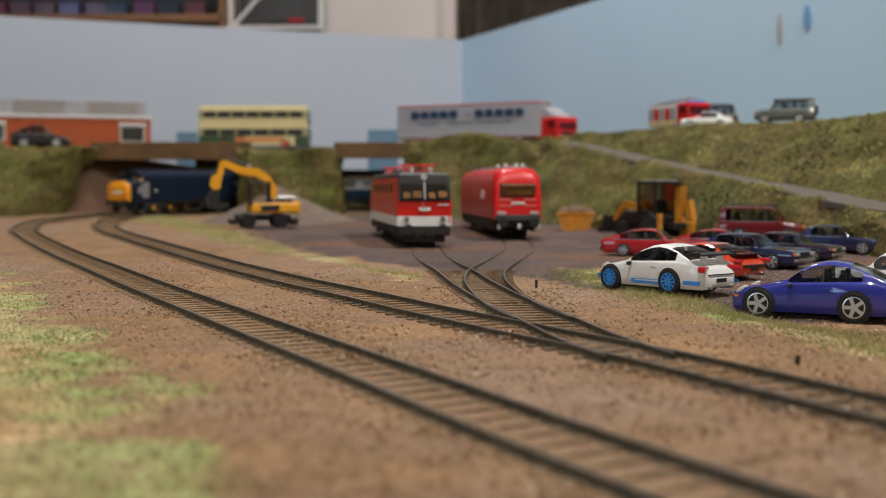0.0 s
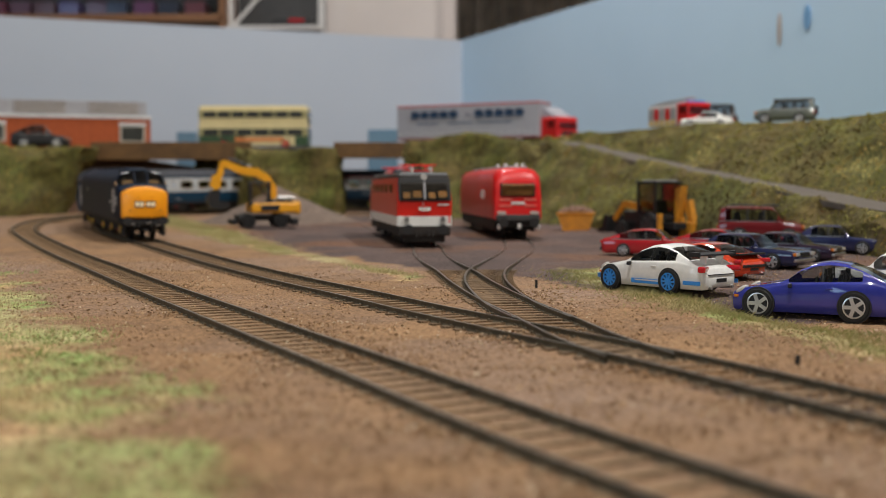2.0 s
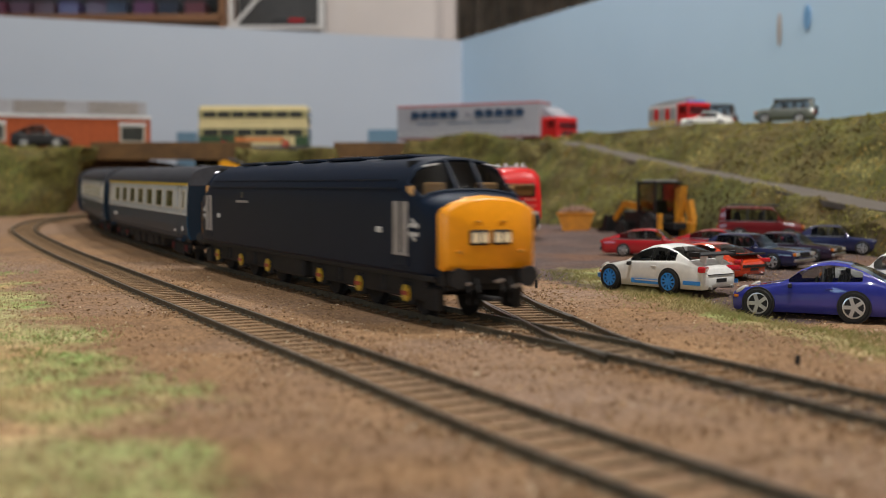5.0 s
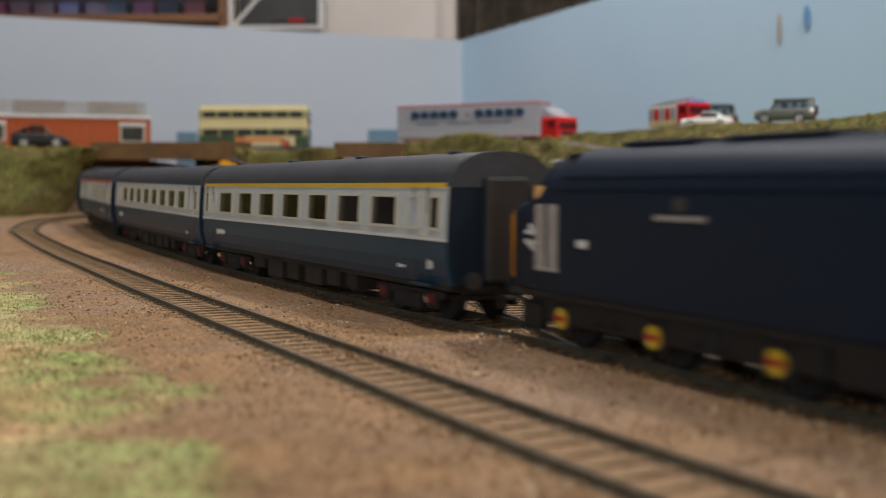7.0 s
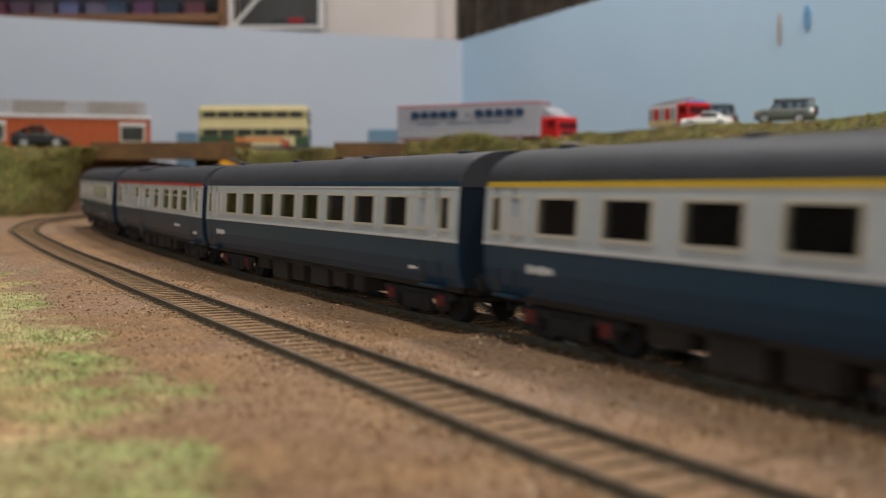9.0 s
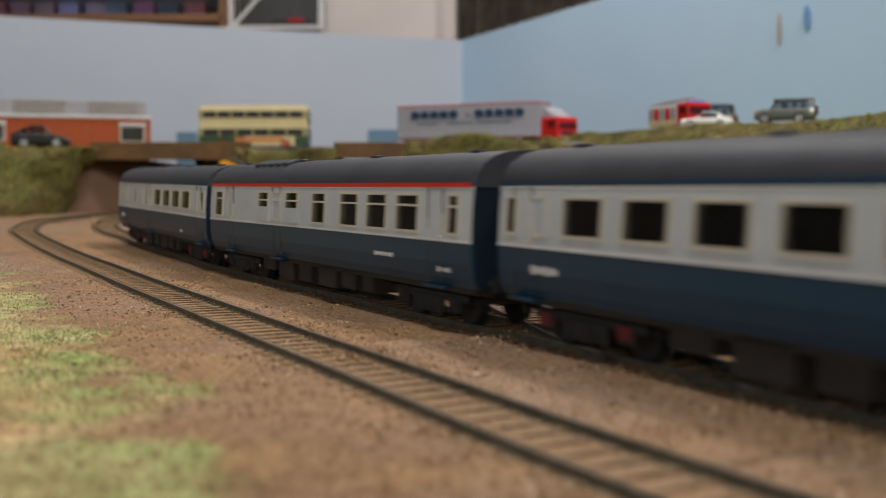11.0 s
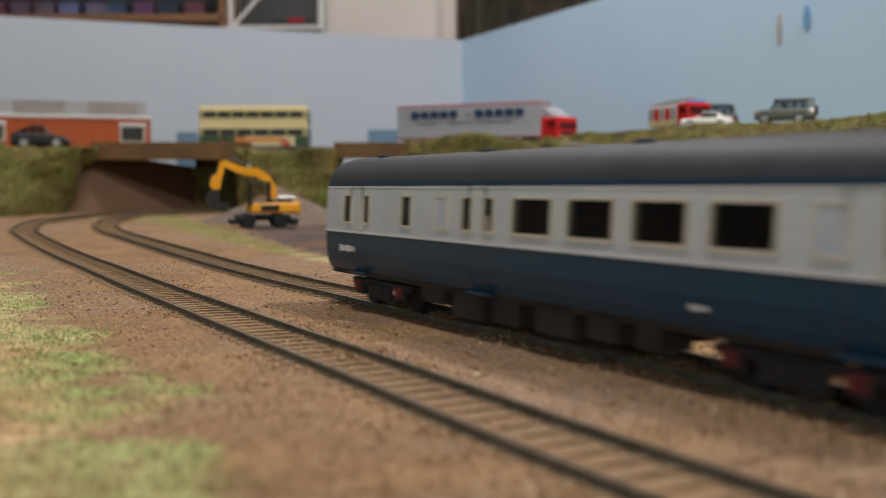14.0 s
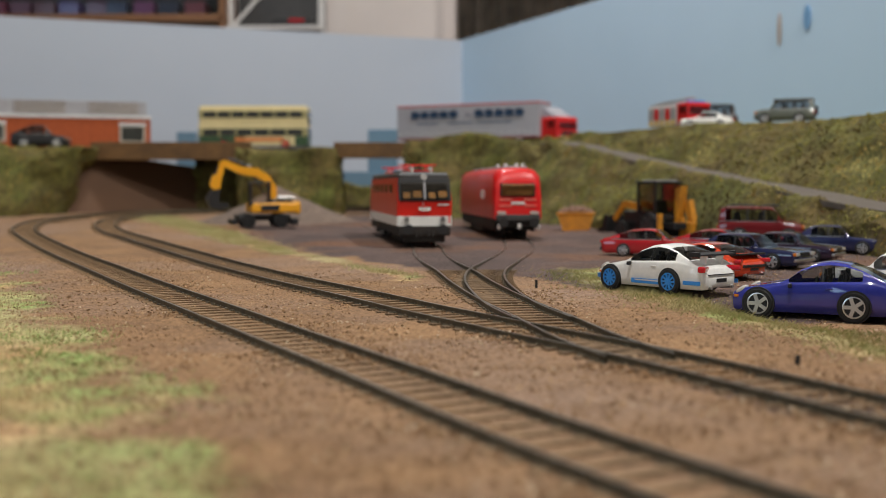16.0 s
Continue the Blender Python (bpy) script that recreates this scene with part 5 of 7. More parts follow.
def build_diesel():
    d = thing("diesel_locomotive", P(0, 0, 0), "dark blue diesel locomotive with bright yellow nose ends", "locomotive")
    body = part("body", diesel_body(), LOCO_BLUE, d, "dark blue body shell", smooth=True)
    es = body.modifiers.new("edges", "EDGE_SPLIT")
    es.split_angle = radians(38)
    for e in (-1, 1):
        nb = B()
        outline = [(-14.6, 15.2), (14.6, 15.2), (15.2, 16.2), (15.2, 31.2), (14.5, 32.8), (11.4, 34.5), (6.7, 35.9), (0, 36.4), (-6.7, 35.9), (-11.4, 34.5), (-14.5, 32.8), (-15.2, 31.2), (-15.2, 16.2)]
        layers = []
        for dx, q in ((-3.2, 1.03), (0.2, 1.0), (1.3, 0.96), (1.8, 0.90)):
            layers.append([nb.verts.new((e * (130.6 + dx), y * q, 25.5 + (z - 25.5) * q)) for y, z in outline])
        for a, b in zip(layers, layers[1:]):
            for k in range(len(outline)):
                nb.faces.new((a[k], a[(k + 1) % len(outline)], b[(k + 1) % len(outline)], b[k]))
        nb.faces.new(layers[0])
        nb.faces.new(layers[-1])
        bmesh.ops.recalc_face_normals(nb, faces=nb.faces)
        nose = part("nose_panel", nb, YELLOW, d, "bright yellow nose end", smooth=True)
        mod = nose.modifiers.new("edges", "EDGE_SPLIT")
        mod.split_angle = radians(50)
        diesel_cab(d, e)
        for s in (-1, 1):
            recess = part("marker_light", box(B(), e * 132.5, s * 3.7, 24.6, 0.8, 6.4, 4.4, 0.5), M_BLACK, nose, "headlight recess")
            for k in (-1, 1):
                part("headlight", box(B(), e * 132.95, s * 3.7 + k * 1.5, 24.6, 0.5, 2.3, 3.1, 0.6), LAMP_LIT if e > 0 else LAMP_CLEAR, nose, "cream headlight")
            part("lamp_bracket", box(B(), e * 132.5, s * 10, 20.5, 0.8, 1.6, 0.9, 0.2), WORN_YELLOW, nose)
            part("lamp_bracket", box(B(), e * 132.4, s * 4, 29.2, 0.6, 2.0, 0.5, 0.1), WORN_YELLOW, nose)
            part("cab_window", box(B(), e * 113.5, s * 16.75, 37.4, 4.4, 0.5, 4.0, 0.5), SEAT_TAN, d, "side window with tan cab behind")
            part("cab_door", box(B(), e * 108.5, s * 17.6, 25.5, 11, 0.3, 20, 0.2), LOCO_BLUE, d, "cab door")
            for k in (-3.1, 3.1):
                part("door_grille", box(B(), e * 108.5 + k, s * 17.75, 27.0, 4.4, 0.5, 15.5, 0.2), GRILLE_SILVER, d, "silver grey door panel")
            part("door_step", box(B(), e * 108.5, s * 17.75, 19.0, 11, 0.5, 0.8, 0.1), GRILLE_SILVER, d)
            ab = B()
            for z in (25.2, 27.8):
                box(ab, e * 116.6, s * 17.25, z, 6.5, 0.3, 1.2)
            for q in (-1, 1):
                box(ab, e * 116.6 + q * 1.0, s * 17.25, 26.5 + q * 1.9, 5.0, 0.3, 0.9, ry=28)
            part("emblem", ab, TRIM_WHITE, d, "white emblem of plain bars")
            part("number_bar", box(B(), e * 92, s * 17.72, 25.8, 4.5, 0.3, 1.8, 0.2), TRIM_WHITE, d, "plain number bar")
            bb = B()
            cyl(bb, e * 132.0, s * 11.5, 13.2, 1.4, 5, "x", 12)
            cyl(bb, e * 134.6, s * 11.5, 13.2, 3.0, 0.9, "x", 18)
            part("buffer", bb, M_FRAME, d, "black buffer")
        bx = B()
        box(bx, e * 129.5, 0, 13.0, 2.5, 30, 4.5, 0.4)
        for y in (-7, -4, 4, 7):
            tube(bx, [(e * 131, y, 13), (e * 132.5, y, 9), (e * 131.5, y, 5.5)], 0.6, 6)
        box(bx, e * 131.5, 0, 7.0, 9, 3, 1.2, 0.3)
        part("buffer_beam", bx, M_FRAME, d, "black buffer beam with pipes")
        pb = B()
        for y, z in ((-8.5, 11.2), (2.5, 12.0), (8.5, 10.4)):
            box(pb, e * 133, y, z, 1.0, 3.2, 0.8, 0.2, rx=15)
        part("pipe_tap", pb, M_METAL, d, "bright pipe taps")
    for s in (-1, 1):
        part("nameplate", box(B(), -55, s * 17.7, 32.6, 17, 0.3, 1.0), GRILLE_SILVER, d, "small plain nameplate")
        part("crest", box(B(), -55, s * 17.65, 35.4, 4, 0.3, 2.6, 0.1), DARK_GREY, d, "small grey crest")
    gb = B()
    for s in (-1, 1):
        box(gb, 0, s * 17.35, 38.6, 214, 0.5, 0.5)
        box(gb, 0, s * 16.4, 41.2, 206, 0.5, 0.5)
    part("gutter", gb, LOCO_BLUE, d, "roof gutter strips")
    for x, w in ((-78, 26), (-40, 30), (0, 22), (36, 34), (80, 24)):
        hatch = part("roof_hatch", box(B(), x, 0, 48.7, w, 15, 1.0, 0.4), LOCO_BLUE, d, "raised roof hatch")
        for k in range(5):
            part("hatch_bar", box(B(), x - w / 2 + 3 + k * (w - 6) / 4, 0, 49.3, 1.0, 13, 0.5), DARK_GREY, hatch)
    tb = B()
    for s in (-1, 1):
        box(tb, 0, s * 11, 9, 30, 9, 8, 1.2)
        for x in (-122, 122):
            box(tb, x, s * 13.0, 6.5, 9, 3, 7, 0.8)
        box(tb, 0, s * 16.2, 12.6, 258, 1.0, 1.6, 0.2)
    part("fuel_tank", tb, M_FRAME, d, "black tanks below the frame")
    # full-length block added so that no light shows through below the body
    part("frame", box(B(), 0, 0, 11.2, 254, 24, 4.6, 0.4), M_FRAME, d, "black main frame")
    bogies = []
    for dx in (-68.0, 68.0):
        bg = thing("bogie", P(dx, 0, 0), "", "")
        bg.parent = d
        for a in (-39, 0, 39):
            wb = B()
            wheelset(wb, a, 7.0)
            part("wheelset", wb, M_FRAME, bg, "dark steel wheels")
        fb = B()
        for s in (-1, 1):
            box(fb, 0, s * 12.4, 8.6, 102, 2.4, 6.6, 0.8)
            for a in (-39, 0, 39):
                box(fb, a, s * 13.0, 7.0, 7.0, 2.4, 7.0, 0.8)
            for a in (-19.5, 19.5):
                box(fb, a, s * 13.0, 7.0, 13, 1.2, 1.6, 0.4)
                cyl(fb, a, s * 13.2, 9, 1.6, 5, "z", 8)
        part("frame", fb, M_FRAME, bg, "black bogie frame")
        for a in (-39, 0, 39):
            for s in (-1, 1):
                ax = part("axlebox", cyl(B(), a, s * 14.4, 7.0, 2.6, 0.8, "y", 18), STRIPE_YELLOW, bg, "yellow axlebox cover")
                part("stripe", box(B(), a, s * 14.9, 7.0, 4.6, 0.3, 1.3), paint("axlebox_stripe", (0.5, 0.03, 0.02)) if a == -39 and s < 0 and dx < 0 else bpy.data.materials["axlebox_stripe"], ax, "red stripe")
        bogies.append((bg, dx))
    return d, 75.0, bogies


def build_train():
    first = coach("blue and grey first class coach with a yellow stripe", [(7, 5, "clear"), (18, 7, "frost")] + big(28.5, 29.2, 19.0, 7) + [(235, 8, "frost"), (249, 6, "clear")],
                  (12, 240), STRIPE_YELLOW, marks=((30, 18.6, 13, 2.4), (226, 15.5, 6, 1.2), (246, 17, 4, 3)))
    second = coach("blue and grey open coach with eight windows", [(7, 5, "clear"), (21, 7, "frost")] + big(32.5, 25.0, 17, 8) + [(234, 8, "frost"), (249, 6, "clear")],
                   (13, 240), None, seats=SEAT_BROWN, marks=((24, 18.6, 13, 2.4), (228, 15.5, 6, 1.2)))
    third = coach("blue and grey buffet coach with a red stripe", [(14.5, 11, "clear"), (32, 8, "frost"), (78.5, 12.5, "high"), (95, 9, "frost"), (112.5, 13.5, "high"), (141.5, 13, "clear"),
                                                                  (170, 15.5, "clear"), (193, 15.5, "clear"), (216, 15.5, "clear"), (246, 6, "clear")],
                  (32, 95, 235), BRIGHT_RED, vents=True, seats=SEAT_TAN, marks=((199, 18.3, 14, 1.4), (240, 16, 8, 1.4)), roof_vent=52)
    brake = coach("blue and grey brake coach at the train's tail", [(19.5, 6.5, "clear"), (35.5, 5, "clear"), (65.5, 7, "clear"), (89, 7.5, "frost"), (104, 6, "clear"), (116, 5.5, "clear")] +
                  big(128, 25.0, 18.5, 4) + [(234, 8, "frost"), (249, 6, "clear")], (27.5, 110, 242), None, marks=((19, 18.6, 13, 2.4), (200, 15.5, 6, 1.2)))
    return [build_diesel(), first, second, third, brake]


def build_red_electric():
    e = thing("electric_locomotive", P(-25, 798, grade(760) + RAIL_Z, 0, 0, -81.3), "red and white electric locomotive stabled in the yard", "locomotive", "stabled locomotives")
    L, W = 183, 34.0

    def end_x(z):
        return interp(z, [9, 20, 27, 29, 43, 46], [90.5, 91.0, 91.5, 91.3, 86.0, 83.0])

    def band(name, z0, z1, m, lab, grow=0.0, bev=0.7):
        bm = B()
        q = [(z0, end_x(z0)), (z1, end_x(z1))]
        lo = [bm.verts.new((sx * (q[0][1] + grow), sy * (W / 2 + grow), z0)) for sx, sy in ((1, 1), (-1, 1), (-1, -1), (1, -1))]
        hi = [bm.verts.new((sx * (q[1][1] + grow), sy * (W / 2 + grow - (0.8 if z1 > 40 else 0)), z1)) for sx, sy in ((1, 1), (-1, 1), (-1, -1), (1, -1))]
        bm.faces.new(lo[::-1])
        bm.faces.new(hi)
        for k in range(4):
            bm.faces.new((lo[k], lo[(k + 1) % 4], hi[(k + 1) % 4], hi[k]))
        bm.edges.ensure_lookup_table()
        up = [ed for ed in bm.edges if abs(ed.verts[0].co.z - ed.verts[1].co.z) > 1]
        bmesh.ops.bevel(bm, geom=up, offset=bev * 2, segments=3, affect="EDGES", profile=0.5)
        bmesh.ops.recalc_face_normals(bm, faces=bm.faces)
        return part(name, bm, m, e, lab)

    band("white_band", 12.5, 18.6, WHITE, "white lower body band")
    band("red_side", 18.6, 27.5, RED, "red body panels")
    band("upper_body", 27.5, 42.0, RED, "red upper body side")
    for s in (-1, 1):
        part("cab_front", box(B(), s * 89.4, 0, 34.8, 1.8, W - 1.6, 15.0, 0.8, ry=-s * 20), M_FRAME, e, "dark cab front")
        for k in (-1, 1):
            part("cab_lining", box(B(), s * 90.3, k * 7.5, 34.0, 0.5, 13.4, 10.0, 0.4, ry=-s * 20), CAB_BROWN, e, "warm brown cab lining")
            for q in (-1, 1):
                part("cab_seat", box(B(), s * 91.55, k * 7.8 + q * 3.2, 31.6 + 0.4 * q, 0.5, 4.6 if q < 0 else 5.2, 4.2, 0.7, ry=-s * 20), SEAT_TAN, e, "tan seat low in the windscreen")
            part("windscreen", box(B(), s * 91.3, k * 7.5, 34.2, 0.25, 13.8, 10.4, 0.1, ry=-s * 20), WINDOW_CLEAR, e, "cab windscreen")
            part("marker", box(B(), s * 91.7, k * 15.2, 16.8, 0.3, 1.0, 4.5, 0.1), RED if k > 0 else WHITE, e, "small red corner marker")
            lamp = part("headlight", cyl(B(), s * 91.5, k * 11.2, 16.6, 1.9, 0.9, "x", 18), M_METAL, e, "round headlight")
            part("lens", cyl(B(), s * 92.0, k * 11.2, 16.6, 1.2, 0.4, "x", 14), WINDOW_DARK, lamp)
            bb = B()
            cyl(bb, s * 93.2, k * 10.5, 10.5, 1.5, 4, "x", 12)
            cyl(bb, s * 95.3, k * 10.5, 10.5, 3.2, 0.9, "x", 18)
            part("buffer", bb, M_FRAME, e, "black buffer")
        part("top_light", cyl(B(), s * 87.6, 0, 42.6, 2.0, 1.6, "x", 16), LAMP_CLEAR, e, "top headlight")
        part("centre_pillar", box(B(), s * 91.2, 0, 34.2, 1.0, 1.3, 11.5, 0.3, ry=-s * 20), PANEL_GREY, e, "grey centre pillar")
        part("roof_front", box(B(), s * 84.5, 0, 42.6, 5.0, W - 2.5, 4.2, 1.5), DARK_GREY, e, "dark grey roof front")
        part("emblem", box(B(), s * 91.7, 0, 23.2, 0.4, 7.5, 2.2, 0.8), WHITE, e, "plain white company mark")
        part("number_bar", box(B(), s * 91.7, 11.5, 25.6, 0.3, 7, 0.9), WHITE, e, "plain number bar")
        ub = B()
        box(ub, s * 89.5, 0, 9.5, 3, W - 2, 6, 0.6)
        box(ub, s * 88, 0, 5, 3, W - 8, 5, 0.8)
        for y in (-5, -2.5, 2.5, 5):
            tube(ub, [(s * 91.5, y, 10), (s * 93, y, 6), (s * 91.5, y, 3)], 0.5, 6)
        part("buffer_beam", ub, BROWN_DIRT, e, "dirty brown buffer beam with hoses")
        part("handrail", tube(B(), [(s * 91.6, -1.0, 22), (s * 92.2, -1.0, 25), (s * 90, -1.0, 33)], 0.25, 6), M_METAL, e)
    part("roof", box(B(), 0, 0, 43.6, 164, W - 2.5, 3.6, 1.5), DARK_GREY, e, "dark grey roof")
    part("frame", box(B(), 0, 0, 9.5, 170, W - 3, 5.5, 0.5), M_FRAME, e, "black underframe")
    for k in range(5):
        for s in (-1, 1):
            part("side_window", box(B(), -56 + k * 28, s * (W / 2 + 0.1), 35.5, 12, 0.5, 5.5, 0.5), WINDOW_DARK, e)
    for x in (-56, 56):
        wb = B()
        for a in (-16, 16):
            wheelset(wb, x + a, 7)
        for s in (-1, 1):
            box(wb, x, s * 12.5, 7, 50, 2.5, 5, 0.8)
        part("bogie", wb, M_FRAME, e, "black bogie")
        pan = part("pantograph", box(B(), x, 0, 46.6, 30, 16, 1.0, 0.2), BRIGHT_RED, e, "folded red pantograph")
        pb = B()
        for s in (-1, 1):
            tube(pb, [(x - 15, s * 7, 47.4), (x + 13, s * 4, 49.4)], 0.5, 6)
            tube(pb, [(x + 15, s * 8, 48.0), (x - 12, s * 5, 50.0)], 0.5, 6)
            box(pb, x + s * 9, 0, 50.3, 1.2, 22, 0.8, 0.2)
        part("arm", pb, BRIGHT_RED, pan)
        ib = B()
        for a in (-12, 12):
            for s in (-1, 1):
                cyl(ib, x + a, s * 7, 46.2, 1.2, 3.2, "z", 10)
        part("insulator", ib, LAMP_CLEAR, pan, "pale insulators")
    hb = B()
    for x in (28, 0, -26):
        box(hb, x, 0, 46.2, 12, 12, 2.4, 0.5)
        cyl(hb, x + 4, 5, 48.4, 1.2, 3, "z", 10)
    part("roof_gear", hb, DARK_GREY, e, "roof equipment boxes")
    rail = B()
    for x in (70, 76):
        for s in (-1, 1):
            cyl(rail, x, s * 6, 47.2, 1.1, 3.4, "z", 10)
    part("roof_insulator", rail, LAMP_CLEAR, e, "pale roof insulators")


def build_red_diesel():
    e = thing("red_diesel_locomotive", P(41, 897, grade(860) + RAIL_Z, 0, 0, -84.8), "bright red diesel locomotive with rounded cab stabled in the yard", "locomotive", "stabled locomotives")
    bm = B()
    rings = []
    for x, top in ((-109, 40), (-107, 44), (-103, 47), (-97, 48.6), (97, 48.6), (102, 47.6), (106, 44.5), (108.2, 39), (109.4, 30), (110.2, 24), (110.2, 14)):
        w = 17.2 if abs(x) < 100 else 17.2 - 0.12 * (abs(x) - 100)
        bot = 13.5
        half = [(w - 0.3, bot), (w, min(bot + 1, top - 2)), (w, max(bot + 1.2, min(30, top - 6))), (w - 0.5, max(bot + 1.5, top - 10) if top > 30 else top - 1), (w * 0.93, top - 5 if top > 30 else top - .7), (w * 0.74, top - 1.6 if top > 30 else top - .4), (w * 0.45, top - 0.3), (0, top)]
        full = half + [(-y, z) for y, z in half[-2::-1]]
        rings.append([bm.verts.new((x, y, z)) for y, z in full])
    for a, b in zip(rings, rings[1:]):
        for k in range(len(a) - 1):
            bm.faces.new((a[k], a[k + 1], b[k + 1], b[k]))
    bm.faces.new(rings[0])
    bm.faces.new(rings[-1][::-1])
    bmesh.ops.recalc_face_normals(bm, faces=bm.faces)
    bd = part("body", bm, BRIGHT_RED, e, "bright red body shell", smooth=True)
    m = bd.modifiers.new("edges", "EDGE_SPLIT")
    m.split_angle = radians(40)
    part("cab_lining", box(B(), 108.4, 0, 33.2, 2.2, 23.5, 8.8, 1.2, ry=-10), CAB_BROWN, e, "warm brown cab lining")
    part("windscreen", box(B(), 110.3, 0, 33.2, 0.25, 23.0, 8.6, 0.1, ry=-10), WINDOW_CLEAR, e, "wide windscreen")
    part("windscreen_frame", box(B(), 108.2, 0, 33.2, 2.2, 25, 10.2, 1.4, ry=-10), M_BLACK, e, "black windscreen surround")
    part("cab_seat", box(B(), 110.2, 1.0, 31.4, 0.5, 18, 3.6, 0.2, ry=-10), SEAT_TAN, e, "tan cab desk low in the windscreen")
    lights = B()
    for s in (-1, 1):
        for z in (26.6, 22.4):
            box(lights, 110.2, s * 8.2, z, 1.0, 8.5, 1.1, 0.3)
    part("front_stripe", lights, paint("pale_red", (0.75, 0.18, 0.14)), e, "pale red front trim")
    part("emblem", box(B(), 110.2, 0, 24.2, 0.9, 9.5, 2.2, 0.8), TRIM_WHITE, e, "plain white company mark")
    part("emblem", box(B(), 55, -17.35, 30, 14, 0.4, 6, 0.8), TRIM_WHITE, e, "plain white company mark")
    part("emblem", box(B(), 55, 17.35, 30, 14, 0.4, 6, 0.8), TRIM_WHITE, e, "plain white company mark")
    for s in (-1, 1):
        part("headlight", box(B(), 110.4, s * 11.2, 17.6, 0.9, 6, 2.2, 0.7), LAMP_CLEAR, e, "clear headlight cluster")
        bb = B()
        cyl(bb, 112.5, s * 10.5, 11, 1.6, 5, "x", 12)
        cyl(bb, 115.2, s * 10.5, 11, 3.3, 0.9, "x", 18)
        part("buffer", bb, M_FRAME, e, "black buffer")
        part("pipe_tap", box(B(), 113, s * 13.5, 8.2, 2, 2.2, 3.4, 0.5), TRIM_WHITE, e, "white hose fitting")
    part("pipe_tap", box(B(), 113, 0.5, 8.6, 2, 2.2, 3.6, 0.5), TRIM_WHITE, e, "white hose fitting")
    part("lower_front", box(B(), 108.5, 0, 14.2, 4, 31, 5, 1.0), DARK_GREY, e, "dark grey apron")
    ub = B()
    box(ub, 0, 0, 10, 206, 31, 6, 0.6)
    box(ub, 0, 0, 5.5, 60, 28, 7, 1.0)
    for x in (-66, 66):
        for a in (-23, 0, 23):
            wheelset(ub, x + a, 6.5)
        for s in (-1, 1):
            box(ub, x, s * 12.8, 7, 62, 2.4, 5, 0.8)
    part("underframe", ub, M_FRAME, e, "black underframe and bogies")
    rb = B()
    for x in (-70, -30, 10, 50, 84):
        box(rb, x, 0, 48.8, 26, 17, 1.6, 0.5)
    part("roof_hatch", rb, PANEL_GREY, e, "grey roof hatches")
    hb = B()
    for x, y in ((92, 6), (92, -6), (88, 2), (60, 7), (60, -7)):
        cyl(hb, x, y, 50, 1.2, 3, "z", 10)
    part("roof_horn", hb, TRIM_WHITE, e, "pale roof horns")


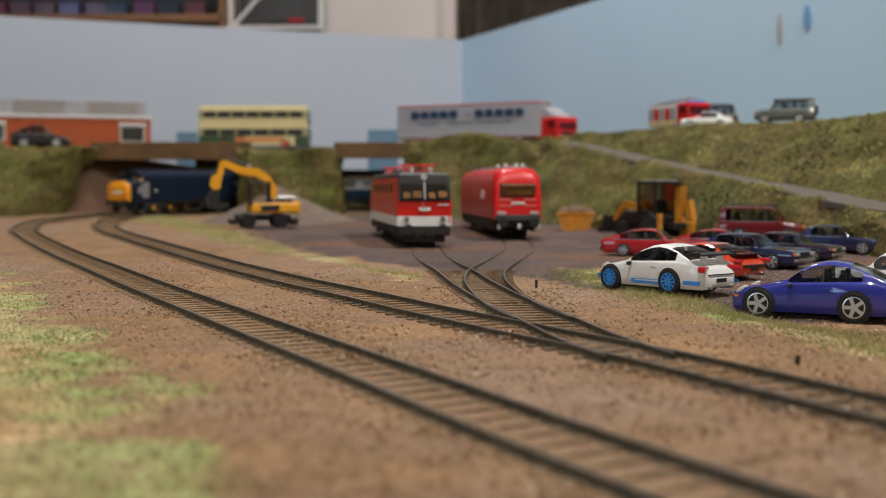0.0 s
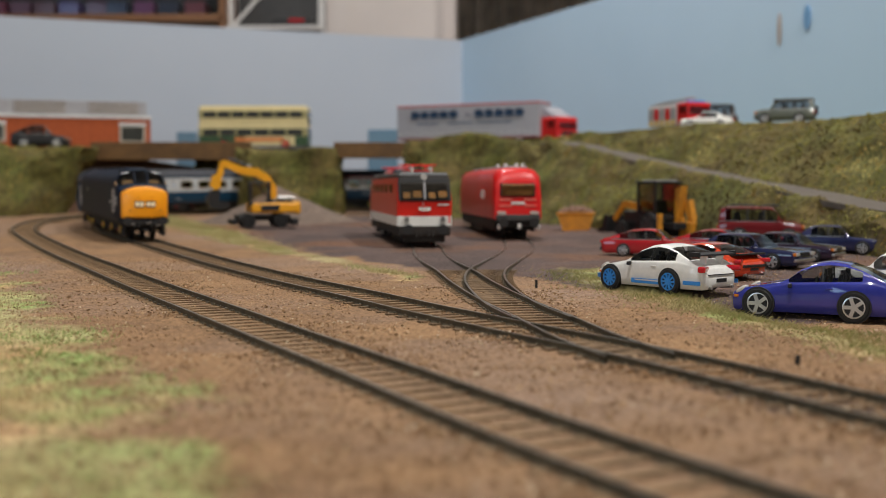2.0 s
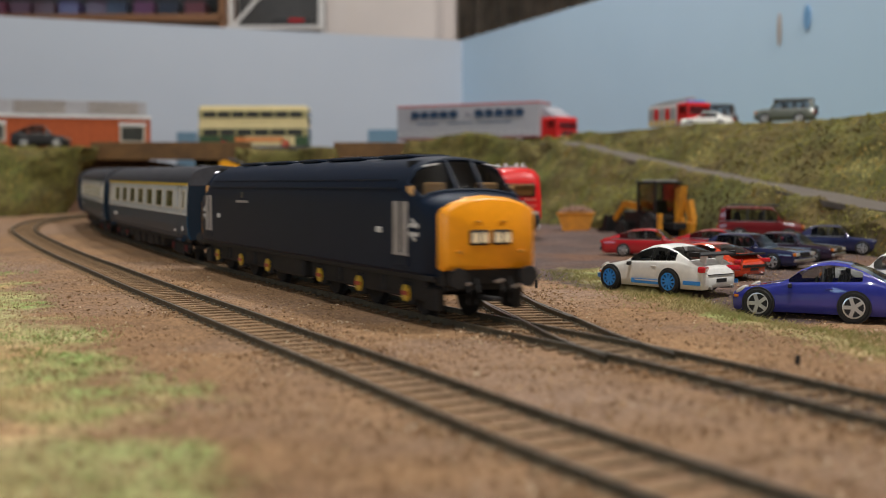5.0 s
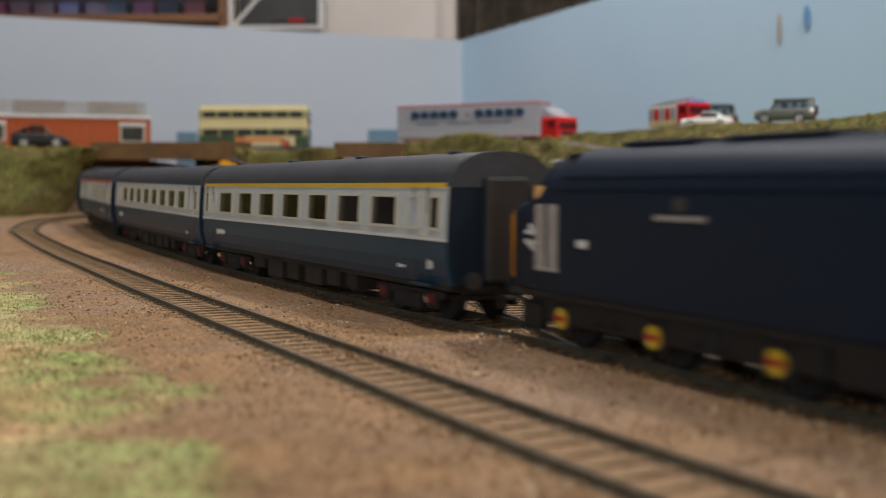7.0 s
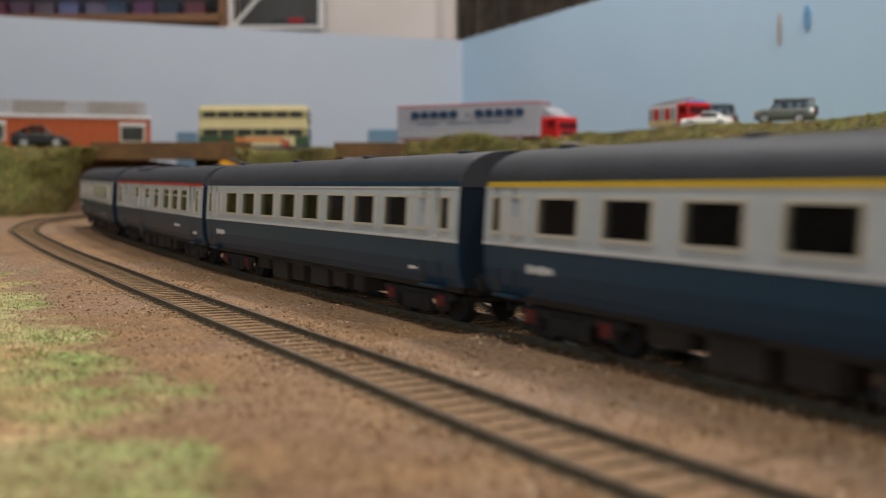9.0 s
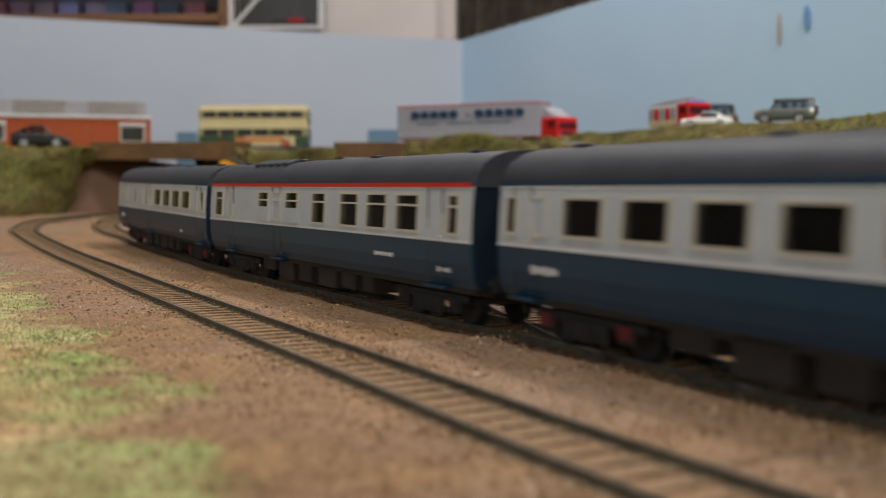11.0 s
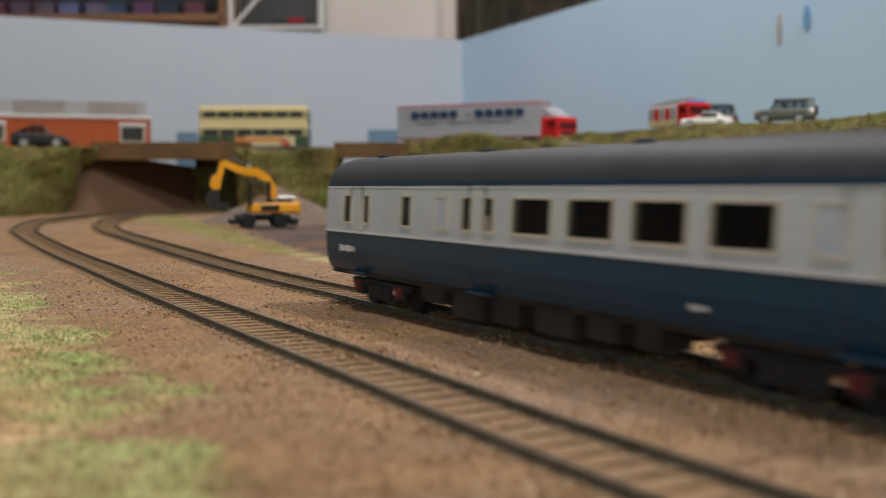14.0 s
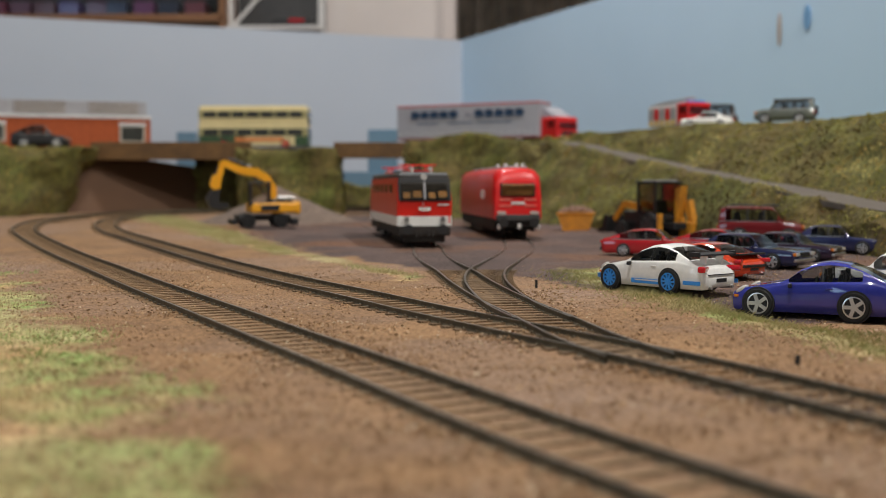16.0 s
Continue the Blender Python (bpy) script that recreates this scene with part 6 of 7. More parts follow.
# ---- plant and yard things ----
def build_excavator():
    zz = land(-160, 1010) + 2.0
    x = thing("wheeled_excavator", P(-156, 1000, zz, 0, 0, 200), "yellow wheeled excavator with raised arm on gravel", "excavator")
    ub = B()
    box(ub, 0, 0, 8.5, 46, 18, 5, 1.0)
    box(ub, -26, 0, 5, 6, 26, 6, 0.8)
    box(ub, 26, 0, 5, 4, 24, 5, 0.8)
    part("undercarriage", ub, M_BLACK, x, "black undercarriage with blade")
    for a in (-14, 14):
        for s in (-1, 1):
            add_wheel(x, a, s * 11, 6.2, 5, M_BLACK, 6)
    hb = B()
    box(hb, -9, 0, 17, 42, 30, 9, 2.0)
    house = part("house", hb, PLANT_YELLOW, x, "yellow engine house")
    part("counterweight", box(B(), -28, 0, 17, 6, 29, 11, 2.2), PLANT_YELLOW, x, "rounded counterweight")
    part("engine_cover", box(B(), -16, -6, 23, 20, 14, 3, 0.8), DARK_GREY, x, "dark engine cover")
    part("house_stripe", box(B(), -4, 15.2, 17, 16, 0.5, 5, 0.4), M_BLACK, x, "black side panel")
    part("house_stripe", box(B(), -4, -15.2, 17, 16, 0.5, 5, 0.4), M_BLACK, x, "black side panel")
    cb = B()
    for dx in (-8, 8):
        for dy in (-5.5, 5.5):
            box(cb, 4 + dx, 8 + dy, 28, 1.4, 1.4, 20)
    box(cb, 4, 8, 38.5, 18, 12.5, 1.6, 0.5)
    box(cb, 4, 8, 20, 18, 12.5, 3, 0.5)
    part("cab_frame", cb, M_BLACK, x, "black cab frame")
    part("cab_glass", box(B(), 4, 8, 29.5, 15.5, 10.6, 16, 0.4), WINDOW_CLEAR, x)
    # boom, stick and bucket reach over the cab and down in front
    bb = B()
    poly_prism(bb, [(-14, 20), (-8, 20), (-7, 32), (-2, 40), (5, 44), (15, 45), (17, 49), (14, 52), (3, 51), (-7, 45), (-13, 35)], -8, -3)
    part("boom", bb, PLANT_YELLOW, x, "bent yellow boom")
    lb = B()
    poly_prism(lb, [(13, 45), (18, 46), (31, 52), (35, 55), (32, 58), (28, 57), (14, 51)], -7.6, -3.4)
    part("link_boom", lb, PLANT_YELLOW, x, "yellow upper boom section")
    sb = B()
    poly_prism(sb, [(29, 57), (35, 57), (38, 46), (42, 44), (44, 36), (39, 31), (35, 34), (34, 42)], -7.2, -3.8)
    part("stick", sb, PLANT_YELLOW, x, "yellow dipper stick")
    rm = B()
    tube(rm, [(-4, -9.5, 28), (6, -9.0, 45)], 1.1)
    tube(rm, [(10, -5.5, 53), (28, -5.5, 59)], 1.1)
    tube(rm, [(36, -5.5, 53), (43, -5.5, 36)], 0.9)
    part("hydraulic_ram", rm, DARK_GREY, x, "hydraulic rams")
    kb = B()
    poly_prism(kb, [(36, 33), (43, 32), (47, 25), (45, 18), (36, 15), (28, 18), (29, 21), (37, 22)], -12, 1)
    part("bucket", kb, M_BLACK, x, "black digging bucket")
    part("lamp", box(B(), 10, -5.5, 53, 3, 4, 2, 0.4), LAMP_CLEAR, x, "small work lamp")
    # bars shaped as handrails, added to imitate a white highlight on the house
    rb = B()
    for s in (-1, 1):
        tube(rb, [(-26, s * 12, 22), (-26, s * 12, 26), (-10, s * 12, 26), (-8, s * 12, 22)], 0.5, 6)
    part("handrail", rb, M_METAL, x, "bright handrails on the engine house")


def build_backhoe():
    x = thing("backhoe_loader", P(157, 850, land(157, 850), 0, 0, 122), "yellow backhoe loader with black cab in the yard", "backhoe loader")
    part("bonnet", box(B(), 20, 0, 15, 22, 11, 9, 1.2), DARK_GREY, x, "dark grey bonnet")
    part("chassis", box(B(), 4, 0, 9, 58, 12, 5, 0.8), M_BLACK, x)
    cb = B()
    for dx in (-9, 9):
        for dy in (-12, 12):
            box(cb, -2 + dx, dy, 27, 1.3, 1.3, 26)
    box(cb, -2, 0, 40.5, 22, 27, 1.8, 0.6)
    box(cb, -2, 0, 15, 20, 25, 4, 0.6)
    part("cab_frame", cb, M_BLACK, x, "black cab frame and roof")
    part("cab_glass", box(B(), -2, 0, 28, 17.5, 23.5, 23, 0.3), WINDOW_DARK, x, "dark cab glass")
    part("seat", box(B(), -3, 0, 22, 7, 8, 11, 1.0), M_BLACK, x, "black seat")
    part("roof_cap", box(B(), -2, 0, 41.8, 18, 18, 1.0, 0.3), PANEL_GREY, x)
    for s in (-1, 1):
        add_wheel(x, -6, s * 12, 9.5, 6, DARK_GREY, 6)
        add_wheel(x, 26, s * 11, 6, 4.5, DARK_GREY, 6)
    fb = B()
    for s in (-1, 1):
        poly_prism(fb, [(8, 20), (8, 25), (26, 27), (38, 14), (35, 11), (25, 22)], s * 9 - 1, s * 9 + 1)
    part("loader_arm", fb, WORN_YELLOW, x, "yellow loader arms")
    sb = B()
    poly_prism(sb, [(40, 3), (52, 3), (44, 7), (42, 16), (39, 16)], -15, 15)
    part("loader_shovel", sb, M_BLACK, x, "dark loader shovel")
    bb = B()
    poly_prism(bb, [(-13, 8), (-11, 10), (-13, 36), (-18, 38), (-17, 30)], -13, -6)
    poly_prism(bb, [(-15, 26), (-20, 28), (-26, 6), (-22, 5)], -17, -12)
    part("backhoe_boom", bb, WORN_YELLOW, x, "folded yellow backhoe boom")
    kb = B()
    poly_prism(kb, [(-20, 12), (-27, 11), (-26, 2), (-20, 1), (-18, 5), (-23, 6)], -18, -8)
    part("backhoe_bucket", kb, WORN_YELLOW, x, "yellow backhoe bucket")
    lb = B()
    for s in (-1, 1):
        box(lb, -17, s * 11 + 2, 9 if s > 0 else 8, 3, 3.4, 18 if s > 0 else 14, 0.5)
    part("stabiliser", lb, WORN_YELLOW, x, "yellow stabiliser legs")


def build_skip():
    s = thing("skip", P(108, 940, land(108, 940), 0, 0, -8), "yellow skip heaped with brick rubble", "skip")
    bm = B()
    poly_prism(bm, [(-10, 0), (10, 0), (15, 15), (-15, 15)], -9, 9)
    part("body", bm, WORN_YELLOW, s, "yellow skip body")
    rb = B()
    for y in (-9.4, 9.4):
        box(rb, 0, y, 15, 31, 1.2, 1.4, 0.3)
        for x in (-6, 0, 6):
            box(rb, x, y, 8, 1.2, 0.8, 14)
    part("rim", rb, WORN_YELLOW, s)
    hb = B()
    rnd = random.Random(4)
    for k in range(150):
        x, y = rnd.uniform(-13, 13), rnd.uniform(-8, 8)
        z = 14.5 + 6.5 * max(0, 1 - (x / 15) ** 2 - (y / 11) ** 2) * rnd.uniform(0.5, 1)
        a = rnd.uniform(1.6, 3.4)
        box(hb, x, y, z, a, a * rnd.uniform(0.6, 1), a * rnd.uniform(0.5, 0.9), 0, rnd.uniform(0, 180), rnd.uniform(-40, 40), rnd.uniform(-40, 40))
    part("rubble", hb, RUBBLE, s, "heap of broken brick", kind="stuff")


def build_heap():
    bm = B()
    n, m = 56, 20
    prev = None
    cx, cy = -160, 1130
    for j in range(m + 1):
        r = j / m
        ring = []
        for k in range(n):
            a = 2 * math.pi * k / n
            rr = r * (92 + 12 * lump(math.cos(a) * 40, math.sin(a) * 40, 3, 30))
            x, y = cx + rr * math.cos(a), cy + rr * 0.95 * math.sin(a)
            z = land(x, y) - 2 + 38 * (1 - r) ** 1.35 + 1.6 * lump(x, y, 0, 9) * (1 - r * 0.5) + 0.8 * lump(x, y, 4, 4)
            ring.append(bm.verts.new((x, y, z)))
        if prev:
            for k in range(n):
                bm.faces.new((prev[k], prev[(k + 1) % n], ring[(k + 1) % n], ring[k]))
        prev = ring
    bmesh.ops.remove_doubles(bm, verts=bm.verts, dist=0.01)
    bmesh.ops.recalc_face_normals(bm, faces=bm.faces)
    tagged(part("gravel_heap", bm, GRAVEL, smooth=True), "heap of brown gravel beside the excavator", "gravel heap", kind="stuff")


def build_factory():
    f = thing("factory", P(-403, 1602, 90, 0, 0, 17.9), "low red brick factory with white trim on the bank", "building")
    L, D = 420, 120
    part("wall", box(B(), -L / 2, D / 2, 22, L, D, 48, 0.4), BRICK, f, "red brick wall")
    part("fascia", box(B(), -L / 2, D / 2, 47.5, L + 3, D + 3, 4.5, 0.5), TRIM_WHITE, f, "white fascia board")
    roof = part("roof", box(B(), -L / 2, D / 2 + 6, 59.5, L - 8, D - 14, 21, 1.5), PANEL_GREY, f, "pale grey roof")
    for k in range(4):
        rl = part("rooflight", box(B(), -48 - k * 96, 12.4, 60.5, 66, 1.4, 17, 0.4), PANEL_BROWN, roof, "dark slatted rooflight")
    for k in range(4):
        for j in range(11):
            shared("roofbar", lambda: box(B(), 0, 0, 0, 0.8, 0.8, 17), TRIM_WHITE, roof, P(-18 - k * 96 - j * 6, 11.5, 60.5), "glazing_bar")
    for k in range(2):
        w = part("window", box(B(), -24 - k * 180, -0.4, 26, 34, 1.8, 26, 0.4), FRAME_CREAM, f, "cream framed loading window")
        part("pane", box(B(), -24 - k * 180, -1.2, 25, 29, 1.0, 19, 0.2), WINDOW_GREY, w)
        part("lintel", box(B(), -24 - k * 180, -1.4, 38, 36, 1.6, 4, 0.3), TRIM_WHITE, w)


def build_cutouts():
    for x0, x1, z1, y in ((-430, 10, 66, 1790), (-116, -70, 131, 1800), (-411, -381, 127, 1800)):
        t = thing("painted_cutout", P((x0 + x1) / 2, y, -3), "flat blue painted skyline block before the backscene", "cut-out board", "painted skyline blocks")
        part("board", box(B(), 0, 0, z1 / 2, x1 - x0, 14, z1 + 6, 1.0), M_BLUEBOX, t)


def build_room_things():
    # dark display cabinet and pale shelves high behind the layout
    s = thing("display_cabinet", P(-760, 2600, 0), "dark wooden display cabinet with shadowed shelves", "cabinet")
    # black back and dark carton paints put the cabinet's shadow into the colour
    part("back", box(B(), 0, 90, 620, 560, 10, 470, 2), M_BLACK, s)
    part("shelf", box(B(), 0, 20, 411, 570, 150, 16, 2), mat("shelf_wood", (0.24, 0.11, 0.045), 0.5, 0, 0.2, 8), s, "brown wooden shelf edge")
    part("shelf", box(B(), 0, 20, 700, 570, 150, 16, 2), bpy.data.materials["shelf_wood"], s)
    for x in (-282, 278):
        part("side_panel", box(B(), x, 20, 620, 12, 150, 470, 2), bpy.data.materials["shelf_wood"], s)
    rnd = random.Random(2)
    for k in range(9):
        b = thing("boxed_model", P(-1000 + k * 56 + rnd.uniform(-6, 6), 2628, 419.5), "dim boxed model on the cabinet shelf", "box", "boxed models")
        part("carton", box(B(), 0, 0, 17, 44, 60, 34, 1), paint("box_shaded_%s" % "abcdefghi"[k], (rnd.uniform(0.02, 0.12), rnd.uniform(0.015, 0.05), rnd.uniform(0.03, 0.14))), b)
    w = thing("shelf_unit", P(-370, 2600, 0), "white metal shelf unit with dark crates", "shelf unit")
    part("back", box(B(), 0, 95, 600, 200, 8, 460, 1), DARK_GREY, w)
    part("shelf", box(B(), 0, 20, 390, 205, 150, 8, 1), TRIM_WHITE, w)
    for x in (-102, 100):
        part("upright", box(B(), x, 0, 600, 14, 14, 460, 1), TRIM_WHITE, w)
    part("brace", box(B(), -52, -4, 448, 8, 4, 130, 0.5, ry=42), TRIM_WHITE, w)
    c = thing("crate", P(-330, 2600, 394.5), "dark crate with a red strip on the shelf", "crate")
    part("tub", box(B(), 0, 0, 9, 90, 70, 18, 2), M_BLACK, c)
    part("strip", box(B(), 8, -36, 13, 34, 2, 8, 0.5), CAR_RED, c)
    # a pleated curtain beyond the blue board
    bm = B()
    prev = None
    for k in range(170):
        x = 34 + k * 2.6
        y = 2655 + 7 * math.sin(k * 0.62) + 4 * math.sin(k * 0.23)
        ring = [bm.verts.new((x, y, 300)), bm.verts.new((x + 3 * math.sin(k * 0.3), y, 900))]
        if prev:
            bm.faces.new((prev[0], ring[0], ring[1], prev[1]))
        prev = ring
    bmesh.ops.solidify(bm, geom=list(bm.faces), thickness=1.2)
    tagged(part("curtain", bm, mat("curtain_cloth", (0.40, 0.35, 0.29), 0.9, 0, 0.25, 30, 0.2, 400), smooth=True), "beige pleated curtain hanging beyond the backscene", "curtain")
    d = thing("door_frame", P(14, 2690, 0), "pale painted frame on the room wall", "frame")
    part("post", box(B(), 0, 0, 600, 30, 40, 1000, 2), mat("frame_pink", (0.66, 0.58, 0.54), 0.6, 0, 0.04, 10), d)
    for x, y, z in ((0.00, -0.18, 1.4), (0.70, 0.42, 1.4), (-0.10, 1.50, 1.4)):
        l = thing("ceiling_light", pose(x, y, z), "round white ceiling spotlight", "ceiling light", "ceiling lights")
        part("housing", cyl(B(), 0, 0, 0, 95, 30, "z", 32), M_CEIL, l)
    # unseen lamp body, added only to give the low front light an origin
    dl = thing("unseen_lamp_body", pose(-0.10, -1.80, land(-100, -1800) * MM, 0, 0, 0), "white desk lamp standing on the layout board", "lamp")
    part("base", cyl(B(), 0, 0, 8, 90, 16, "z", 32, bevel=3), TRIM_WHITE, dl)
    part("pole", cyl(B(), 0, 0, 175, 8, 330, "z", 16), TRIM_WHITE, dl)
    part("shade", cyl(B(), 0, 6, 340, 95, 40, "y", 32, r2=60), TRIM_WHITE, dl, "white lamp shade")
    # small wall marks
    for x, y, z, w, h, m in ((410, 1424, 234, 3.5, 20, "mark_tan"), (429, 1378, 242, 6, 15, "mark_blue")):
        t = thing("wall_mark", P(x, y, z, 0, 0, -67.5), "small painted mark on the blue board", "mark", "marks on the blue board")
        part("mark", cyl(B(), 0, 0, 0, 1, 1.2, "y", 16), mat(m, (0.42, 0.36, 0.33) if "tan" in m else (0.16, 0.34, 0.58), 0.8), t).scale = (w, 1, h)


def build_posts():
    for x, y, h in ((38, 470, 4.6), (82, 266, 3.6)):
        t = thing("point_motor_pin", P(x, y, land(x, y)), "small dark metal pin standing in the ballast", "pin", "track pins")
        part("shaft", cyl(B(), 0, 0, h / 2, 0.55, h, "z", 10), M_FRAME, t)
        part("foot", box(B(), 0, 0, 0.5, 2.2, 1.8, 0.8, 0.2), M_FRAME, t)


# ---- planting ----
def blades(name, spots, material, label, length, spread, width=0.25, seed=1):
    """Upright fibres as thin tapered blades. spots: (x, y, z, scale)."""
    rnd = random.Random(seed)
    verts, faces = [], []
    for x, y, z, q in spots:
        a, lean = rnd.uniform(0, math.tau), rnd.uniform(0, spread)
        h = length * q * rnd.uniform(0.5, 1.2)
        dx, dy = math.cos(a) * lean * h, math.sin(a) * lean * h
        b = rnd.uniform(0, math.tau)
        wx, wy = math.cos(b) * width * q, math.sin(b) * width * q
        i = len(verts)
        verts += [((x - wx) * MM, (y - wy) * MM, (z - 0.3) * MM), ((x + wx) * MM, (y + wy) * MM, (z - 0.3) * MM), ((x + wx * 0.6 + dx * 0.5) * MM, (y + wy * 0.6 + dy * 0.5) * MM, (z + h * 0.6) * MM), ((x + dx) * MM, (y + dy) * MM, (z + h) * MM)]
        faces += [(i, i + 1, i + 2), (i, i + 2, i + 3)]
    me = bpy.data.meshes.new(name)
    me.from_pydata(verts, [], faces)
    me.materials.append(material)
    return tagged(new(name, me), label, "grass", kind="stuff")


def island_mat(name, colours, rough=1.0, patch=14.0, single=0.35, spread=0.2):
    """Colours mixed blade by blade and patch by patch."""
    m = bpy.data.materials.new(name)
    m.use_nodes = True
    n, l = m.node_tree.nodes, m.node_tree.links
    b = n["Principled BSDF"]
    b.inputs["Roughness"].default_value = rough
    b.inputs["Specular IOR Level"].default_value = 0.15
    geo, tc, no = n.new("ShaderNodeNewGeometry"), n.new("ShaderNodeTexCoord"), n.new("ShaderNodeTexNoise")
    no.inputs["Scale"].default_value, no.inputs["Detail"].default_value = patch, 3
    l.new(tc.outputs["Object"], no.inputs["Vector"])
    mr = n.new("ShaderNodeMapRange")
    mr.inputs["From Min"].default_value, mr.inputs["From Max"].default_value = 0.5 - spread, 0.5 + spread
    l.new(no.outputs["Fac"], mr.inputs["Value"])
    add = n.new("ShaderNodeMath")
    add.operation = "MULTIPLY_ADD"
    l.new(geo.outputs["Random Per Island"], add.inputs[0])
    add.inputs[1].default_value = single
    sc = n.new("ShaderNodeMath")
    sc.operation = "MULTIPLY"
    l.new(mr.outputs["Result"], sc.inputs[0])
    sc.inputs[1].default_value = 1 - single
    l.new(sc.outputs[0], add.inputs[2])
    ramp = n.new("ShaderNodeValToRGB")
    el = ramp.color_ramp.elements
    while len(el) < len(colours):
        el.new(0.5)
    for k, c in enumerate(colours):
        el[k].position = k / (len(colours) - 1)
        el[k].color = (*c, 1)
    l.new(add.outputs[0], ramp.inputs["Fac"])
    l.new(ramp.outputs["Color"], b.inputs["Base Color"])
    return m


M_FIBRE = island_mat("fibre_green", [(0.22, 0.35, 0.10), (0.32, 0.42, 0.15), (0.46, 0.44, 0.22), (0.60, 0.47, 0.27), (0.60, 0.37, 0.19)], patch=17, single=0.22)
M_PALE = island_mat("fibre_pale", [(0.25, 0.25, 0.085), (0.40, 0.37, 0.16), (0.47, 0.40, 0.21), (0.30, 0.27, 0.11)], patch=30)
M_STRAW = island_mat("fibre_straw", [(0.17, 0.20, 0.055), (0.30, 0.29, 0.11), (0.44, 0.37, 0.19), (0.22, 0.26, 0.075)], patch=30)
M_CLUMP = island_mat("bank_clumps", [(0.050, 0.034, 0.010), (0.13, 0.085, 0.022), (0.15, 0.14, 0.028), (0.36, 0.32, 0.085), (0.18, 0.18, 0.034), (0.34, 0.20, 0.055), (0.56, 0.48, 0.18)], patch=20, single=0.05, spread=0.13)
M_STONE = island_mat("ballast_grain", [(0.085, 0.05, 0.03), (0.30, 0.18, 0.095), (0.46, 0.30, 0.165), (0.18, 0.105, 0.06), (0.40, 0.25, 0.13), (0.80, 0.68, 0.50)], 0.9, 20, 0.85)


def ground_z(x, y):
    return land(x, y) + 1.5 + 0.9 * lump(x, y, 0, 30) + 0.5 * lump(x, y, 5, 11)


def build_grass():
    rnd = random.Random(7)
    # green fibres in the near corner
    spots = []
    while len(spots) < 22000:
        y = rnd.uniform(95, 700)
        edge = interp(y, [95, 163, 234, 379, 613, 760], [-2, -29, -60, -126, -237, -330])
        x = rnd.uniform(edge - 130 - 0.2 * y, edge + 16)
        d = edge - x + 20 * lump(x, y, 1, 34) + 14 * lump(x, y, 4, 11) + 8
        if d < 0 or x < -0.42 * y - 25 or rnd.random() > min(1, (d / 60) ** 1.3 + 0.04) or (lump(x, y, 11, 30) > 0.15 and rnd.random() < 0.75):
            continue
        spots.append((x, y, ground_z(x, y), 0.75 if d > 10 else 0.55))
    blades("static_grass", spots, M_FIBRE, "bright green static grass along the layout's front edge", 1.5, 1.2, 0.24, 3)
    # thin strip between the main line and the yard
    spots = []
    while len(spots) < 12000:
        y = 526 + 740 * rnd.random() ** 0.8
        x = interp(y, [526, 569, 646, 793, 999, 1262], STRIP_X)
        w = interp(y, [526, 646, 793, 1262], [6, 10, 14, 24])
        x += rnd.gauss(0, 0.62) * w
        if lump(x, y, 6, 40) > 0.45:
            continue
        spots.append((x, y, ground_z(x, y), 0.9))
    blades("static_grass", spots, M_PALE, "strip of pale yellow-green grass beside the main line", 2.0, 1.0, 0.25, 4)
    # verge before the parked cars
    spots = []
    while len(spots) < 21000:
        y = rnd.uniform(262, 560)
        edge = interp(y, [262, 280, 322, 405, 511, 576], [110, 108, 99, 82, 66, 60])
        x = edge + rnd.gauss(6, 11) + (20 * rnd.random() if y < 350 else 0)
        if lump(x, y, 8, 22) < -0.3:
            continue
        spots.append((x, y, land(x, y) + 1.2 + 0.5 * lump(x, y, 0, 30), rnd.choice((0.5, 0.6, 0.7, 0.8, 0.9, 1.3))))
    blades("static_grass", spots, M_STRAW, "ragged dry grass before the parked cars", 1.7, 1.6, 0.08, 5)


def build_bank_cover():
    """Flock clumps over every bank, taken from the banks' own faces."""
    rnd = random.Random(11)
    verts, faces = [], []
    for ob in [o for o in scene.objects if o.name.split(".")[0] == "embankment"]:
        me = ob.data
        for p in me.polygons:
            c, nrm = p.center, p.normal
            if nrm.z < 0:
                nrm = -nrm if abs(nrm.z) > 0.2 else nrm
            if nrm.y > 0.3:
                nrm = -nrm
            area = p.area * 1e6
            count = area / 6.5
            count = min(55, int(count) + (1 if rnd.random() < count % 1 else 0))
            vs = [me.vertices[i].co for i in p.vertices]
            for _ in range(count):
                a, b = rnd.random(), rnd.random()
                q = (vs[0] * (1 - a) + vs[1] * a) * (1 - b) + (vs[3 % len(vs)] * (1 - a) + vs[2] * a) * b
                r = rnd.choice((0.6, 0.8, 1.0, 1.3, 1.7)) * MM
                q = q + nrm * r * rnd.uniform(-0.2, 0.35)
                i = len(verts)
                for k in range(5):
                    v = Vector((rnd.gauss(0, 1), rnd.gauss(0, 1), rnd.gauss(0, 1))).normalized() * r * rnd.uniform(0.6, 1.1)
                    verts.append(q + v)
                faces += [(i, i + 1, i + 2), (i, i + 2, i + 3), (i, i + 3, i + 4), (i + 1, i + 3, i + 4), (i + 1, i + 2, i + 4)]
    me = bpy.data.meshes.new("bank_scrub")
    me.from_pydata(verts, [], faces)
    me.materials.append(M_CLUMP)
    tagged(new("bank_scrub", me), "green and brown scrub and flock covering the banks", "scrub", kind="stuff")


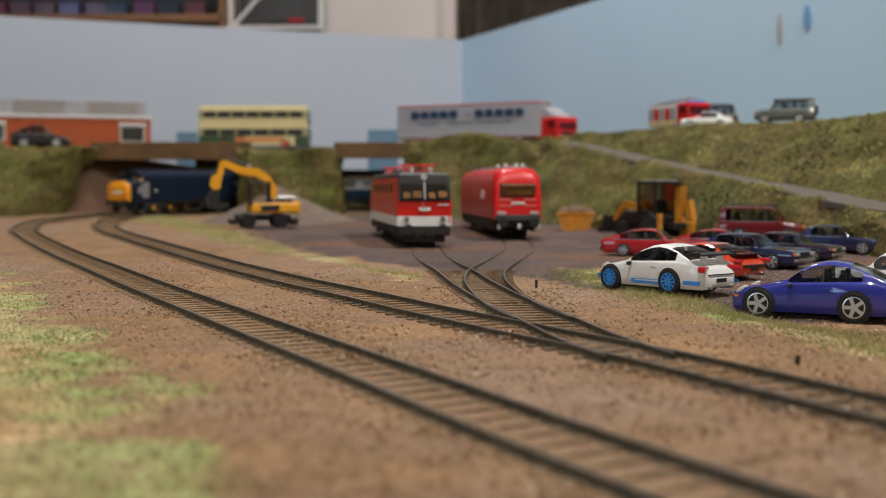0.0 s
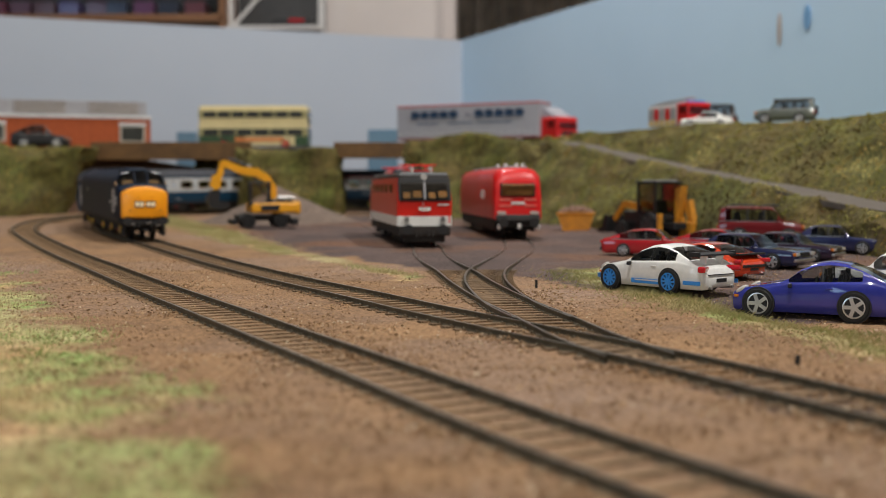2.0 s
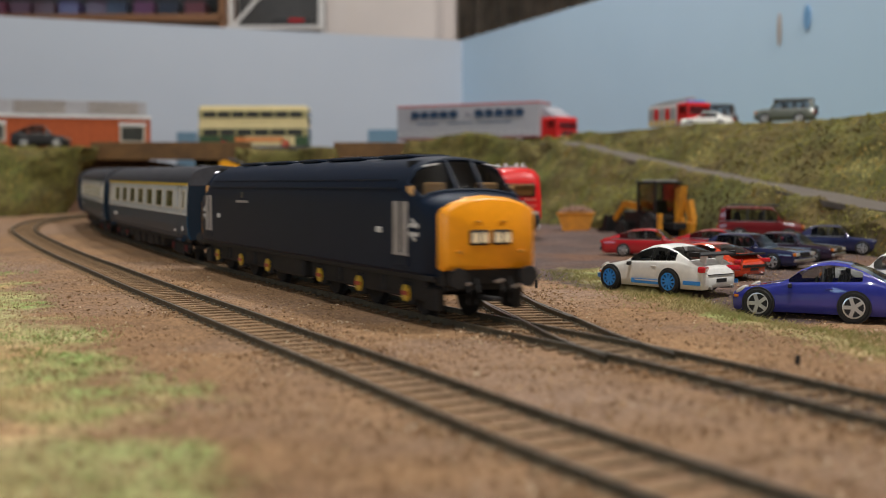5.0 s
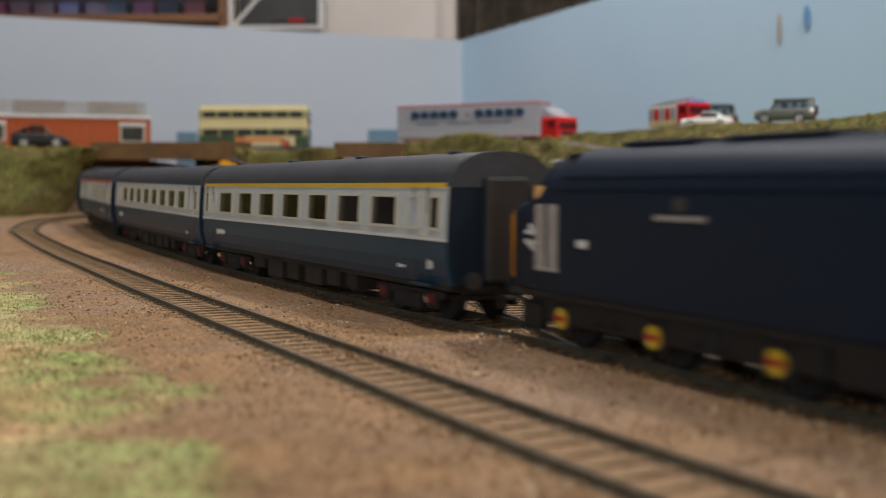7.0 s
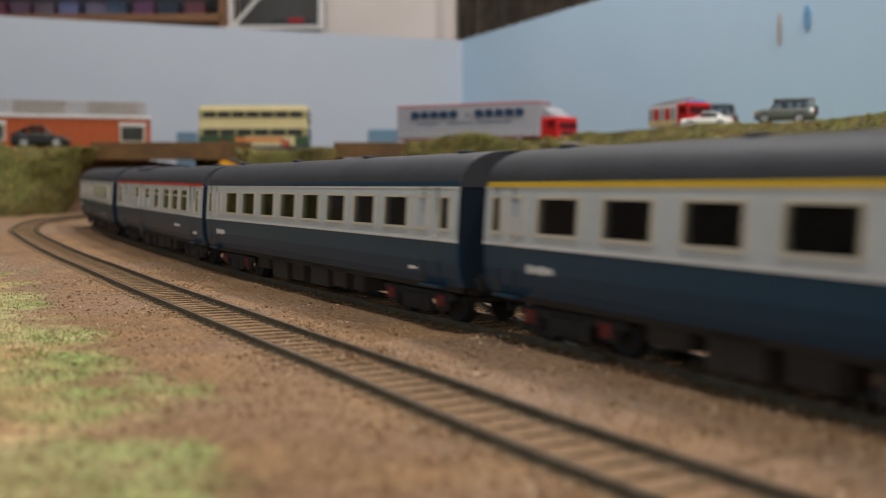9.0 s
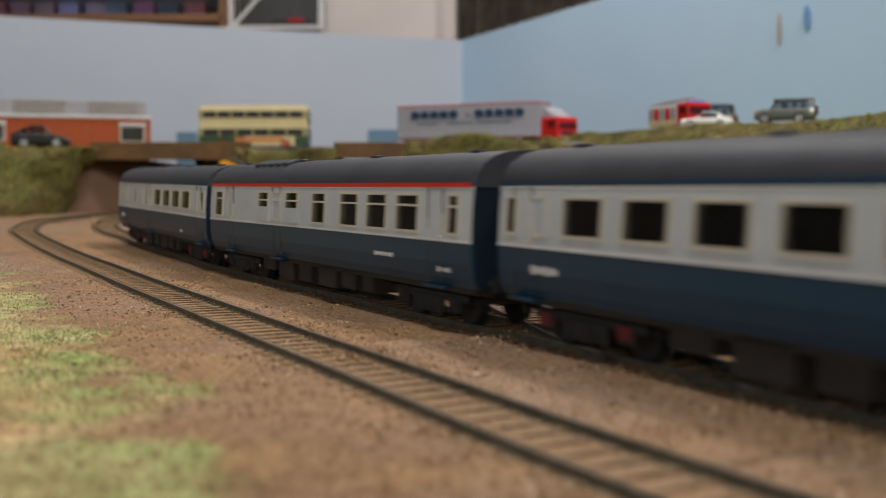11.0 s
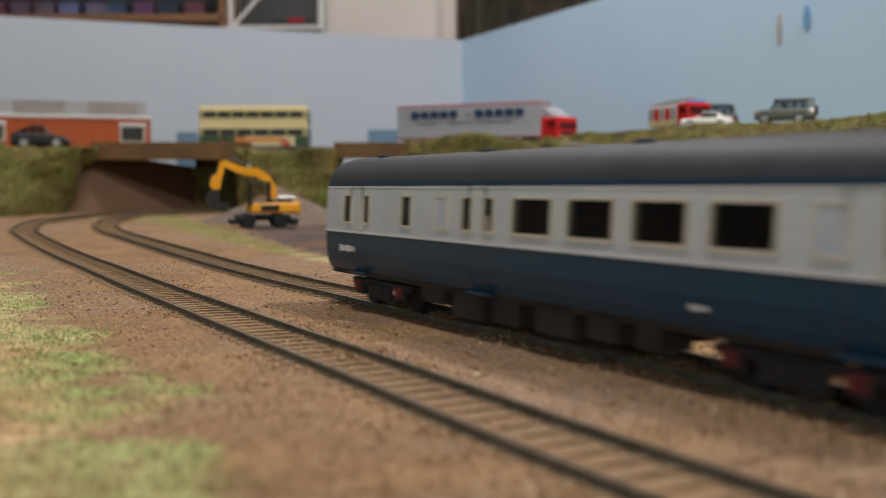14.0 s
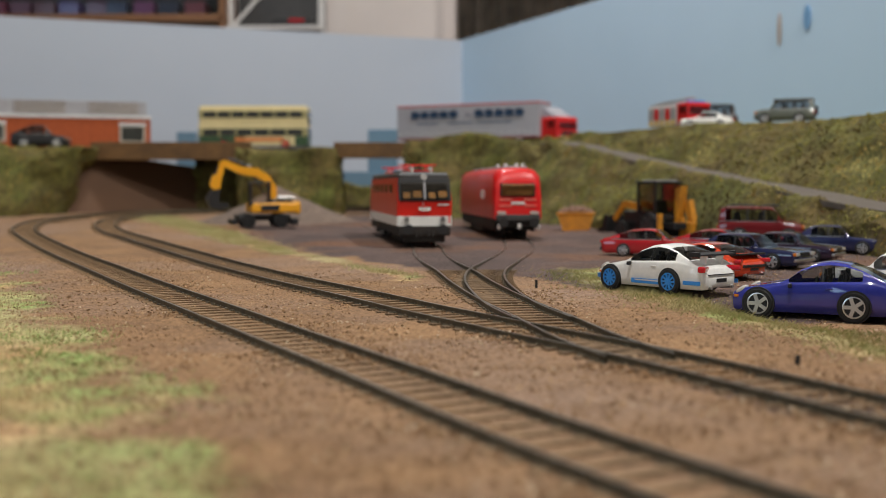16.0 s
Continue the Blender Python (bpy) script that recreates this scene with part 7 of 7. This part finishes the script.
def build_grains():
    rnd = random.Random(21)
    verts, faces = [], []
    n = 0
    while n < 150000:
        y = 95 + 560 * rnd.random() ** 1.6
        x = rnd.uniform(-0.42 * y - 10, 0.42 * y + 10)
        z = ground_z(x, y) - 0.1
        r = rnd.choice((0.22, 0.3, 0.38, 0.5, 0.7)) * rnd.uniform(0.7, 1.2)
        i = len(verts)
        for k in range(4):
            v = Vector((rnd.gauss(0, 1), rnd.gauss(0, 1), rnd.gauss(0, 0.7))).normalized() * r
            verts.append(((x + v.x) * MM, (y + v.y) * MM, (z + v.z) * MM))
        faces += [(i, i + 1, i + 2), (i, i + 1, i + 3), (i + 1, i + 2, i + 3), (i, i + 2, i + 3)]
        n += 1
    me = bpy.data.meshes.new("ballast_grain")
    me.from_pydata(verts, [], faces)
    me.materials.append(M_STONE)
    tagged(new("ballast_grain", me), "loose brown ballast grains scattered over the board", "ballast", kind="stuff")


def build_sleepers():
    """Sleepers, last: those in plain view as parts, the rest joined."""
    for key, tr in TRACK_THINGS.items():
        s, xy = TRACKS[key]
        bm = B()
        count = 0
        pos = 3.0
        while pos < s[-1] - 3:
            x, y = np.interp(pos, s, xy[:, 0]), np.interp(pos, s, xy[:, 1])
            x2, y2 = np.interp(pos + 1, s, xy[:, 0]), np.interp(pos + 1, s, xy[:, 1])
            yaw = math.degrees(math.atan2(y2 - y, x2 - x))
            z = grade(y) + RAIL_Z - 2.5
            if (key == "siding_2" and pos < 60) or (key.startswith("siding") and y > 560):
                pos += 7.6
                continue
            if 90 < y < 900 and x < 260:
                shared("sleeper_" + key, lambda: box(B(), 0, 0, 0, 2.7, 25.0 if key != "siding_1" else 24, 1.8), M_SLEEPER_DUSTY if key == "near" else M_SLEEPER, tr,
                       P(x, y, z + 0.25 * lump(x, y, 0, 15), 0, 0, yaw), "sleeper")
                count += 1
            else:
                box(bm, x, y, z, 2.7, 25.0, 1.8, 0, yaw)
            pos += 7.6
        part("sleeper_run", bm, M_SLEEPER_DUSTY, tr, kind="stuff")
        clips = B()
        pos = 3.0
        while pos < s[-1] - 3:
            x, y = np.interp(pos, s, xy[:, 0]), np.interp(pos, s, xy[:, 1])
            x2, y2 = np.interp(pos + 1, s, xy[:, 0]), np.interp(pos + 1, s, xy[:, 1])
            if 90 < y < 560 and x < 200:
                yaw = math.atan2(y2 - y, x2 - x)
                for side in (-1, 1):
                    for off in (7.6, 9.6):
                        box(clips, x - math.sin(yaw) * side * off, y + math.cos(yaw) * side * off, grade(y) + RAIL_Z - 1.5, 1.2, 0.8, 0.7, 0, math.degrees(yaw))
            pos += 7.6
        part("rail_clips", clips, M_RAIL, tr, "small dark rail chairs", kind="stuff")


build_cars()
build_bus()
build_lorry()
build_fire_engine()
TRAIN = build_train()
build_red_electric()
build_red_diesel()
build_excavator()
build_backhoe()
build_skip()
build_heap()
build_factory()
build_cutouts()
build_room_things()
build_posts()
build_grass()
build_bank_cover()
build_grains()
build_sleepers()


# ---- what moves ----
# seconds and the place of the locomotive's front along the main line
RUN = [(0.0, 2033), (0.5, 2128), (1.0, 2255), (1.5, 2393), (2.0, 2520), (2.5, 2619), (3.0, 2706), (3.5, 2790), (4.0, 2866), (4.2, 2895), (5.2, 3046), (6.3, 3205), (7.0, 3310), (7.5, 3381),
       (8.0, 3449), (8.5, 3515), (9.0, 3582), (9.2, 3609), (10.3, 3760), (11.5, 3924), (12.0, 3993),
       (12.5, 4063), (13.0, 4136), (13.5, 4204), (14.0, 4273), (14.5, 4342), (15.0, 4413), (15.5, 4489), (16.0, 4566)]
LOCO_LEN, COACH_PITCH, GAP = 270.0, 266.0, 15.5


def front_at(t):
    return float(np.interp(t, [r[0] for r in RUN], [r[1] for r in RUN]))


def vehicle_pose(s_mid, half_base):
    a, b = on_main(s_mid - half_base), on_main(s_mid + half_base)
    c = (a + b) / 2
    z = grade(c[1]) + RAIL_Z
    d = b - a
    rise = math.degrees(math.atan2(grade(b[1]) - grade(a[1]), math.hypot(*d)))
    return P(c[0], c[1], z, 0, -rise, math.degrees(math.atan2(d[1], d[0])))


def motions():
    offset = LOCO_LEN / 2
    for i, (veh, half, bogies) in enumerate(TRAIN):
        back = LOCO_LEN / 2 if i == 0 else LOCO_LEN + GAP + COACH_PITCH * (i - 0.5)
        times = [k * 0.25 for k in range(65)]
        rows = [(t, vehicle_pose(front_at(t) - back, half)) for t in times]
        walk(veh, rows)
        for bogie, dx in bogies:
            brow = []
            for t, m in rows[::2]:
                s = front_at(t) - back + dx
                d = on_main(s + 12) - on_main(s - 12)
                yaw = math.atan2(d[1], d[0]) - m.to_euler().z
                yaw = (yaw + math.pi) % (2 * math.pi) - math.pi
                brow.append((t, P(dx, 0, 0, 0, 0, math.degrees(yaw))))
            walk(bogie, brow)


motions()
